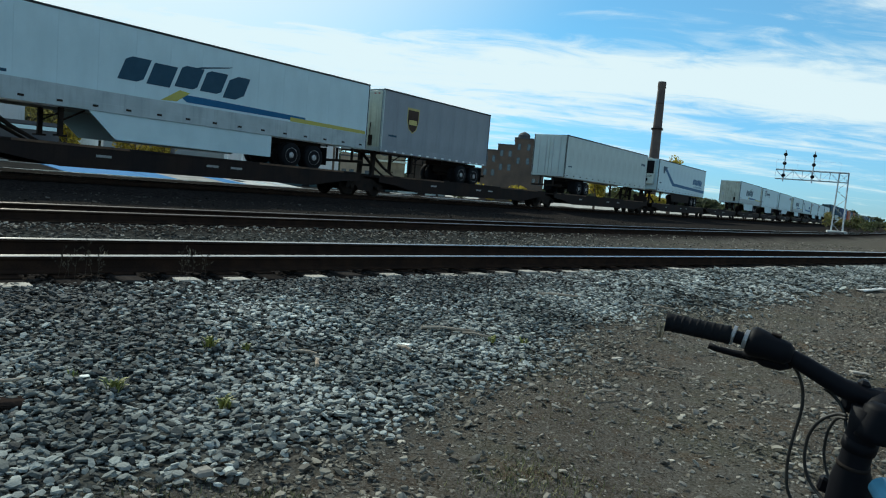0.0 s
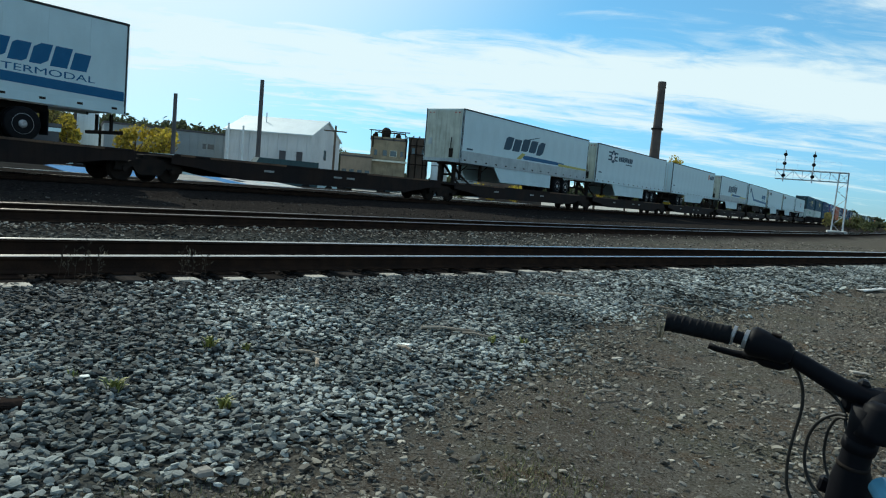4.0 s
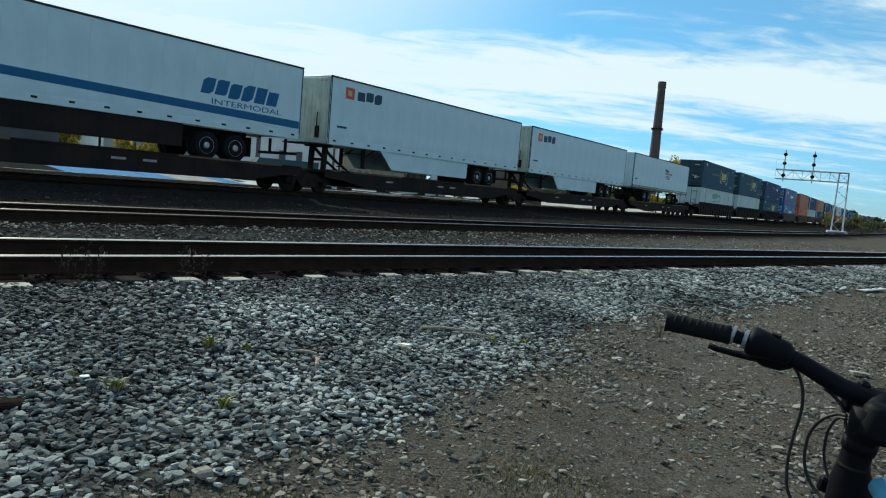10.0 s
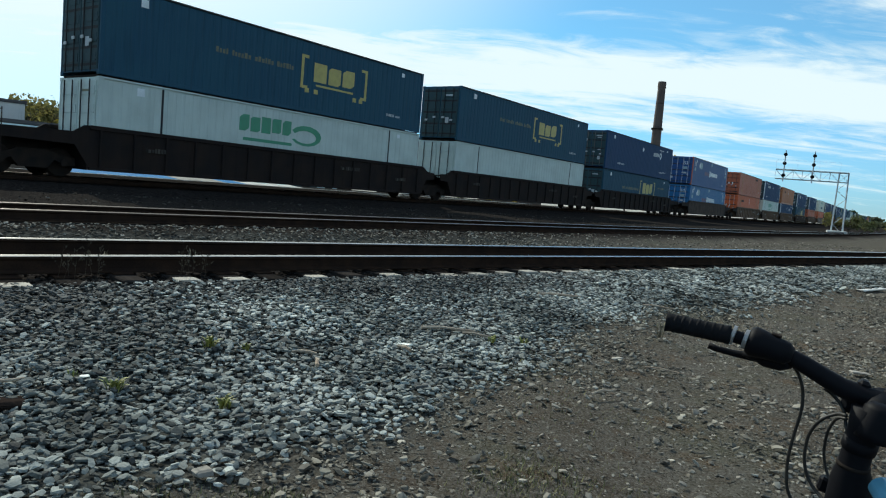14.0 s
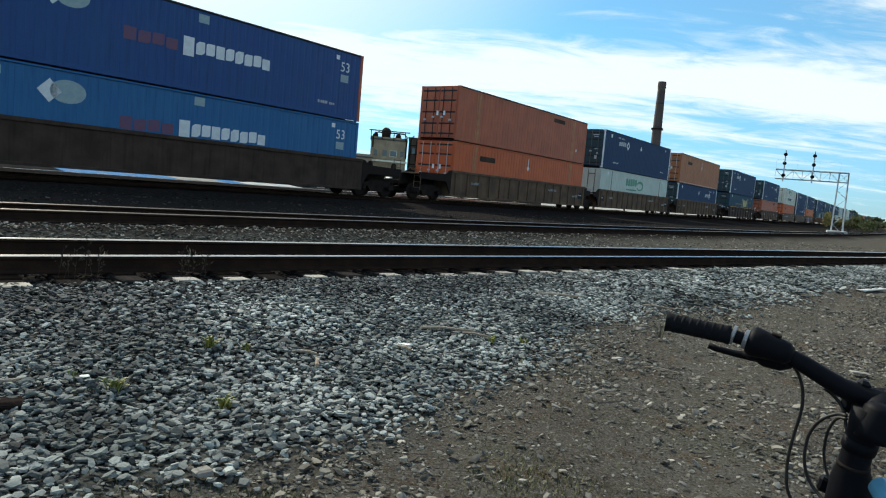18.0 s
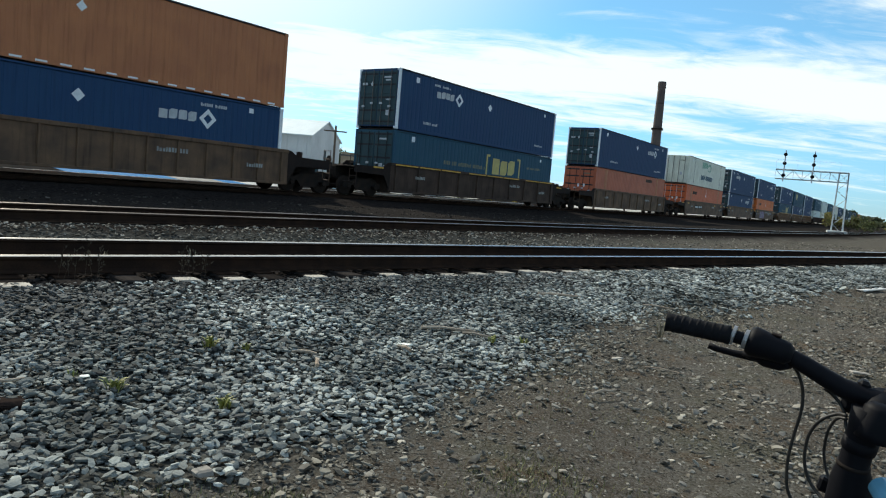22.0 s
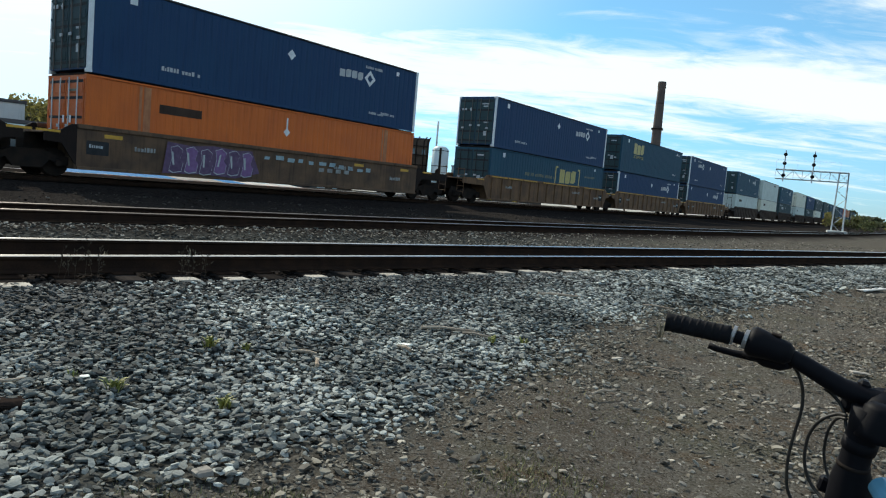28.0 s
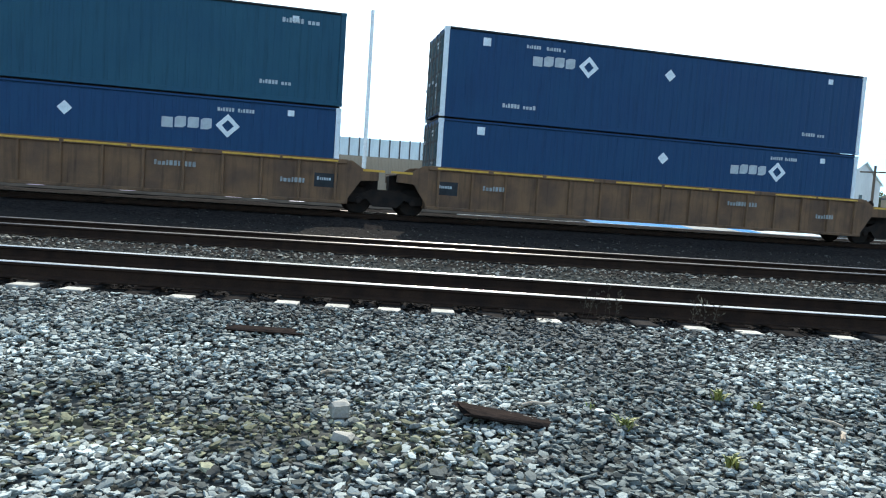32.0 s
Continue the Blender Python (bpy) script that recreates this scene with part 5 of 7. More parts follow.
# wells: (front end, (lower paint, words, marks), (upper paint, words, marks), well paint, detail)
STACKS = [
    (-72.9, (M_GREYW, "off-white container with green wordmark shapes", "tiger"), (M_CSXB, "dark blue container with yellow bracketed shapes", "bracket_high"), M_DARKCAR, "codes"),
    (-53.5, (M_GREYW, "off-white container with faded marks", ""), (M_CSXB, "dark blue container with yellow bracketed shapes", "bracket_high"), M_DARKCAR, "codes"),
    (-33.6, (M_CSXB, "dark blue container with yellow bracketed shapes", "bracket"), (M_NAVY, "navy container with white ring logo", "ring_far"), M_DARKCAR, "codes"),
    (-10.2, (M_SKYB, "mid-blue container with white wordmark shapes", "stack"), (M_DEEPB, "deep blue container with white wordmark shapes and orange posts", "stack"), M_BROWN, ""),
    (13.45, (M_ORANGE, "weathered orange-red container with a small white placard", "red_low"), (M_RED, "rust-red container with a faded brown plate", "red_top"), M_OCHRE, "codes"),
    (32.85, (M_MINT, "pale mint container with green wordmark shapes", "tiger"), (M_NAVY, "navy container with white ring logo and white posts", "ring"), M_OCHRE, "codes"),
    (52.5, (M_NAVY, "navy container with white ring logo and white posts", "ring_low"), (M_TAN, "faded orange container with a brown plate", "red_low"), M_OCHRE, "codes"),
    (75.5, (M_CSXB, "dark teal-blue container with yellow bracketed shapes", "bracket"), (M_NAVY, "navy container with white ring logo and white posts", "ring"), M_BROWN, "yellow"),
    (99.0, (M_RED, "rust-red container with a faded brown plate", "red_top"), (M_NAVY, "navy container with white ring logo and white posts", "ring_far"), M_OCHRE, "codes"),
    (122.5, (M_ORANGE, "weathered orange-red container with a small white placard", "red_low"), (M_CREAM, "cream refrigerated container with green and blue wordmark shapes", "tiger_high"), M_OCHRE, "few"),
    (142.2, (M_NAVY, "navy container with white ring logo and white posts", "ring_low"), (M_NAVY, "navy container with white ring logo and white posts", "ring"), M_OCHRE, "few"),
    (161.4, (M_BRIGHTOR, "bright orange container with a faded brown plate", "red_low"), (M_NAVY, "navy container with white ring logo and white posts", "ring_far"), M_OCHRE, "few"),
    (184.75, (M_CSXB, "dark teal-blue container with yellow bracketed shapes", "bracket"), (M_NAVY, "navy container with white ring logo and white posts", "ring_far"), M_YWELL, "yellow"),
    (204.1, (M_NAVY, "navy container with white ring logo and white posts", "ring_low"), (M_CSXB, "dark blue container with large yellow wordmark shapes", "yellow_left"), M_YWELL, "yellow"),
    (223.4, (M_NAVY, "navy container with white ring logo and white posts", "ring_low"), (M_NAVY, "navy container with white ring logo and white posts", "ring"), M_YWELL, "yellow"),
    (246.3, (M_GREYW, "off-white container with faded marks", "red_low"), (M_CSXB, "dark blue corrugated steel container on the train", "ring_far"), M_BROWN, ""),
    (266.0, (M_CREAM, "cream container with faded marks", "red_low"), (M_GREYW, "off-white container with faded marks", "red_top"), M_BROWN, ""),
    (285.6, (M_SLATE, "slate-blue corrugated steel container on the train", "ring"), (M_CSXB, "dark blue corrugated steel container on the train", "ring_far"), M_BROWN, ""),
    (309.0, (M_GREYW, "off-white container with faded marks", "red_low"), (M_CREAM, "cream container with faded marks", "red_top"), M_BROWN, ""),
    (328.6, (M_SLATE, "slate-blue corrugated steel container on the train", "ring"), (M_NAVY, "navy container with white ring logo", "ring"), M_BROWN, ""),
    (348.2, (M_CREAM, "cream container with faded marks", "red_low"), (M_SLATE, "slate-blue corrugated steel container on the train", "ring"), M_BROWN, ""),
    (371.6, (M_NAVY, "navy container with white ring logo", "ring"), (M_SLATE, "slate-blue corrugated steel container on the train", "ring_far"), M_BROWN, ""),
    (391.2, (M_GREYW, "off-white container with faded marks", "red_low"), (M_CSXB, "dark blue corrugated steel container on the train", "ring"), M_BROWN, ""),
    (414.6, (M_SLATE, "slate-blue corrugated steel container on the train", "ring"), (M_SLATE, "slate-blue corrugated steel container on the train", "ring"), M_BROWN, ""),
    (434.2, (M_NAVY, "navy container with white ring logo", "ring"), (M_NAVY, "navy container with white ring logo", "ring"), M_BROWN, ""),
    (457.7, (M_CSXB, "dark blue corrugated steel container on the train", "ring"), (M_RED, "rust-red container with a faded brown plate", "red_top"), M_BROWN, ""),
    (477.2, (M_SLATE, "slate-blue corrugated steel container on the train", "ring"), (M_TAN, "faded orange container with a brown plate", "red_low"), M_BROWN, ""),
    (500.6, (M_NAVY, "navy container with white ring logo", "ring"), (M_SLATE, "slate-blue corrugated steel container on the train", "ring"), M_BROWN, ""),
    (520.1, (M_GREYW, "off-white container with faded marks", "red_low"), (M_CSXB, "dark blue corrugated steel container on the train", "ring"), M_BROWN, ""),
]
for i, (s, lower, upper, paint, detail) in enumerate(STACKS):
    prev = s - STACKS[i - 1][0] - BOXL if i else 7.2
    nxt = STACKS[i + 1][0] - s - BOXL if i + 1 < len(STACKS) else 7.2
    fr, re = ("joint" if prev < 5 else "end"), ("joint" if nxt < 5 else "end")
    car = well_car(s, paint, "weathered steel well car under two stacked containers", fr, re, prev, nxt, detail, ribs=not (s == -10.2 or 120 < s < 170))
    if s == 122.5:
        part("code_plate", box(-4.5, -1.6, -1.441, -1.434, 0.93, 1.23), M_BLACK, car, "black painted code panel")
        for x0, x1, k in ((-4.4, -3.2, 3), (-2.85, -1.75, 4)):
            text_bars(car, x0, x1, 0.98, 0.2, M_MARK, k, -1.446)
    if s == 161.4:
        graffiti(car)
    for level, (col, words, style) in ((0, lower), (1, upper)):
        container(s, level, col, words, style, height_m=2.896 if level else 2.84, posts=(M_MARK if "white posts" in words else M_RED if "orange posts" in words else None))


# ---------- beyond the train ----------
def bearing(az, dist, z=0.0):
    return (dist * math.sin(radians(az)), dist * math.cos(radians(az)), z)


def facing(az, dist, z=None, turn=0.0):
    """A place seen under a bearing, its x axis across the line of sight."""
    x, y, _ = bearing(az, dist)
    if z is None:
        z = float(height(np.array([x]), np.array([y]))[0])
    return pose(x, y, z, 0, 0, -az + turn)


M_BRICK = mat("sooty_brick", (0.070, 0.055, 0.05), (0.05, 0.04, 0.038), 0.35, 0.85, bscale=7, fine=0.25)
M_WORKS = mat("stained_works_concrete", (0.30, 0.25, 0.165), (0.20, 0.165, 0.11), 0.7, 0.85, streak=0.45)
M_MILL = mat("brown_mill_brick", (0.105, 0.076, 0.056), (0.066, 0.050, 0.040), 0.5, 0.9, bscale=9, fine=0.25, streak=0.2)
M_TANWALL = mat("tan_concrete_wall", (0.27, 0.22, 0.16), (0.21, 0.17, 0.125), 0.3, 0.85, streak=0.3)
M_GREYWALL = mat("grey_concrete_wall", (0.19, 0.18, 0.16), (0.135, 0.128, 0.115), 0.3, 0.85, streak=0.3)
M_METALWALL = mat("pale_sheet_metal_wall", (0.205, 0.240, 0.252), (0.16, 0.19, 0.205), 0.3, 0.6, streak=0.2)
M_FENCEP = mat("pale_blue_fence_panel", (0.52, 0.60, 0.63), (0.44, 0.52, 0.55), 0.3, 0.55, streak=0.2)
M_SILO = mat("silo_white", (0.50, 0.52, 0.52), (0.40, 0.42, 0.43), 0.3, 0.6, streak=0.2)
M_DARKROOF = mat("dark_roof", (0.06, 0.06, 0.065), (0.045, 0.045, 0.05), 0.5, 0.8)
M_WINDOW = mat("dark_window_glass", (0.03, 0.04, 0.05), (0.05, 0.06, 0.07), 0.8, 0.12, spec=0.8)
M_CONC = mat("pale_concrete", (0.66, 0.65, 0.62), (0.5, 0.49, 0.47), 1.5, 0.85, streak=0.3, bump=0.2)
M_BLUEWALL = mat("bright_blue_paint", (0.011, 0.125, 0.33), (0.020, 0.165, 0.37), 1.1, 0.85, streak=0.2, spec=0.1)
M_APRON = mat("grey_apron_concrete", (0.30, 0.29, 0.275), (0.19, 0.185, 0.175), 1.2, 0.9, streak=0.3, bump=0.2, spec=0.1)
M_DARKPANEL = mat("near_black_panel", (0.030, 0.029, 0.028), (0.018, 0.018, 0.018), 1.2, 0.95, spec=0.0)
M_KERB = mat("pale_kerb_concrete", (0.56, 0.56, 0.55), (0.38, 0.38, 0.37), 1.5, 0.95, streak=0.3, spec=0.0)
M_BARK = mat("bark", (0.09, 0.07, 0.05), (0.06, 0.045, 0.035), 6, 0.9, bump=0.5)
M_LEAFY = mat("autumn_yellow_leaves", (0.42, 0.31, 0.035), (0.24, 0.21, 0.03), 2.5, 0.7, island=0.5)
M_LEAFG = mat("dull_green_leaves", (0.085, 0.105, 0.04), (0.12, 0.12, 0.05), 2.5, 0.75, island=0.5)
M_LEAFO = mat("olive_autumn_leaves", (0.20, 0.17, 0.05), (0.13, 0.13, 0.045), 2.5, 0.7, island=0.5)
M_LEAFD = mat("far_dark_leaves", (0.045, 0.06, 0.03), (0.065, 0.07, 0.035), 0.5, 0.85, island=0.5)


def let_light_through(m, amount=0.5):
    """Leaves pass part of the light that falls on their backs."""
    nt = m.node_tree
    b, out = nt.nodes["Principled BSDF"], nt.nodes["Material Output"]
    tr, mx = nt.nodes.new("ShaderNodeBsdfTranslucent"), nt.nodes.new("ShaderNodeMixShader")
    nt.links.new(b.inputs["Base Color"].links[0].from_socket, tr.inputs["Color"])
    mx.inputs["Fac"].default_value = amount
    nt.links.new(b.outputs[0], mx.inputs[1])
    nt.links.new(tr.outputs[0], mx.inputs[2])
    nt.links.new(mx.outputs[0], out.inputs["Surface"])


for _m in (M_LEAFY, M_LEAFG, M_LEAFO, M_LEAFD):
    let_light_through(_m)


def chimney():
    root = new("factory_chimney")
    root.matrix_basis = facing(16.42, 220)
    tagged(root, "tall soot-darkened brick factory chimney", "chimney")
    H = 38.5
    part("shaft", lathe([(1.78, 0), (1.55, 12), (1.3, 26), (1.1, H - 1.5), (1.1, H)], 20, "z"), M_BRICK, root, smooth=True)
    part("crown", lathe([(1.1, H - 1.9), (1.2, H - 1.7), (1.2, H - 0.5), (1.1, H), (0.8, H)], 20, "z"), M_BRICK, root)
    for z in (10, 17.5, 25, 32):
        part("iron_band", lathe([(1.60 - 0.0145 * z + 0.06, z), (1.60 - 0.0145 * z + 0.09, z + 0.12), (1.60 - 0.0145 * z + 0.06, z + 0.24)], 20, "z"), M_STEEL, root)
    part("ledge", box(-1.7, 1.7, -1.7, 1.7, 24.4, 24.75), M_STEEL, root)


def gantry():
    """Cantilever signal bridge: lattice leg, lattice arm, two signal masts with heads above and below."""
    root = new("signal_gantry")
    root.matrix_basis = facing(29.55, 82, turn=4)
    tagged(root, "silver lattice signal gantry reaching over the tracks", "signal gantry")
    z1 = 1.35 + 0.0636 * 82 - 0.45
    top, low, x0, x1 = z1, z1 - 0.95, -6.3, 0.45

    def bars(pts, r=0.045):
        bm = bmesh.new()
        for a, c in pts:
            tube([a, c], r, 6, bm)
        return bm
    leg = []
    for x in (-0.42, 0.42):
        for y in (-0.42, 0.42):
            leg.append(((x * 1.25, y * 1.25, 0), (x, y, top)))
    part("leg", bars(leg, 0.04), M_PALEPAINT, root)
    lace, n = [], 7
    for i in range(n):
        a, c = i * top / n, (i + 1) * top / n
        for y in (-0.46, 0.46):
            lace.append(((-0.46, y, a), (0.46, y, c)) if i % 2 else ((0.46, y, a), (-0.46, y, c)))
        for x in (-0.46, 0.46):
            lace.append(((x, -0.46, a), (x, 0.46, c)))
    for ends in lace:
        part("lacing_bar", bars([ends], 0.012), M_PALEPAINT, root)
    arm = [((x0, y, z), (x1, y, z)) for y in (-0.42, 0.42) for z in (low, top)]
    part("arm", bars(arm, 0.042), M_PALEPAINT, root)
    lace, n = [], 8
    for i in range(n):
        a, c = x0 + i * (x1 - x0) / n, x0 + (i + 1) * (x1 - x0) / n
        for y in (-0.42, 0.42):
            lace += [((a, y, low), (c, y, top)) if i % 2 else ((a, y, top), (c, y, low)), ((c, y, low), (c, y, top))]
    lace.append(((x0, -0.42, low), (x0, -0.42, top)))
    for ends in lace:
        part("lacing_bar", bars([ends], 0.013), M_PALEPAINT, root)
    part("walkway", box(x0, x1, -0.4, 0.4, top + 0.03, top + 0.07), M_PALEPAINT, root)
    rl = [((x0, -0.42, top + 1.0), (-0.4, -0.42, top + 1.0))] + [((x, -0.42, top), (x, -0.42, top + 1.0)) for x in (x0, -4.3, -2.3, -0.4)]
    part("handrail", bars(rl, 0.007), M_PALEPAINT, root)
    for mx in (-5.55, -2.85):
        m = part("signal_mast", tube([(mx, -0.5, low - 0.3), (mx, -0.5, top + 2.0)], 0.06, 8), M_PALEPAINT, root)
        for z in (top + 1.55, top + 0.62, low + 0.35):
            h = part("signal_head", lathe([(0.05, -0.10), (0.17, -0.09), (0.19, 0.0), (0.17, 0.09), (0.05, 0.10)], 14, "y", (mx, -0.62, z)), M_BLACK, m, "round black signal head")
            part("hood", lathe([(0.13, -0.32), (0.15, -0.10), (0.10, -0.10)], 10, "y", (mx, -0.62, z)), M_BLACK, h)
    part("footing", box(-0.9, 0.9, -0.9, 0.9, -0.3, 0.25, 0.03), M_CONC, root)


def pole(az, dist, el, r, label, material=None, arms=0):
    root = new("utility_pole")
    root.matrix_basis = facing(az, dist)
    tagged(root, label, "pole")
    h = el * dist + 1.35 - root.matrix_basis.translation.z
    part("shaft", tube([(0, 0, -0.2), (0, 0, h)], [r * 1.25, r], 10), material or M_GREYWALL, root)
    for i in range(arms):
        part("crossarm", box(-1.1, 1.1, -0.06, 0.06, h - 0.6 - i * 0.8, h - 0.48 - i * 0.8), M_BARK, root)


def building(name, az, dist, w, d, h, wall, label, windows=(), roof=None, gable=0.0, turn=0.0, parapet=0.0, ribs=0):
    """A simple works building: walls, roof, ribs and rows of windows (row heights, count, size)."""
    root = new(name)
    root.matrix_basis = facing(az, dist, turn=turn)
    tagged(root, label, "building")
    part("wall", box(-w / 2, w / 2, 0, d, -0.5, h, 0.03), wall, root)
    if gable:
        part("roof", prism([(-w / 2 - 0.3, h), (w / 2 + 0.3, h), (0, h + gable)], -0.2, d + 0.2, "y"), roof or M_METALWALL, root)
    else:
        part("roof", box(-w / 2 - 0.15, w / 2 + 0.15, -0.15, d + 0.15, h, h + 0.25, 0.03), roof or M_DARKROOF, root)
    if parapet:
        part("parapet", box(-w / 2, w / 2, -0.05, 0.2, h + 0.25, h + 0.25 + parapet), wall, root)
    for i in range(ribs):
        x = -w / 2 + (i + 0.5) * w / ribs
        part("wall_rib", box(x - 0.09, x + 0.09, -0.09, 0.0, 0, h - 0.05), wall, root)
    for z, n, ww, hh in windows:
        for i in range(n):
            x = -w / 2 + (i + 0.5) * w / n
            f = part("window", box(x - ww / 2 - 0.08, x + ww / 2 + 0.08, -0.06, 0.02, z - 0.08, z + hh + 0.08), wall, root)
            part("pane", box(x - ww / 2, x + ww / 2, -0.075, -0.06, z, z + hh), M_WINDOW, f)
    return root


def leaf_cloud(rng, n, centre, size, leaf):
    """Small leaf clumps, each a bent card of two faces, thicker near the outside of lobes."""
    lobes = [(np.array(centre) + np.array([rng.uniform(-0.5, 0.5) * size[0], rng.uniform(-0.5, 0.5) * size[1], rng.uniform(-0.45, 0.5) * size[2]]), rng.uniform(0.22, 0.42)) for _ in range(11)]
    vs, fs = [], []
    for _ in range(n):
        c, r = rng.choice(lobes)
        v = np.array([rng.gauss(0, 1) for _ in range(3)])
        v /= np.linalg.norm(v)
        p = c + v * r * np.array(size) * rng.uniform(0.55, 1.0)
        a = np.array([rng.gauss(0, 1) for _ in range(3)]); a /= np.linalg.norm(a)
        b = np.cross(a, v); b /= max(1e-6, np.linalg.norm(b))
        s = leaf * rng.uniform(0.6, 1.3)
        k = len(vs)
        vs += [p - a * s, p + b * s * 0.6, p + a * s, p - b * s * 0.6 + v * s * 0.3]
        fs.append((k, k + 1, k + 2, k + 3))
    return vs, fs


def tree(az, dist, h, w, leaves, label, seed, n=1500, leaf=0.22, category="tree"):
    rng = random.Random(seed)
    root = new("tree" if category == "tree" else "bush")
    root.matrix_basis = facing(az, dist)
    tagged(root, label, category, group="trees behind the railway")
    th = h * (0.38 if category == "tree" else 0.1)
    bm = tube([(0, 0, -0.3), (0.05 * h * rng.uniform(-1, 1) * 0.3, 0, th), (0.1 * rng.uniform(-1, 1), 0.1, h * 0.75)], [0.035 * h, 0.025 * h, 0.008 * h], 8)
    for k in range(6):
        a = rng.uniform(0, 6.28)
        z = th * rng.uniform(0.8, 1.4)
        tube([(0, 0, z), (0.22 * w * math.cos(a), 0.22 * w * math.sin(a), z + 0.16 * h), (0.38 * w * math.cos(a), 0.38 * w * math.sin(a), z + 0.3 * h)], [0.014 * h, 0.009 * h, 0.003 * h], 6, bm)
    part("trunk", bm, M_BARK, root)
    vs, fs = leaf_cloud(rng, n, (0, 0, h * 0.64 if category == "tree" else h * 0.5), (w * 0.62, w * 0.62, h * (0.42 if category == "tree" else 0.5)), leaf)
    cr = sheet("crown", vs, fs, leaves)
    cr.parent = root


def tree_line(az0, az1, dist, el0, el1, seed, label, dens=6, leaves=None):
    """Far woods on the skyline: one uneven mass of small leaf clumps."""
    rng = random.Random(seed)
    vs, fs = [], []
    n = int((az1 - az0) * dens)
    for i in range(n):
        az = az0 + (az1 - az0) * (i + rng.random()) / n
        h = dist * (el0 + (el1 - el0) * (0.5 + 0.5 * math.sin(az * 1.3 + seed)) * rng.uniform(0.6, 1.0)) + 1.35
        x, y, _ = bearing(az, dist * rng.uniform(0.95, 1.1))
        w = dist * 0.014
        v2, f2 = leaf_cloud(rng, 220, (x, y, h * 0.5), (w * 1.5, w * 1.5, h * 0.56), dist * 0.0035)
        k = len(vs)
        vs += v2
        fs += [tuple(q + k for q in f) for f in f2]
    ob = sheet("woods", vs, fs, leaves or M_LEAFD)
    tagged(ob, label, "woods", kind="stuff")


chimney()
gantry()
pole(-21.14, 62, 0.0945, 0.15, "dark timber mast beyond the yard", M_DARKROOF)
pole(-14.9, 75, 0.126, 0.20, "dark slender chimney pipe beyond the yard", M_DARKROOF)
pole(-0.83, 130, 0.0945, 0.16, "thin antenna mast beside the works", M_GALV)


# ---------- works, sheds and trees behind the yard ----------
def low_wall():
    """Low sloping concrete apron along the far side of the main track, painted panel by panel, with a pale kerb at its foot."""
    root = new("low_wall")
    tagged(root, "low sloping concrete apron painted in blue and white panels", "wall", kind="structure")
    rng = random.Random(3)
    q, L = -38.0, 1.2
    while q < 56:
        mid = q + L / 2
        azm = math.degrees(math.atan2(*MAIN.at(mid, 5.1)))
        if -84 < azm < 6.0:
            blue = -29.7 < azm < -21.8 or -18.5 < azm < -16.6
            # near-black panels at both ends of the apron
            m = M_BLUEWALL if blue else M_DARKPANEL if azm < -29.7 or azm > -12.5 else M_APRON if azm < -16.6 else M_KERB
            hi = (0.97 if azm < -15 else 0.93 if azm < -12.5 else 0.80) + rng.uniform(-0.012, 0.012)
            p = part("panel", prism([(-1.1, 0.775), (1.1, hi), (1.3, hi), (1.3, 0.0), (-1.1, 0.0)], -L / 2 + 0.004, L / 2 - 0.004, "x"), m, root)
            p.matrix_basis = MAIN.place(mid, 0, 5.1)
            sl = math.degrees(math.atan2(hi - 0.775, 2.2))
            if -40 < azm < -26.5:
                part("coping", box(-L / 2, L / 2, 1.0, 1.25, hi, hi + rng.choice([0.012, 0.012, 0.06]), 0.004), M_KERB, p, "pale coping")
            elif not blue and azm < -12.5 and rng.random() < 0.5:
                x = rng.uniform(-0.5, -0.1)
                g = part("graffiti", prism([(x, -0.4), (x + 0.6, -0.3), (x + 0.5, 0.45), (x + 0.1, 0.5)], 0.0, 0.006, "z"), rng.choice([M_PALEBLUE, M_PURPLE, M_DARKPANEL]), p)
                g.matrix_basis = pose(0, 0.1, 0.775 + (hi - 0.775) * 1.2 / 2.2 + 0.003, sl, 0, 0)
            if azm > -40:
                kb = part("kerb", box(-L / 2, L / 2, -1.36, -1.12, 0.5, 0.772 + rng.uniform(-0.008, 0.008), 0.01), M_KERB, root, "pale concrete kerb")
                kb.matrix_basis = MAIN.place(mid, 0, 5.1)
        q += L


low_wall()

# long pale shed and gabled shed
building("long_shed", -21.5, 108, 16.5, 12, 6.4, M_METALWALL, "long pale sheet-metal shed behind the yard", [(4.2, 3, 1.6, 0.7)], ribs=14, turn=6)


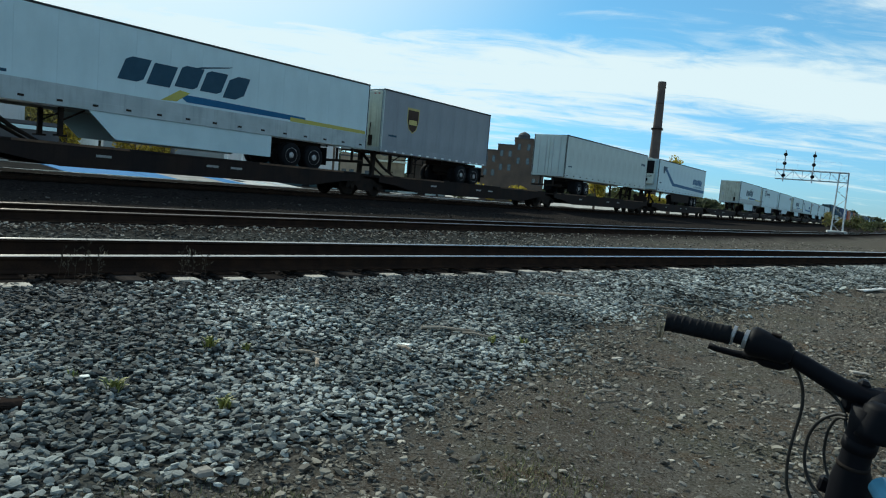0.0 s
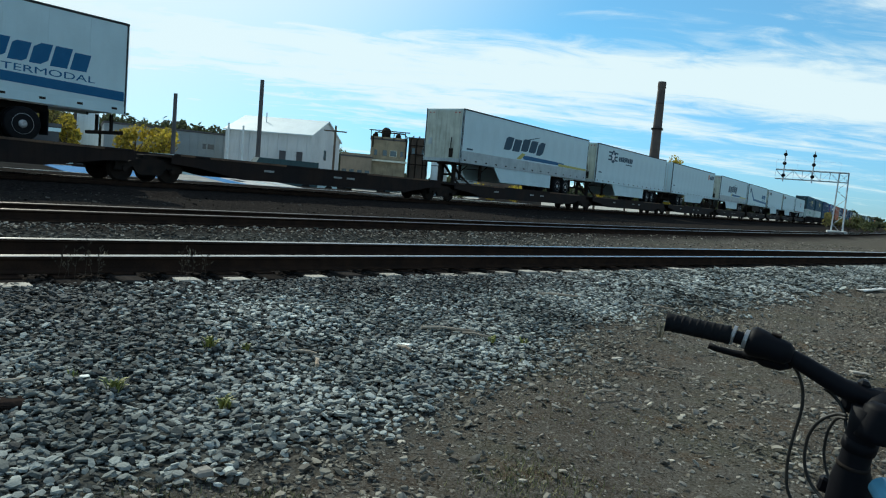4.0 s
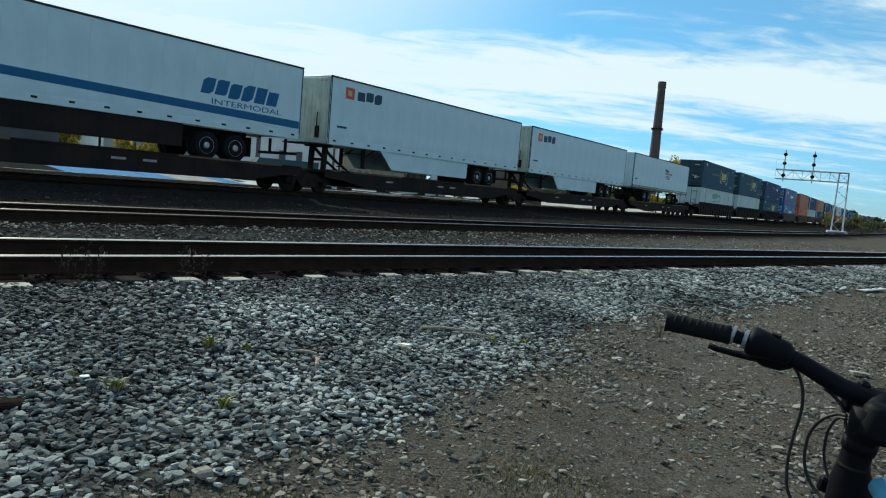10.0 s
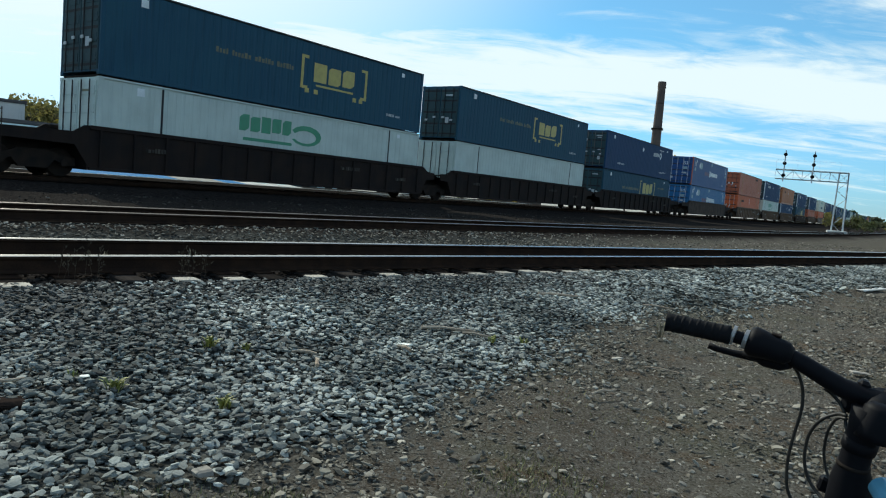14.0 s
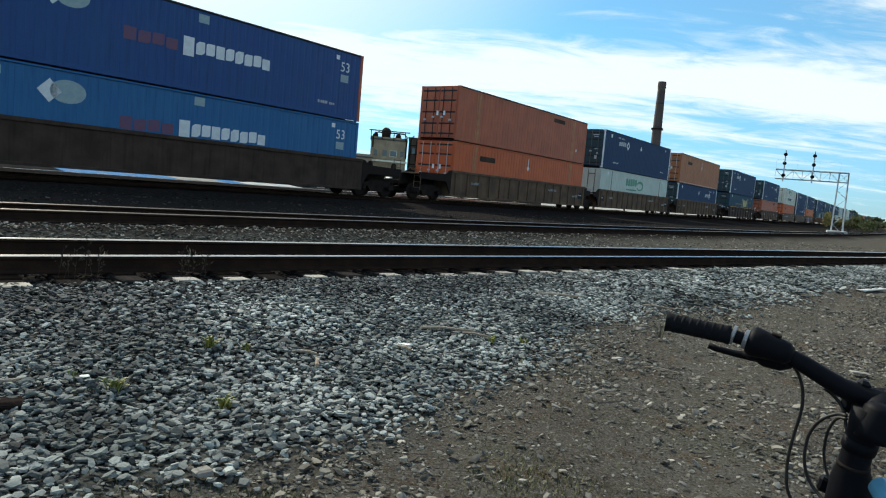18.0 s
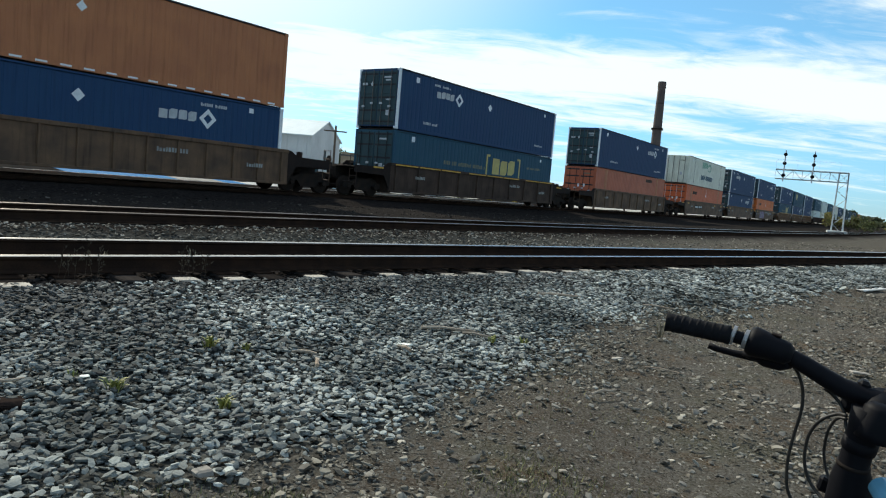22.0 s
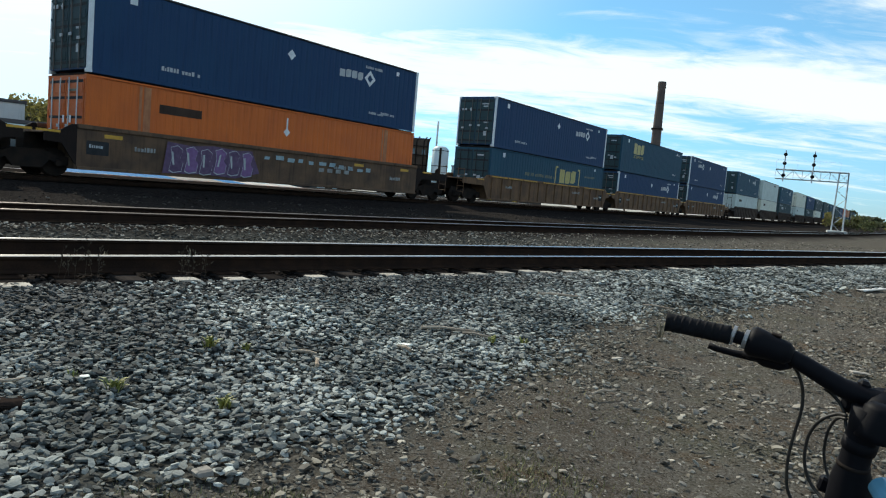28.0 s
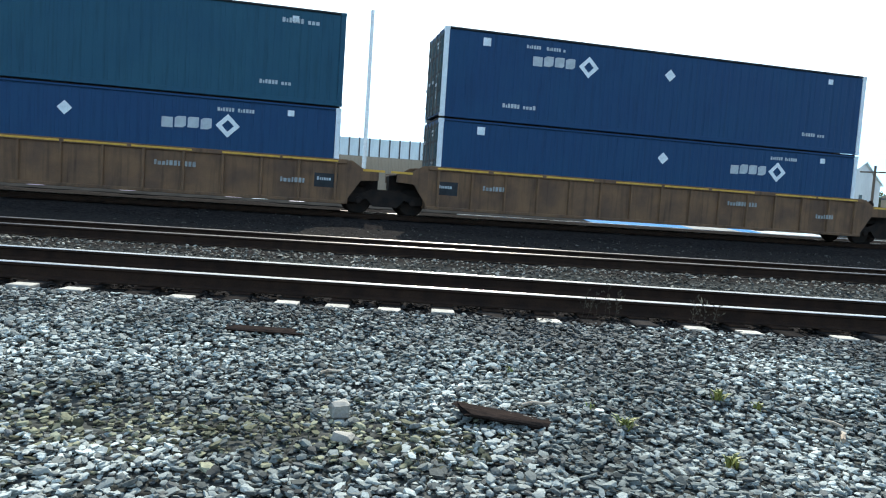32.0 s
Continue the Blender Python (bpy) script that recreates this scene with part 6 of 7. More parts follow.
def ridge_shed():
    """Pale metal shed with its ridge along the yard; one gable end turns this way."""
    root = new("ridge_shed")
    root.matrix_basis = facing(-14.2, 97, turn=-22)
    tagged(root, "pale sheet-metal shed with a low pitched roof", "building")
    w, d, h, top = 12.0, 13.2, 6.9, 9.3
    part("wall", prism([(0, -0.5), (d, -0.5), (d, h), (d / 2, top - 0.15), (0, h)], -w / 2, w / 2, "x"), M_SILO, root)
    for a, b in (((-0.35, h - 0.12), (d / 2, top)), ((d / 2, top), (d + 0.35, h - 0.12))):
        part("roof", prism([a, b, (b[0], b[1] + 0.14), (a[0], a[1] + 0.14)], -w / 2 - 0.25, w / 2 + 0.25, "x"), M_FENCEP, root)
    for i in range(9):
        x = -w / 2 + (i + 0.5) * w / 9
        part("wall_rib", box(x - 0.06, x + 0.06, -0.07, 0.0, 0, h - 0.15), M_SILO, root)
    part("vent_pipe", tube([(-2.0, 4.0, top - 1.2), (-2.0, 4.0, top + 0.5)], 0.08, 8), M_GALV, root)
    for x in (2.2, 4.4):
        part("door", box(x - 0.5, x + 0.5, -0.06, 0.0, 0.0, 4.6), M_DARKROOF, root, "tall dark doorway")
    part("side_window", box(w / 2, w / 2 + 0.05, 5.6, 6.6, 3.9, 5.3), M_WINDOW, root)


ridge_shed()
# works block with roof plant
wk = building("works_block", -4.68, 125, 6.3, 9, 9.0, M_WORKS, "tan concrete works block with roof plant", parapet=0.3)
part("roof_rail", tube([(-3.6, -0.2, 10.6), (3.6, -0.2, 10.6)], 0.09, 6), M_STEEL, wk)
for x in (-3.2, -1.2, 0.8, 2.8):
    part("roof_post", tube([(x, -0.2, 9.0), (x, -0.2, 10.6)], 0.07, 6), M_STEEL, wk)
part("roof_fan", lathe([(0.3, 9.5), (0.8, 9.6), (0.8, 10.8), (0.3, 11.3)], 12, "z", (-0.6, 1.2, 0)), M_STEEL, wk)
part("canopy", box(-3.5, 3.4, -0.7, 0.0, 5.2, 5.5, 0.03), M_CREAM, wk, "pale canopy edge")
for x, w in ((-2.2, 0.5), (-0.6, 0.7), (0.9, 1.1), (2.4, 0.5)):
    f = part("window", box(x - w / 2 - 0.08, x + w / 2 + 0.08, -0.06, 0.02, 6.2, 7.3), M_CREAM if w > 1 else M_WORKS, wk)
    part("pane", box(x - w / 2, x + w / 2, -0.075, -0.06, 6.28, 7.22), M_WINDOW, f)
building("works_wing", -7.2, 124, 5.4, 8, 5.6, M_TANWALL, "low tan wing of the works", [(2.4, 4, 0.8, 1.0)], parapet=0.4)
wt = building("works_tower", -2.25, 128, 3.7, 8, 9.9, M_MILL, "dark brown works tower wrapped in pipes", [(7.2, 2, 0.6, 1.0)], roof=M_DARKROOF)
for x in (-1.5, -0.4, 0.9, 1.6):
    part("pipe", tube([(x, -0.25, 2.0), (x, -0.25, 9.6), (x + 0.5, -0.2, 10.4)], 0.11, 8), M_STEEL, wt, "dark riser pipe")
for z in (8.6, 7.0, 5.2):
    part("pipe_bracket", box(-1.8, 1.8, -0.36, -0.05, z, z + 0.16), M_STEEL, wt)
for x, r in ((-2.4, 0.4), (1.6, 0.5)):
    part("roof_vessel", lathe([(0.1, 9.0), (r, 9.2), (r, 10.0), (0.15, 10.4)], 12, "z", (x, 1.0, 0)), M_STEEL, wk)
part("duct", tube([(-2.8, -0.3, 7.6), (-2.8, -0.3, 9.8), (-2.0, -0.3, 10.3), (2.6, -0.3, 10.3), (3.1, -0.3, 9.8), (3.1, -0.3, 6.0)], 0.13, 8), M_STEEL, wk, "dark roof duct")
tank = new("storage_tank")
tank.matrix_basis = facing(-0.45, 124)
tagged(tank, "upright pale blue storage tank beside the works", "tank")
part("shell", lathe([(1.45, -0.3), (1.45, 8.2), (0.9, 8.7), (0.1, 8.8)], 22, "z"), M_FENCEP, tank, smooth=True)
for z in (2.6, 5.2, 7.9):
    part("hoop", lathe([(1.46, z), (1.52, z + 0.05), (1.46, z + 0.1)], 22, "z"), M_STEEL, tank)
part("ladder", box(-0.2, 0.2, -1.62, -1.5, 0.0, 8.4), M_STEEL, tank)


def mill():
    """Old brick mill that steps up to a stair tower with a dark cap."""
    D, az0 = 118.0, 5.6
    root = new("brick_mill")
    root.matrix_basis = facing(az0, D)
    tagged(root, "old brown brick mill stepping up to a capped tower", "building")
    base = root.matrix_basis.translation.z

    def across(az):
        return D * math.tan(radians(az - az0))

    def top(el):
        return EYE + el * D - base
    for a, b, el, d in ((2.97, 4.2, 0.0604, 9), (4.16, 5.52, 0.0692, 11), (5.48, 7.02, 0.0798, 8), (6.98, 8.04, 0.0517, 10)):
        x0, x1, h = across(a), across(b), top(el)
        part("wall", box(x0, x1, 0, d, -0.5, h, 0.03), M_MILL, root)
        part("roof_edge", box(x0 - 0.08, x1 + 0.08, -0.08, d, h, h + 0.18, 0.02), M_DARKROOF, root)
        n = max(1, round((x1 - x0) / 1.3))
        for i in range(n):
            x = x0 + (i + 0.5) * (x1 - x0) / n
            for z in (h - 1.9, h - 4.2):
                w = part("window", box(x - 0.3, x + 0.3, -0.03, 0.02, z, z + 1.1), M_DARKROOF, root)
                part("pane", box(x - 0.24, x + 0.24, -0.045, -0.03, z + 0.06, z + 1.04), M_WINDOW, w)
    xm, h = across(6.2), top(0.0798)
    part("tower_cap", lathe([(1.05, h + 0.15), (1.0, h + 0.75), (0.75, h + 1.05), (0.3, h + 1.25), (0.1, h + 1.35)], 16, "z", (xm, 2.0, 0)), M_DARKROOF, root, "dark rounded tower cap")
    part("lean_to", prism([(across(7.0), h - 1.0), (across(7.0), h - 3.4), (across(7.7), h - 3.4)], 0.4, 5.0, "y"), M_MILL, root)


mill()
building("far_hall", 1.9, 170, 8.0, 14, 7.0, M_METALWALL, "pale far hall between the works", [(3.6, 4, 1.0, 1.0)])

# silo
silo = new("silo")
silo.matrix_basis = facing(-26.95, 78)
tagged(silo, "tall white concrete silo with a small domed cap", "silo")
part("barrel", lathe([(1.0, -0.3), (1.0, 6.75), (0.95, 6.85)], 24, "z"), M_FENCEP, silo, smooth=True)
part("cap", lathe([(0.9, 6.84), (0.6, 7.12), (0.15, 7.25)], 20, "z"), M_STEEL, silo)
# narrow dark upright along the left of the barrel
part("side_upright", box(-1.22, -0.96, -0.2, 0.2, -0.3, 6.95, 0.02), M_DARKROOF, silo, "narrow dark upright on the left side")
part("head_house", box(-1.25, -0.5, -0.3, 0.3, 6.9, 7.15, 0.02), M_GREYWALL, silo)
# left buildings
building("pale_house", -32.6, 66, 4.0, 8, 5.2, M_SILO, "pale house end with flat roof", [(2.6, 2, 0.8, 1.1)])
ds = building("depot", -31.6, 56, 5.6, 8, 3.3, M_DARKROOF, "dark depot with white doors", [(0.9, 3, 0.9, 1.3)])
part("white_door", box(0.9, 2.0, -0.09, -0.06, 0.2, 2.0), M_WHITE, ds)
part("fascia", box(-2.9, 2.9, -0.2, -0.12, 3.0, 3.25), M_WHITE, ds, "white roof edge")
building("brown_house", -51.2, 62, 2.9, 6, 5.6, M_TANWALL, "small brown brick house", [(3.2, 1, 0.8, 1.0)])


def panel_fence(az0, az1, dist, h0, h1):
    """Pale sheet panels between dark posts, on top of a bank."""
    root = new("panel_fence")
    tagged(root, "high pale blue panel fence between dark posts", "fence")
    n = 14
    P = [Vector(bearing(az0 + (az1 - az0) * i / n, dist)) for i in range(n + 1)]
    for a, c in zip(P, P[1:]):
        mid, d = (a + c) / 2, (c - a)
        ang = math.degrees(math.atan2(d.y, d.x))
        L = d.length
        p = part("panel", box(-L / 2 + 0.05, L / 2 - 0.05, -0.03, 0.03, h0, h1, 0.01), M_FENCEP, root)
        p.matrix_basis = pose(mid.x, mid.y, 0, 0, 0, ang)
        q = part("post", box(-L / 2 - 0.06, -L / 2 + 0.06, -0.06, 0.06, -0.2, h1 + 0.05, 0.01), M_DARKROOF, root)
        q.matrix_basis = pose(mid.x, mid.y, 0, 0, 0, ang)
        b = part("plinth", box(-L / 2, L / 2, -0.1, 0.1, -0.4, h0, 0.02), M_TANWALL, root)
        b.matrix_basis = pose(mid.x, mid.y, 0, 0, 0, ang)


panel_fence(-49.9, -38.5, 60, 4.5, 6.0)
pole(-47.0, 56, 0.255, 0.14, "tall slender steel lamp mast", M_GALV)
pole(-17.2, 55, 0.064, 0.07, "thin yard lamp pole", M_GALV)
pole(-16.1, 55, 0.062, 0.07, "thin yard lamp pole", M_GALV)
pole(-9.0, 70, 0.075, 0.10, "wooden utility pole with a crossarm", M_BARK, arms=1)

tree(-23.8, 66, 4.6, 3.6, M_LEAFY, "small yellow autumn tree in the yard", 1, 1300, 0.17)
tree(-22.0, 64, 4.7, 4.0, M_LEAFY, "small yellow autumn tree in the yard", 2, 1300, 0.17)
tree(-29.6, 74, 7.0, 3.6, M_LEAFO, "green and yellow tree beside the silo", 3, 620, 0.2)
tree(-28.3, 72, 5.4, 2.8, M_LEAFY, "green and yellow tree beside the silo", 4, 560, 0.2)
tree(-31.1, 76, 7.6, 3.8, M_LEAFO, "green and yellow tree beside the silo", 5, 620, 0.2)
tree(12.2, 95, 4.9, 3.2, M_LEAFY, "yellow autumn tree beside the line", 6, 1200, 0.2)
tree(17.9, 110, 8.6, 4.2, M_LEAFY, "tall yellow autumn tree beside the brick chimney", 12, 1500, 0.22)
tree(19.2, 108, 6.4, 3.8, M_LEAFO, "green and yellow tree beside the brick chimney", 13, 1300, 0.22)
tree(17.0, 104, 3.0, 3.8, M_LEAFY, "yellow scrub at the foot of the chimney", 14, 900, 0.2, "bush")
tree(14.6, 120, 4.6, 5.5, M_LEAFG, "dull green tree beside the line", 7, 1200, 0.25)
tree(6.2, 100, 3.2, 3.6, M_LEAFY, "yellow-green scrub beside the hall", 8, 900, 0.2, "bush")
tree(1.6, 92, 2.7, 3.4, M_LEAFG, "yellow-green scrub beside the hall", 9, 900, 0.18, "bush")
tree(3.6, 96, 2.9, 4.4, M_LEAFY, "yellow-green scrub beside the hall", 10, 900, 0.18, "bush")
tree(-52.6, 70, 4.6, 4.0, M_LEAFG, "dull green tree by the brown house", 11, 900, 0.2)
for i, (az, d, h, w) in enumerate(((29.3, 96, 2.7, 2.6), (30.3, 99, 2.5, 3.0), (31.2, 104, 2.1, 3.2), (33.2, 170, 2.4, 7))):
    tree(az, d, h, w, M_LEAFG if i % 3 else M_LEAFO, "thin grey-green bush beside the signal gantry", 20 + i, 520, 0.16, "bush")
tree_line(-34, -17.6, 260, 0.060, 0.065, 3, "dark wooded hill behind the yard", 9)
tree_line(-17.6, -8, 260, 0.046, 0.052, 4, "dark wooded hill behind the yard")
tree_line(-75, -34, 260, 0.040, 0.055, 5, "dark wooded hill behind the yard")
tree_line(27.5, 31.4, 760, 0.010, 0.017, 9, "dark far woods behind the bend of the line", 8)
tree_line(31.4, 40, 760, 0.001, 0.006, 10, "low far woods at the end of the line", 8)
tree_line(-8, 30, 420, 0.012, 0.022, 7, "far woods on the skyline")


# parked vehicles in the yard
def parked_van(az, dist, paint, L, H, label, turn=0.0, name="parked_van"):
    root = new(name)
    root.matrix_basis = facing(az, dist, turn=turn)
    tagged(root, label, "van" if H > 1.7 else "car", group="vehicles parked in the yard")
    hl = L / 2
    if H > 1.7:
        body = [(-hl, 0.35), (hl, 0.35), (hl, 0.95), (hl - 0.35, 1.1), (hl - 0.95, H), (-hl, H)]
        glass = [(hl - 0.48, 1.12), (hl - 1.6, 1.12), (hl - 1.6, H - 0.15), (hl - 0.98, H - 0.15)]
    else:
        body = [(-hl, 0.35), (hl, 0.35), (hl, 0.75), (hl - 0.9, 0.88), (hl - 1.5, H), (-hl + 1.2, H), (-hl + 0.4, 0.9), (-hl, 0.85)]
        glass = [(hl - 1.05, 0.9), (-hl + 0.65, 0.92), (-hl + 1.25, H - 0.1), (hl - 1.55, H - 0.1)]
    part("body", prism(body, -0.9, 0.9, "y"), paint, root)
    part("side_window", prism(glass, -0.912, -0.904, "y"), M_WINDOW, root)
    for x in (-hl + 0.85, hl - 0.85):
        for y in (-0.82, 0.82):
            t = part("wheel", lathe([(0.1, -0.1), (0.3, -0.1), (0.32, -0.06), (0.32, 0.06), (0.3, 0.1), (0.1, 0.1)], 16, "y", (x, y, 0.32)), M_RUBBER, root)
            part("hub_cap", lathe([(0.05, -0.112), (0.18, -0.105), (0.18, -0.1)], 12, "y", (x, y, 0.32)), M_STEEL, t)
    for x, m in ((hl - 0.02, M_MARK), (-hl, M_TAPE)):
        part("lamp", box(x - 0.03, x + 0.05, -0.85, -0.6, 0.62, 0.78), m, root)


rngv = random.Random(11)
for i, az in enumerate((-30.4, -28.2, -25.6, -24.0, -22.6, -20.0, -18.6, -16.4, -14.7, -13.2, -10.6, -6.4, -3.4)):
    big = i % 4 == 1
    parked_van(az, 50 + rngv.uniform(-2, 6), rngv.choice([M_WHITE, M_WHITE, M_SLATE, M_GREYW, M_DARKCAR]), 5.2 if big else 4.5, 2.15 if big else 1.45,
               "white or dark van parked in the yard" if big else "car parked in the gravel yard", rngv.choice([0, 180]) + rngv.uniform(-15, 15), "parked_van" if big else "parked_car")


# ---------- loose stones, weeds and litter ----------


def stones(name, x, y, size, material, label, flat=0.5, sink=0.25, seed=0, faces20=True, tilt=0.33):
    """Many angular stones in one mesh."""
    g = np.random.default_rng(seed)
    if faces20:
        bm = bmesh.new()
        bmesh.ops.create_icosphere(bm, subdivisions=1, radius=1.0)
        base = np.array([v.co[:] for v in bm.verts])
        tri = np.array([[v.index for v in f.verts] for f in bm.faces])
        bm.free()
    else:
        base = np.array([(1, 0, 0), (-1, 0, 0), (0, 1, 0), (0, -1, 0), (0, 0, 1), (0, 0, -1)], float)
        tri = np.array([(0, 2, 4), (2, 1, 4), (1, 3, 4), (3, 0, 4), (2, 0, 5), (1, 2, 5), (3, 1, 5), (0, 3, 5)])
    n, k = len(x), len(base)
    v = base[None] * (1 + g.uniform(-0.28, 0.24, (n, k, 1)))
    v = v + g.uniform(-0.10, 0.10, (n, k, 3))
    v[..., 2] = np.clip(v[..., 2], -0.7, 0.62)
    sc = np.stack([size * g.uniform(0.85, 1.35, n), size * g.uniform(0.6, 1.0, n), size * flat * g.uniform(0.6, 1.25, n)], 1)
    v = v * sc[:, None]
    a, b, c = g.uniform(0, 2 * np.pi, n), g.normal(0, tilt, n), g.normal(0, tilt, n)
    ca, sa, cb, sb, cc, sc2 = np.cos(a), np.sin(a), np.cos(b), np.sin(b), np.cos(c), np.sin(c)
    X, Y, Z = v[..., 0], v[..., 1], v[..., 2]
    Y, Z = Y * cb[:, None] - Z * sb[:, None], Y * sb[:, None] + Z * cb[:, None]
    X, Z = X * cc[:, None] + Z * sc2[:, None], -X * sc2[:, None] + Z * cc[:, None]
    X, Y = X * ca[:, None] - Y * sa[:, None], X * sa[:, None] + Y * ca[:, None]
    z0 = height(x, y) + size * flat * (1 - 2 * sink) + g.uniform(0, 0.028, n) * (size > 0.018)
    co = np.stack([X + x[:, None], Y + y[:, None], Z + z0[:, None]], -1).reshape(-1, 3)
    f = (tri[None] + (np.arange(n) * k)[:, None, None]).reshape(-1, 3)
    ob = sheet(name, co, f, material)
    return tagged(ob, label, "gravel", kind="stuff")


def scatter(n, q0, q1, d0, d1, seed):
    g = np.random.default_rng(seed)
    q, d = g.uniform(q0, q1, n), g.uniform(d0, d1, n)
    lat = NEAR.lat(q) + d
    return q * NEAR.d[0] + lat * NEAR.n[0], q * NEAR.d[1] + lat * NEAR.n[1], g


def lay_stones():
    # ballast shoulder near the camera: blocky stones, grimy beside the ties, thinned out over an earthy streak
    x, y, g = scatter(140000, -9, 9, -7.6, -1.2, 1)
    e, d, q = dirt_edge(x, y), NEAR.aside(x, y), x * NEAR.d[0] + y * NEAR.d[1]
    streak = np.exp(-((d + 4.40) / 0.34) ** 2) * ss(0.8, -0.4, q)
    mossy = np.maximum(streak, 0.6 * ss(-1.0, -3.0, q) * ss(-3.9, -4.4, d))
    keep = (e < g.normal(-0.20, 0.17, len(x))) & (np.hypot(x, y) > 1.2) & (g.uniform(0, 1, len(x)) > 0.55 * streak)
    x, y, d, streak, mossy = x[keep], y[keep], d[keep], streak[keep], mossy[keep]
    size = np.clip(g.lognormal(math.log(0.0195), 0.30, len(x)), 0.011, 0.040)
    grime = 0.08 + 0.62 * ss(-2.9, -1.5, d) + 0.55 * np.exp(-((x + 2.8) ** 2 / 1.6 + (y - 5.3) ** 2 / 0.5)) + 0.3 * np.exp(-((x + 0.6) ** 2 / 1.2 + (y - 7.4) ** 2 / 0.6))
    u = g.uniform(0, 1, len(x))
    dirty = u < grime
    brown = (u > 1 - 0.7 * mossy) & ~dirty
    for m, sel, label, sd in ((M_STONE, ~dirty & ~brown, "loose grey crushed ballast stones", 1), (M_GRIME, dirty, "grimy dark ballast stones beside the ties", 11), (M_OLIVESTONE, brown, "earthy olive stones in the ballast", 12)):
        stones("ballast", x[sel], y[sel], size[sel], m, label, 0.50, 0.20, sd, True, 0.24)
    # the same further along
    x, y, g = scatter(26000, 9, 30, -5.2, -1.2, 2)
    e = dirt_edge(x, y)
    keep = e < g.normal(0, 0.3, len(x))
    stones("ballast", x[keep], y[keep], np.clip(g.lognormal(math.log(0.036), 0.3, keep.sum()), 0.02, 0.08), M_STONE, "loose grey crushed ballast stones", 0.62, 0.2, 2, False, 0.24)
    x, y, g = scatter(8000, -20, -9, -6.9, -1.2, 3)
    stones("ballast", x, y, np.clip(g.lognormal(math.log(0.037), 0.3, len(x)), 0.02, 0.08), M_STONE, "loose grey crushed ballast stones", 0.55, 0.2, 3, False)
    # dark stones in the near track and the strip behind it
    x, y, g = scatter(17000, -12, 24, -1.3, 1.45, 4)
    stones("track_ballast", x, y, g.uniform(0.018, 0.042, len(x)), M_DARKSTONE, "dark oily stones between the ties", 0.5, 0.45, 4, False)
    x, y, g = scatter(30000, -12, 40, 1.3, 6.5, 5)
    q = x * NEAR.d[0] + y * NEAR.d[1]
    keep = (MID.aside(x, y) < -1.15) & (g.uniform(0, 1, len(x)) > 0.9 * ss(9, 20, q))
    stones("ballast", x[keep], y[keep], g.uniform(0.02, 0.042, keep.sum()), M_BEDSTONE, "loose brown-grey stones between two tracks", 0.55, 0.2, 5, False)
    # pebbles on the dirt
    x, y, g = scatter(105000, -9, 17, -13.5, -2.6, 6)
    e = dirt_edge(x, y)
    far = np.hypot(x - 2.5, y - 5.0)
    keep = (e > -0.2) & (g.uniform(0, 1, len(x)) < np.clip(1.5 - far / 7.5, 0.0, 1.0)) & (np.hypot(x, y) > 1.0)
    x, y = x[keep], y[keep]
    stones("pebbles", x, y, np.clip(g.lognormal(math.log(0.0080), 0.55, len(x)), 0.004, 0.032), M_PEBBLE, "small pale pebbles strewn on brown dirt", 0.48, 0.3, 6)


    # pale flecks in the dark strip beyond the second track
    g = np.random.default_rng(8)
    q, off = g.uniform(-6, 40, 2600), g.choice([4.2, 5.6, 8.6], 2600) + g.normal(0, 0.6, 2600)
    x, y = q * MID.d[0] + (MID.lat(q) + off) * MID.n[0], q * MID.d[1] + (MID.lat(q) + off) * MID.n[1]
    stones("ballast_flecks", x, y, np.clip(g.lognormal(math.log(0.022), 0.5, 2600), 0.01, 0.06), M_FLECK, "scattered dusty stones in dark cinders", 0.55, 0.25, 8, False)
    # clusters of grey gravel washed over the dirt
    x, y, g = scatter(70000, -2, 16, -8.0, -2.6, 7)
    e = dirt_edge(x, y)
    clump = np.sin(2.1 * x + 0.7 * y + 0.4) + np.sin(1.3 * y - 1.9 * x + 2.0) + 0.8 * np.sin(4.4 * x + 3.1 * y)
    keep = (e > -0.3) & (clump + g.normal(0, 0.9, len(x)) > 0.7) & (np.hypot(x, y) > 1.0)
    stones("gravel", x[keep], y[keep], np.clip(g.lognormal(math.log(0.0125), 0.4, keep.sum()), 0.006, 0.03), M_GRAVEL, "grey gravel washed over the brown dirt", 0.5, 0.25, 7)


lay_stones()
M_DRYWOOD = mat("dry_grey_wood", (0.40, 0.34, 0.27), (0.24, 0.18, 0.13), 9, 0.9, bump=0.4)
M_WEED = mat("weed_leaves", (0.14, 0.17, 0.03), (0.20, 0.18, 0.04), 9, 0.7, island=0.4)
M_STRAW = mat("dry_straw", (0.17, 0.14, 0.085), (0.12, 0.10, 0.06), 9, 0.85, island=0.4)


def on_ground(x, y, up=0.0):
    return float(height(np.array([x]), np.array([y]))[0]) + up


def stick(x, y, ang, L, r, label):
    z = on_ground(x, y, 0.045)
    c, s = math.cos(radians(ang)), math.sin(radians(ang))
    pts = [(-L / 2, 0, 0), (-L * 0.15, 0.02 * L, 0.012), (L * 0.2, -0.03 * L, 0.006), (L / 2, 0.01, 0.0)]
    ob = part("stick", tube([(a * c - b * s, a * s + b * c, h) for a, b, h in pts], [r, r * 0.9, r * 0.8, r * 0.5], 7), M_DRYWOOD)
    ob.matrix_basis = pose(x, y, z)
    tagged(ob, label, "stick", group="dead wood on the ballast")


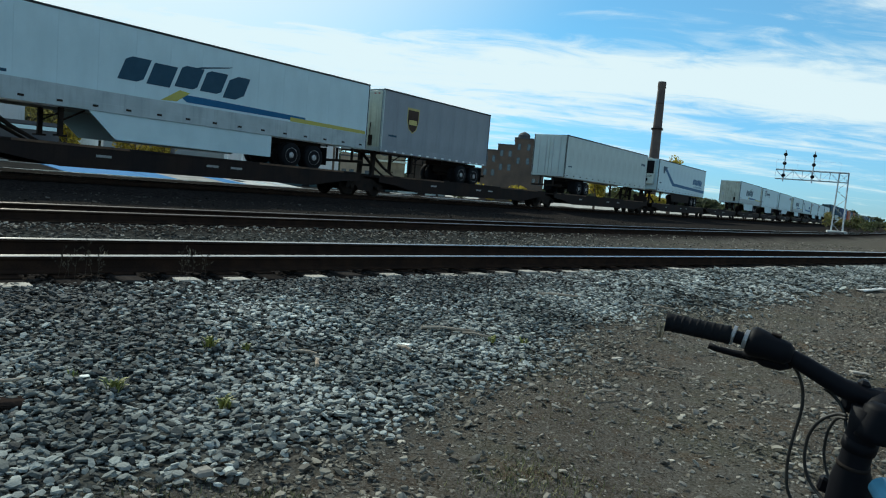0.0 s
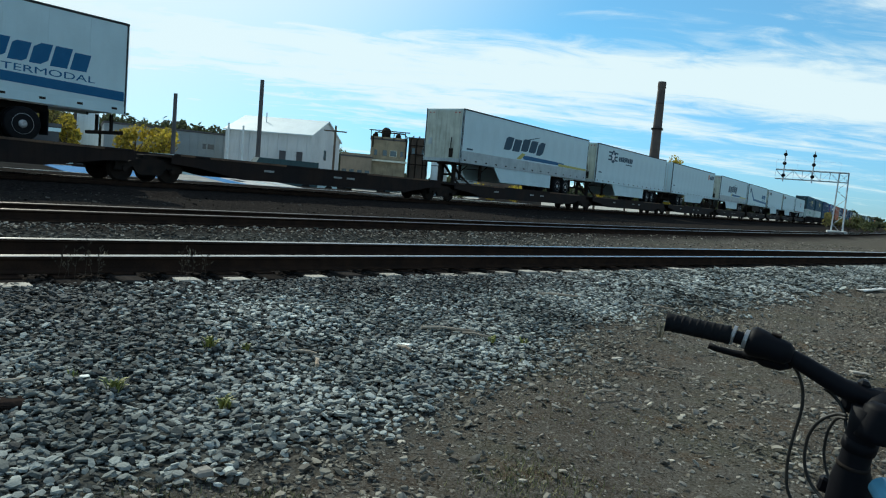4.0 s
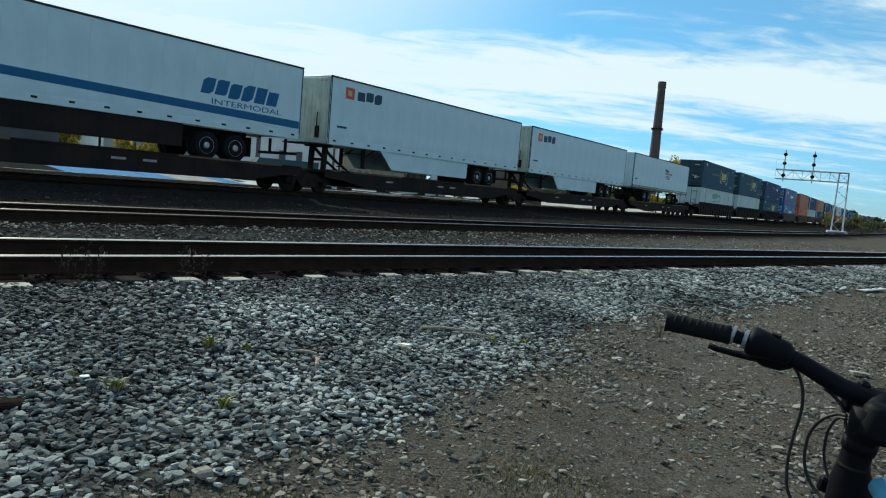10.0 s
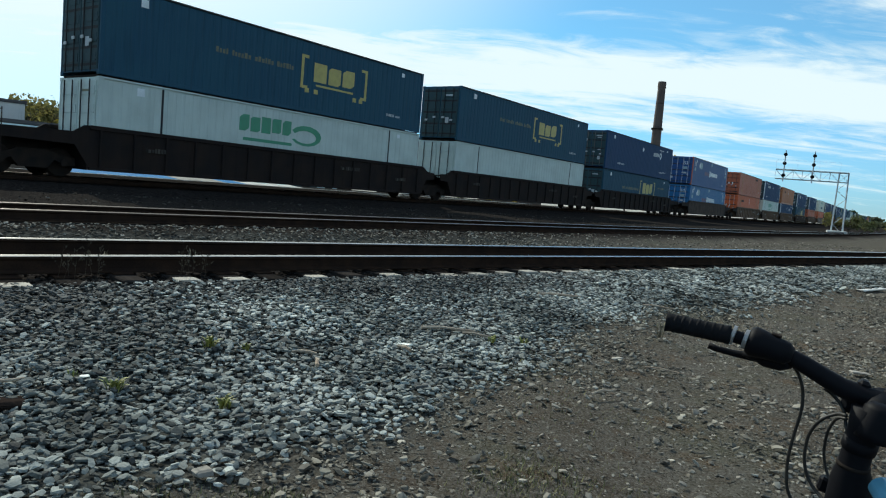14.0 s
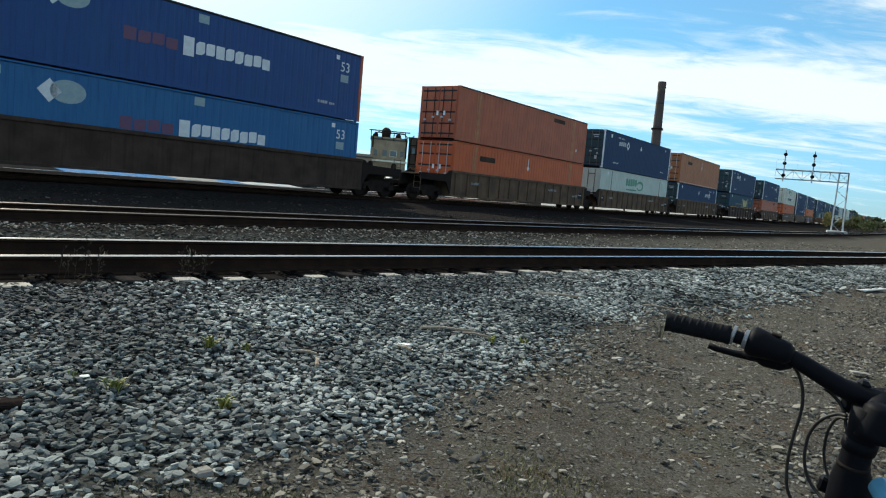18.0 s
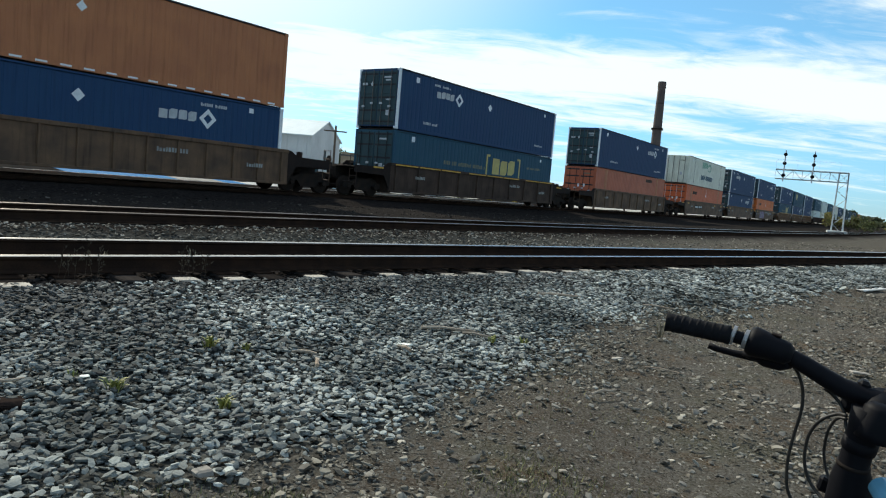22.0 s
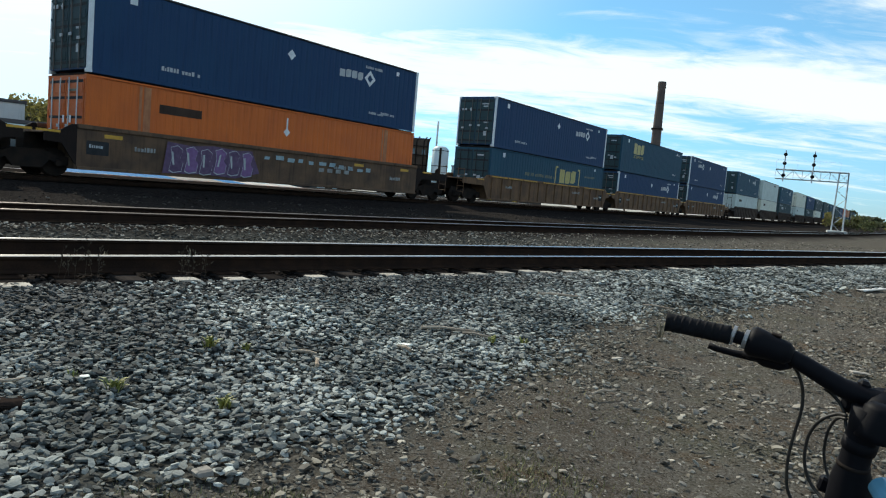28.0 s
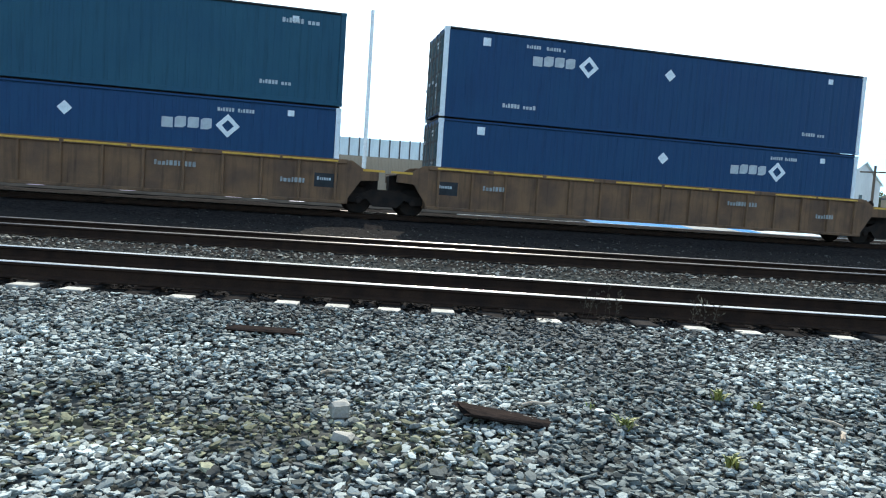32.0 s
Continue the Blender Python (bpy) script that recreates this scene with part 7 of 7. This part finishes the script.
def weed(x, y, h, n, material, label, seed, name="weed"):
    rng = random.Random(seed)
    bm = bmesh.new()
    for _ in range(n):
        a, lean = rng.uniform(0, 6.28), rng.uniform(0.2, 0.9)
        L = h * rng.uniform(0.5, 1.0)
        w = L * (0.11 if material is M_WEED else 0.03)
        dx, dy = math.cos(a), math.sin(a)
        p0 = Vector((rng.uniform(-0.03, 0.03), rng.uniform(-0.03, 0.03), 0))
        p1 = p0 + Vector((dx * L * lean * 0.5, dy * L * lean * 0.5, L * 0.6))
        p2 = p0 + Vector((dx * L * lean, dy * L * lean, L * (0.9 - 0.3 * lean)))
        sd = Vector((-dy, dx, 0)) * w
        v = [bm.verts.new(p) for p in (p0 - sd * 0.4, p0 + sd * 0.4, p1 + sd, p1 - sd, p2)]
        bm.faces.new(v[:4]), bm.faces.new((v[3], v[2], v[4]))
    ob = part(name, bm, material)
    ob.matrix_basis = pose(x, y, on_ground(x, y, 0.02))
    tagged(ob, label, "weed", group="weeds in the ballast", kind="stuff")


stick(0.16, 6.28, 4, 0.50, 0.016, "bleached dry stick on the ballast")
stick(0.42, 6.20, -18, 0.28, 0.011, "bleached dry stick on the ballast")
stick(-0.93, 5.16, 168, 0.19, 0.013, "short pale broken stick")
stick(-0.20, 5.50, 130, 0.16, 0.015, "short pale broken stick")
stick(-0.80, 4.98, 100, 0.20, 0.016, "short pale broken stick")
stick(1.55, 8.55, 8, 0.55, 0.018, "dark dry branch on the ballast")
stick(2.9, 8.9, -20, 0.4, 0.014, "bleached dry stick on the ballast")
stick(-2.3, 3.75, 60, 0.22, 0.012, "short pale broken stick")
stick(1.2, 4.6, 35, 0.26, 0.008, "dark thin twig on the dirt")
for i, (x, y, h, n) in enumerate(((-1.77, 3.92, 0.12, 26), (-1.57, 4.93, 0.12, 18), (-1.13, 3.88, 0.11, 22), (-1.32, 5.0, 0.09, 14), (-2.05, 4.0, 0.06, 8), (-2.55, 3.36, 0.07, 8), (0.86, 6.3, 0.08, 12), (0.55, 6.1, 0.10, 12), (3.0, 7.9, 0.14, 14), (-2.9, 4.3, 0.07, 9))):
    weed(x, y, h, n, M_WEED, "small yellow-green weed in the ballast", 40 + i)
for i, (x, y, h, n) in enumerate(((-0.54, 2.66, 0.10, 16), (2.32, 6.97, 0.22, 22), (-3.59, 7.54, 0.26, 7), (-2.91, 8.32, 0.26, 8), (-0.2, 2.75, 0.08, 12), (-0.75, 2.75, 0.07, 10), (0.7, 3.4, 0.07, 10), (-2.2, 2.6, 0.07, 12), (1.5, 5.4, 0.06, 10), (4.4, 9.6, 0.12, 16), (6.3, 11.6, 0.12, 16))):
    weed(x, y, h, n, M_STRAW, "tuft of dry straw-coloured grass", 60 + i, "dry_grass")


M_DEADWEED = mat("dead_weed_stem", (0.085, 0.065, 0.042), (0.055, 0.042, 0.028), 9, 0.9, island=0.4)


def dry_stalk(x, y, h, n, seed):
    """A dead branching weed: thin leaning stems with small seed heads on side twigs."""
    rng = random.Random(seed)
    bm = bmesh.new()

    def blade(p, q, w):
        sd = Vector((w, 0, 0))
        bm.faces.new([bm.verts.new(v) for v in (p - sd, p + sd, q + sd * 0.6, q - sd * 0.6)])

    for _ in range(n):
        p = Vector((rng.uniform(-0.08, 0.08), rng.uniform(-0.05, 0.05), 0))
        q = p + Vector((rng.uniform(-0.35, 0.35) * h, rng.uniform(-0.2, 0.2) * h, h * rng.uniform(0.55, 1.0)))
        blade(p, q, 0.0014)
        for _ in range(5):
            a = p.lerp(q, rng.uniform(0.35, 1.0))
            b = a + Vector((rng.uniform(-0.22, 0.22) * h, rng.uniform(-0.1, 0.1) * h, rng.uniform(0.0, 0.22) * h))
            blade(a, b, 0.001)
            for _ in range(2):
                c = a.lerp(b, rng.uniform(0.4, 1.0))
                blade(c - Vector((0, 0, 0.006)), c + Vector((rng.uniform(-0.01, 0.01), 0, 0.010)), 0.006)
    ob = part("dry_weed", bm, M_DEADWEED)
    ob.matrix_basis = pose(x, y, on_ground(x, y, 0.01))
    tagged(ob, "dead branching weed with brown seed heads beside the rail", "weed", group="weeds in the ballast", kind="stuff")


for i, (x, y, h, n) in enumerate(((-3.48, 6.54, 0.42, 4), (-3.29, 6.70, 0.38, 4), (-2.65, 7.27, 0.34, 4), (-2.51, 7.38, 0.36, 3))):
    dry_stalk(x, y, h, n, 90 + i)

M_OLDTIE = mat("broken_tie_wood", (0.030, 0.022, 0.019), (0.016, 0.013, 0.012), 9, 0.95, bump=0.8, bscale=40, stretch=(1, 6, 6), spec=0.0)


def chip(x, y, ang, a, b, c, material, name, label, cat):
    rng = random.Random(int(x * 100))
    bm = box(-a, a, -b, b, 0, c, min(a, b, c) * 0.35)
    for v in bm.verts:
        v.co += Vector((rng.uniform(-0.2, 0.2) * a, rng.uniform(-0.3, 0.3) * b, rng.uniform(-0.1, 0.1) * c))
    ob = part(name, bm, material)
    ob.matrix_basis = pose(x, y, on_ground(x, y, 0.02), rng.uniform(-8, 8), rng.uniform(-8, 8), ang)
    tagged(ob, label, cat, group="litter beside the track")


chip(-0.21, 5.71, -35, 0.075, 0.018, 0.016, M_GREYW, "paper_scrap", "folded scrap of white paper on the ballast", "litter")
chip(-2.0, 4.02, 20, 0.026, 0.018, 0.012, M_GREYW, "foil_scrap", "crumpled bright foil scrap on the ballast", "litter")
chip(1.59, 5.81, 15, 0.045, 0.025, 0.02, M_TIEEND, "pale_stone", "pale flat stone lying on the dirt", "stone")
chip(3.83, 6.1, -10, 0.07, 0.04, 0.02, M_TIEEND, "pale_stone", "pale flat stone lying on the dirt", "stone")
chip(-0.94, 2.96, 40, 0.038, 0.032, 0.035, M_TIEEND, "pale_stone", "pale rounded stone on the ballast", "stone")
chip(-2.7, 2.48, 20, 0.06, 0.04, 0.045, M_TIEEND, "pale_stone", "pale rounded stone on the ballast", "stone")
chip(8.71, 13.82, 35, 0.5, 0.07, 0.035, M_CONC, "board", "pale weathered board lying on the ground", "board")
chip(-2.30, 3.42, 42, 0.29, 0.10, 0.045, M_OLDTIE, "tie_stub", "dark broken stub of an old tie", "wood")

chip(-3.04, 2.76, 60, 0.055, 0.04, 0.10, M_TIEEND, "pale_stone", "pale upright block of stone in the ballast", "stone")
chip(-4.85, 3.48, 44, 0.30, 0.07, 0.03, M_OLDTIE, "tie_stub", "dark splinter of an old tie", "wood")
stick(-3.69, 3.24, 70, 0.16, 0.012, "short pale broken stick")
stick(1.95, 5.55, -28, 0.42, 0.006, "dark thin twig on the dirt")


def stubble():
    """Short dry blades in patches at the edge of the dirt."""
    g = np.random.default_rng(21)
    vs, fs = [], []
    for cx, cy, sx, sy, n in ((-0.62, 2.86, 0.10, 0.05, 260), (-0.95, 2.72, 0.16, 0.06, 260), (0.50, 3.22, 0.16, 0.16, 700), (0.72, 5.55, 0.22, 0.40, 800), (2.6, 9.2, 0.5, 0.7, 900), (0.78, 3.18, 0.22, 0.14, 300),
                              (0.9, 4.3, 0.4, 0.3, 300), (3.4, 8.2, 0.6, 0.5, 500), (-2.24, 2.84, 0.09, 0.05, 260), (-2.5, 2.9, 0.35, 0.15, 160), (-3.6, 2.3, 0.5, 0.2, 300)):
        x, y = cx + g.normal(0, sx, n), cy + g.normal(0, sy, n)
        z = height(x, y) - 0.004
        a, h = g.uniform(0, 2 * np.pi, n), g.uniform(0.010, 0.042, n)
        lean, w = g.uniform(0.2, 1.0, n), g.uniform(0.002, 0.0045, n)
        k = len(vs)
        p = np.stack([x, y, z], 1)
        side = np.stack([-np.sin(a) * w, np.cos(a) * w, 0 * a], 1)
        tip = p + np.stack([np.cos(a) * h * lean, np.sin(a) * h * lean, h], 1)
        vs += list(np.stack([p - side, p + side, tip], 1).reshape(-1, 3))
        fs += [(k + 3 * i, k + 3 * i + 1, k + 3 * i + 2) for i in range(n)]
    tagged(sheet("dry_grass", vs, fs, M_STUBBLE), "short dry olive grass in patches on the dirt", "grass", kind="stuff")


M_STUBBLE = mat("olive_stubble", (0.17, 0.155, 0.07), (0.11, 0.11, 0.045), 3, 0.85, island=0.5)
stubble()


# ---------- the bicycle ----------
M_FRAME = mat("pale_blue_frame_paint", (0.10, 0.30, 0.46), (0.09, 0.27, 0.43), 6, 0.3, spec=0.6)

M_CABLE = mat("dusty_cable_housing", (0.030, 0.026, 0.021), (0.020, 0.018, 0.016), 9, 0.5, spec=0.4)


def smooth_line(pts, n=5):
    """A rounded line through the given points."""
    P = [Vector(p) for p in pts]
    P = [P[0] * 2 - P[1]] + P + [P[-1] * 2 - P[-2]]
    out = []
    for a, b, c, d in zip(P, P[1:], P[2:], P[3:]):
        for k in range(n):
            t = k / n
            out.append(tuple(0.5 * (2 * b + (c - a) * t + (2 * a - 5 * b + 4 * c - d) * t * t + (3 * b - a - 3 * c + d) * t ** 3)))
    return out + [tuple(P[-2])]


def bicycle():
    """Stands leaning a little to its right; only one half of the bar and the head come into view."""
    root = new("bicycle")
    root.matrix_basis = pose(0.492, 1.151, -0.002, 12, 0, 62)
    tagged(root, "black-barred bicycle with pale blue frame leaning on the dirt", "bicycle")
    half = [(-0.05, 0.328, 1.1214), (-0.035, 0.229, 1.134), (-0.024, 0.185, 1.1345), (-0.014, 0.144, 1.1318), (-0.008, 0.1145, 1.125), (-0.004, 0.085, 1.1172), (0, 0.056, 1.110), (0, 0.024, 1.1095), (0, 0, 1.111)]
    rad = [0.0105, 0.0105, 0.0115, 0.0125, 0.0140, 0.0145, 0.0155, 0.0165, 0.0165]
    bars = part("handlebar", tube(half + [(x, -y, z) for x, y, z in half[-2::-1]], rad + rad[-2::-1], 16), M_BLACK, root, smooth=True)
    for s in (-1, 1):
        g = part("grip", tube([(-0.0355, 0.232 * s, 1.1337), (-0.037, 0.240 * s, 1.1325), (-0.049, 0.324 * s, 1.1215), (-0.0502, 0.331 * s, 1.1205)], [0.0158, 0.0146, 0.0146, 0.0165], 20), M_RUBBER, bars, "ribbed black rubber grip", smooth=True)
        for k in range(7):
            y = 0.247 + k * 0.0115
            part("grip_rib", lathe([(0.0146, -0.003), (0.0154, 0.0), (0.0146, 0.003)], 20, "y", (-0.036 - (y - 0.236) * 0.149, y * s, 1.1332 - (y - 0.236) * 0.133)), M_RUBBER, g, smooth=True)
        for y, w in ((0.2275, 0.003), (0.2085, 0.0035)):
            part("clamp_ring", lathe([(0.0125, -w), (0.0162, -w * 0.8), (0.0162, w * 0.8), (0.0125, w)], 20, "y", (-0.0345 + (0.23 - y) * 0.2, y * s, 1.1352)), M_RIM, bars, "dull steel clamp ring")
        pod = part("shifter", lathe([(0.011, -0.044), (0.018, -0.036), (0.0205, -0.014), (0.0235, 0.004), (0.0250, 0.016), (0.021, 0.023), (0.013, 0.026)], 20, "y", (-0.025, 0.181 * s, 1.1355)), M_BLACK, bars, smooth=True)
        part("gear_window", box(-0.030, -0.016, 0.168 * s - 0.008, 0.168 * s + 0.008, 1.156, 1.1595, 0.0015), M_STEEL, pod)
        part("thumb_lever", tube([(-0.016, 0.176 * s, 1.118), (-0.004, 0.19 * s, 1.108), (0.002, 0.205 * s, 1.107)], [0.009, 0.007, 0.0055], 8), M_BLACK, pod, smooth=True)
        clamp = part("lever_clamp", tube([(-0.012, 0.138 * s, 1.124), (-0.008, 0.150 * s, 1.117), (-0.002, 0.172 * s, 1.112), (0.002, 0.186 * s, 1.111)], [0.013, 0.0155, 0.0145, 0.010], 12), M_BLACK, bars, smooth=True)
        lv = part("brake_lever", tube([(0.0, 0.160 * s, 1.110), (0.008, 0.179 * s, 1.107), (0.012, 0.220 * s, 1.0985), (0.011, 0.246 * s, 1.0958), (0.010, 0.260 * s, 1.0968)], [0.010, 0.0080, 0.0056, 0.0050, 0.0058], 12), M_BLACK, bars, smooth=True)
        part("lever_bolt", lathe([(0.003, 1.098), (0.005, 1.100), (0.005, 1.116), (0.003, 1.118)], 8, "z", (0.006, 0.166 * s, 0)), M_STEEL, lv)
        part("cable_adjuster", tube([(-0.010, 0.139 * s, 1.128), (-0.004, 0.1355 * s, 1.1185), (0.0, 0.131 * s, 1.114)], [0.0052, 0.0058, 0.0040], 10), M_ALU, clamp, "bright barrel adjuster")
    stem = part("stem", tube([(0.012, 0, 1.104), (-0.012, 0, 1.098), (-0.045, 0, 1.084)], [0.029, 0.024, 0.026], 16), M_BLACK, root, smooth=True)
    part("face_plate", box(0.002, 0.026, -0.034, 0.050, 1.074, 1.123, 0.008), M_BLACK, stem)
    for y in (-0.022, 0.03):
        part("stem_bolt", lathe([(0.002, 0.0), (0.005, 0.001), (0.005, -0.006)], 8, "x", (0.028, y, 1.112)), M_STEEL, stem)
    for y in (0.030, -0.004):
        part("clamp_lug", box(-0.006, 0.020, y - 0.009, y + 0.009, 1.116, 1.133, 0.005), M_BLACK, stem)
    part("top_cap", lathe([(0.004, 1.116), (0.018, 1.114), (0.024, 1.106), (0.024, 1.07), (0.025, 1.06)], 18, "z", (-0.040, 0.002, 0)), M_BLACK, stem, smooth=True)
    head = part("head_tube", tube([(-0.03, 0.014, 1.0992), (-0.03, 0.0118, 1.0713), (-0.024, 0.0095, 1.0409), (-0.02, 0.0069, 1.0098), (-0.016, 0.0015, 0.985), (-0.01, -0.0077, 0.9584), (-0.008, -0.02, 0.86)], [0.026, 0.0235, 0.0215, 0.0215, 0.029, 0.034, 0.034], 20), M_BLACK, root, smooth=True)
    part("head_cup", tube([(-0.0255, 0.0098, 1.052), (-0.0225, 0.009, 1.034)], 0.0245, 20), M_BLACK, head, smooth=True)
    part("head_ring", tube([(-0.0198, 0.0067, 1.010), (-0.0192, 0.0060, 1.004)], 0.0236, 20), M_STEEL, head, smooth=True)
    part("cable_clip", box(0.030, 0.052, -0.012, 0.034, 0.93, 0.955, 0.004), M_BLACK, head)
    part("crown", box(-0.03, 0.04, -0.085, 0.055, 0.79, 0.86, 0.014), M_BLACK, root)
    for s in (-1, 1):
        part("fork_leg", tube([(0.035, 0.06 * s, 0.83), (0.06, 0.06 * s, 0.62), (0.13, 0.056 * s, 0.345)], [0.019, 0.021, 0.015], 12), M_BLACK, root, smooth=True)
    part("top_tube", tube([(-0.066, 0, 1.004), (-0.14, 0, 0.985), (-0.52, 0, 0.88)], [0.017, 0.019, 0.018], 14), M_FRAME, root, smooth=True)
    part("down_tube", tube([(-0.005, 0, 0.90), (-0.47, 0, 0.30)], 0.024, 14), M_FRAME, root, smooth=True)
    part("seat_tube", tube([(-0.54, 0, 0.90), (-0.47, 0, 0.30)], 0.017, 12), M_FRAME, root, smooth=True)
    for s in (-1, 1):
        part("chain_stay", tube([(-0.47, 0.03 * s, 0.30), (-0.90, 0.06 * s, 0.345)], 0.010, 8), M_FRAME, root)
        part("seat_stay", tube([(-0.53, 0.02 * s, 0.82), (-0.90, 0.06 * s, 0.345)], 0.008, 8), M_FRAME, root)
    part("saddle", prism([(-0.69, 0.95), (-0.42, 0.95), (-0.42, 0.97), (-0.69, 0.985)], -0.06, 0.06, "y"), M_BLACK, root)
    part("seat_post", tube([(-0.54, 0, 0.88), (-0.55, 0, 0.955)], 0.014, 10), M_ALU, root)
    for cx in (0.13, -0.90):
        wh = part("tyre", lathe([(0.298, -0.014)] + [(0.322 + 0.023 * math.cos(math.pi * (k / 8 - 0.5)), 0.023 * math.sin(math.pi * (k / 8 - 0.5))) for k in range(9)] + [(0.298, 0.014)], 40, "y", (cx, 0, 0.345)), M_RUBBER, root, smooth=True)
        part("rim", lathe([(0.284, -0.011), (0.304, -0.013), (0.304, 0.013), (0.284, 0.011)], 40, "y", (cx, 0, 0.345)), M_ALU, wh)
        for k in range(28):
            a = 2 * math.pi * k / 28
            part("spoke", tube([(cx + 0.02 * math.cos(a + 0.8), 0.03 * (-1) ** k, 0.345 + 0.02 * math.sin(a + 0.8)), (cx + 0.285 * math.cos(a), 0, 0.345 + 0.285 * math.sin(a))], 0.0011, 4), M_ALU, wh)
        part("hub", lathe([(0.008, -0.055), (0.024, -0.04), (0.018, 0), (0.024, 0.04), (0.008, 0.055)], 12, "y", (cx, 0, 0.345)), M_ALU, wh)
    part("crankset", lathe([(0.02, -0.05), (0.085, -0.046), (0.085, -0.042), (0.02, -0.03)], 24, "y", (-0.47, 0, 0.30)), M_STEEL, root)
    part("stand", tube([(-0.52, -0.03, 0.30), (-0.56, -0.16, 0.04)], 0.009, 8), M_ALU, root)
    # the front end is steered a little away from the line of the frame
    for ob in root.children:
        if ob.name.split(".")[0] in ("top_tube", "down_tube", "seat_tube", "chain_stay", "seat_stay", "saddle", "seat_post", "crankset", "stand") or ob is wh:
            ob.matrix_basis = pose(0, 0, 0, 0, 0, 26)
    # cables loop ahead of the head and down to the frame
    for name, pts, r in (("brake_cable", [(-0.005, 0.1344, 1.119), (0.005, 0.1203, 1.1071), (0.012, 0.1057, 1.0838), (0.018, 0.0958, 1.0502), (0.024, 0.0919, 1.0009), (0.028, 0.0869, 0.9602), (0.03, 0.0764, 0.9224), (0.03, 0.0637, 0.9018), (0.03, 0.0403, 0.8831)], 0.0028),
                         ("gear_cable", [(-0.01, 0.0377, 1.0736), (0.01, 0.0487, 1.0655), (0.02, 0.0653, 1.0437), (0.028, 0.072, 1.0103), (0.03, 0.0651, 0.9715), (0.03, 0.0489, 0.942), (0.02, 0.0276, 0.9278), (0.0, 0.006, 0.9228)], 0.0027),
                         ("gear_cable", [(-0.01, 0.0361, 1.0689), (0.005, 0.0469, 1.0597), (0.015, 0.0503, 1.0312), (0.02, 0.0431, 0.9941), (0.015, 0.0284, 0.9664), (0.0, 0.0136, 0.9553)], 0.0024),
                         ("brake_cable", [(0.002, 0.0788, 1.099), (0.012, 0.0613, 1.091), (0.008, 0.0437, 1.0778), (0.0, 0.0331, 1.0574), (-0.01, 0.023, 1.0377)], 0.0027)):
        part(name, tube(smooth_line(pts), r, 8), M_CABLE, root, smooth=True)


bicycle()


# ---------- movement: the whole train rolls past at one speed ----------
def motions():
    for ob, s, z in RIDERS:
        walk(ob, [(t, MAIN.place(q_at(s, t), z)) for t in (0, 4, 8, 12, 16, 20, 24, 28, 28.7, 29.3, 30, 31, 32)])


motions()
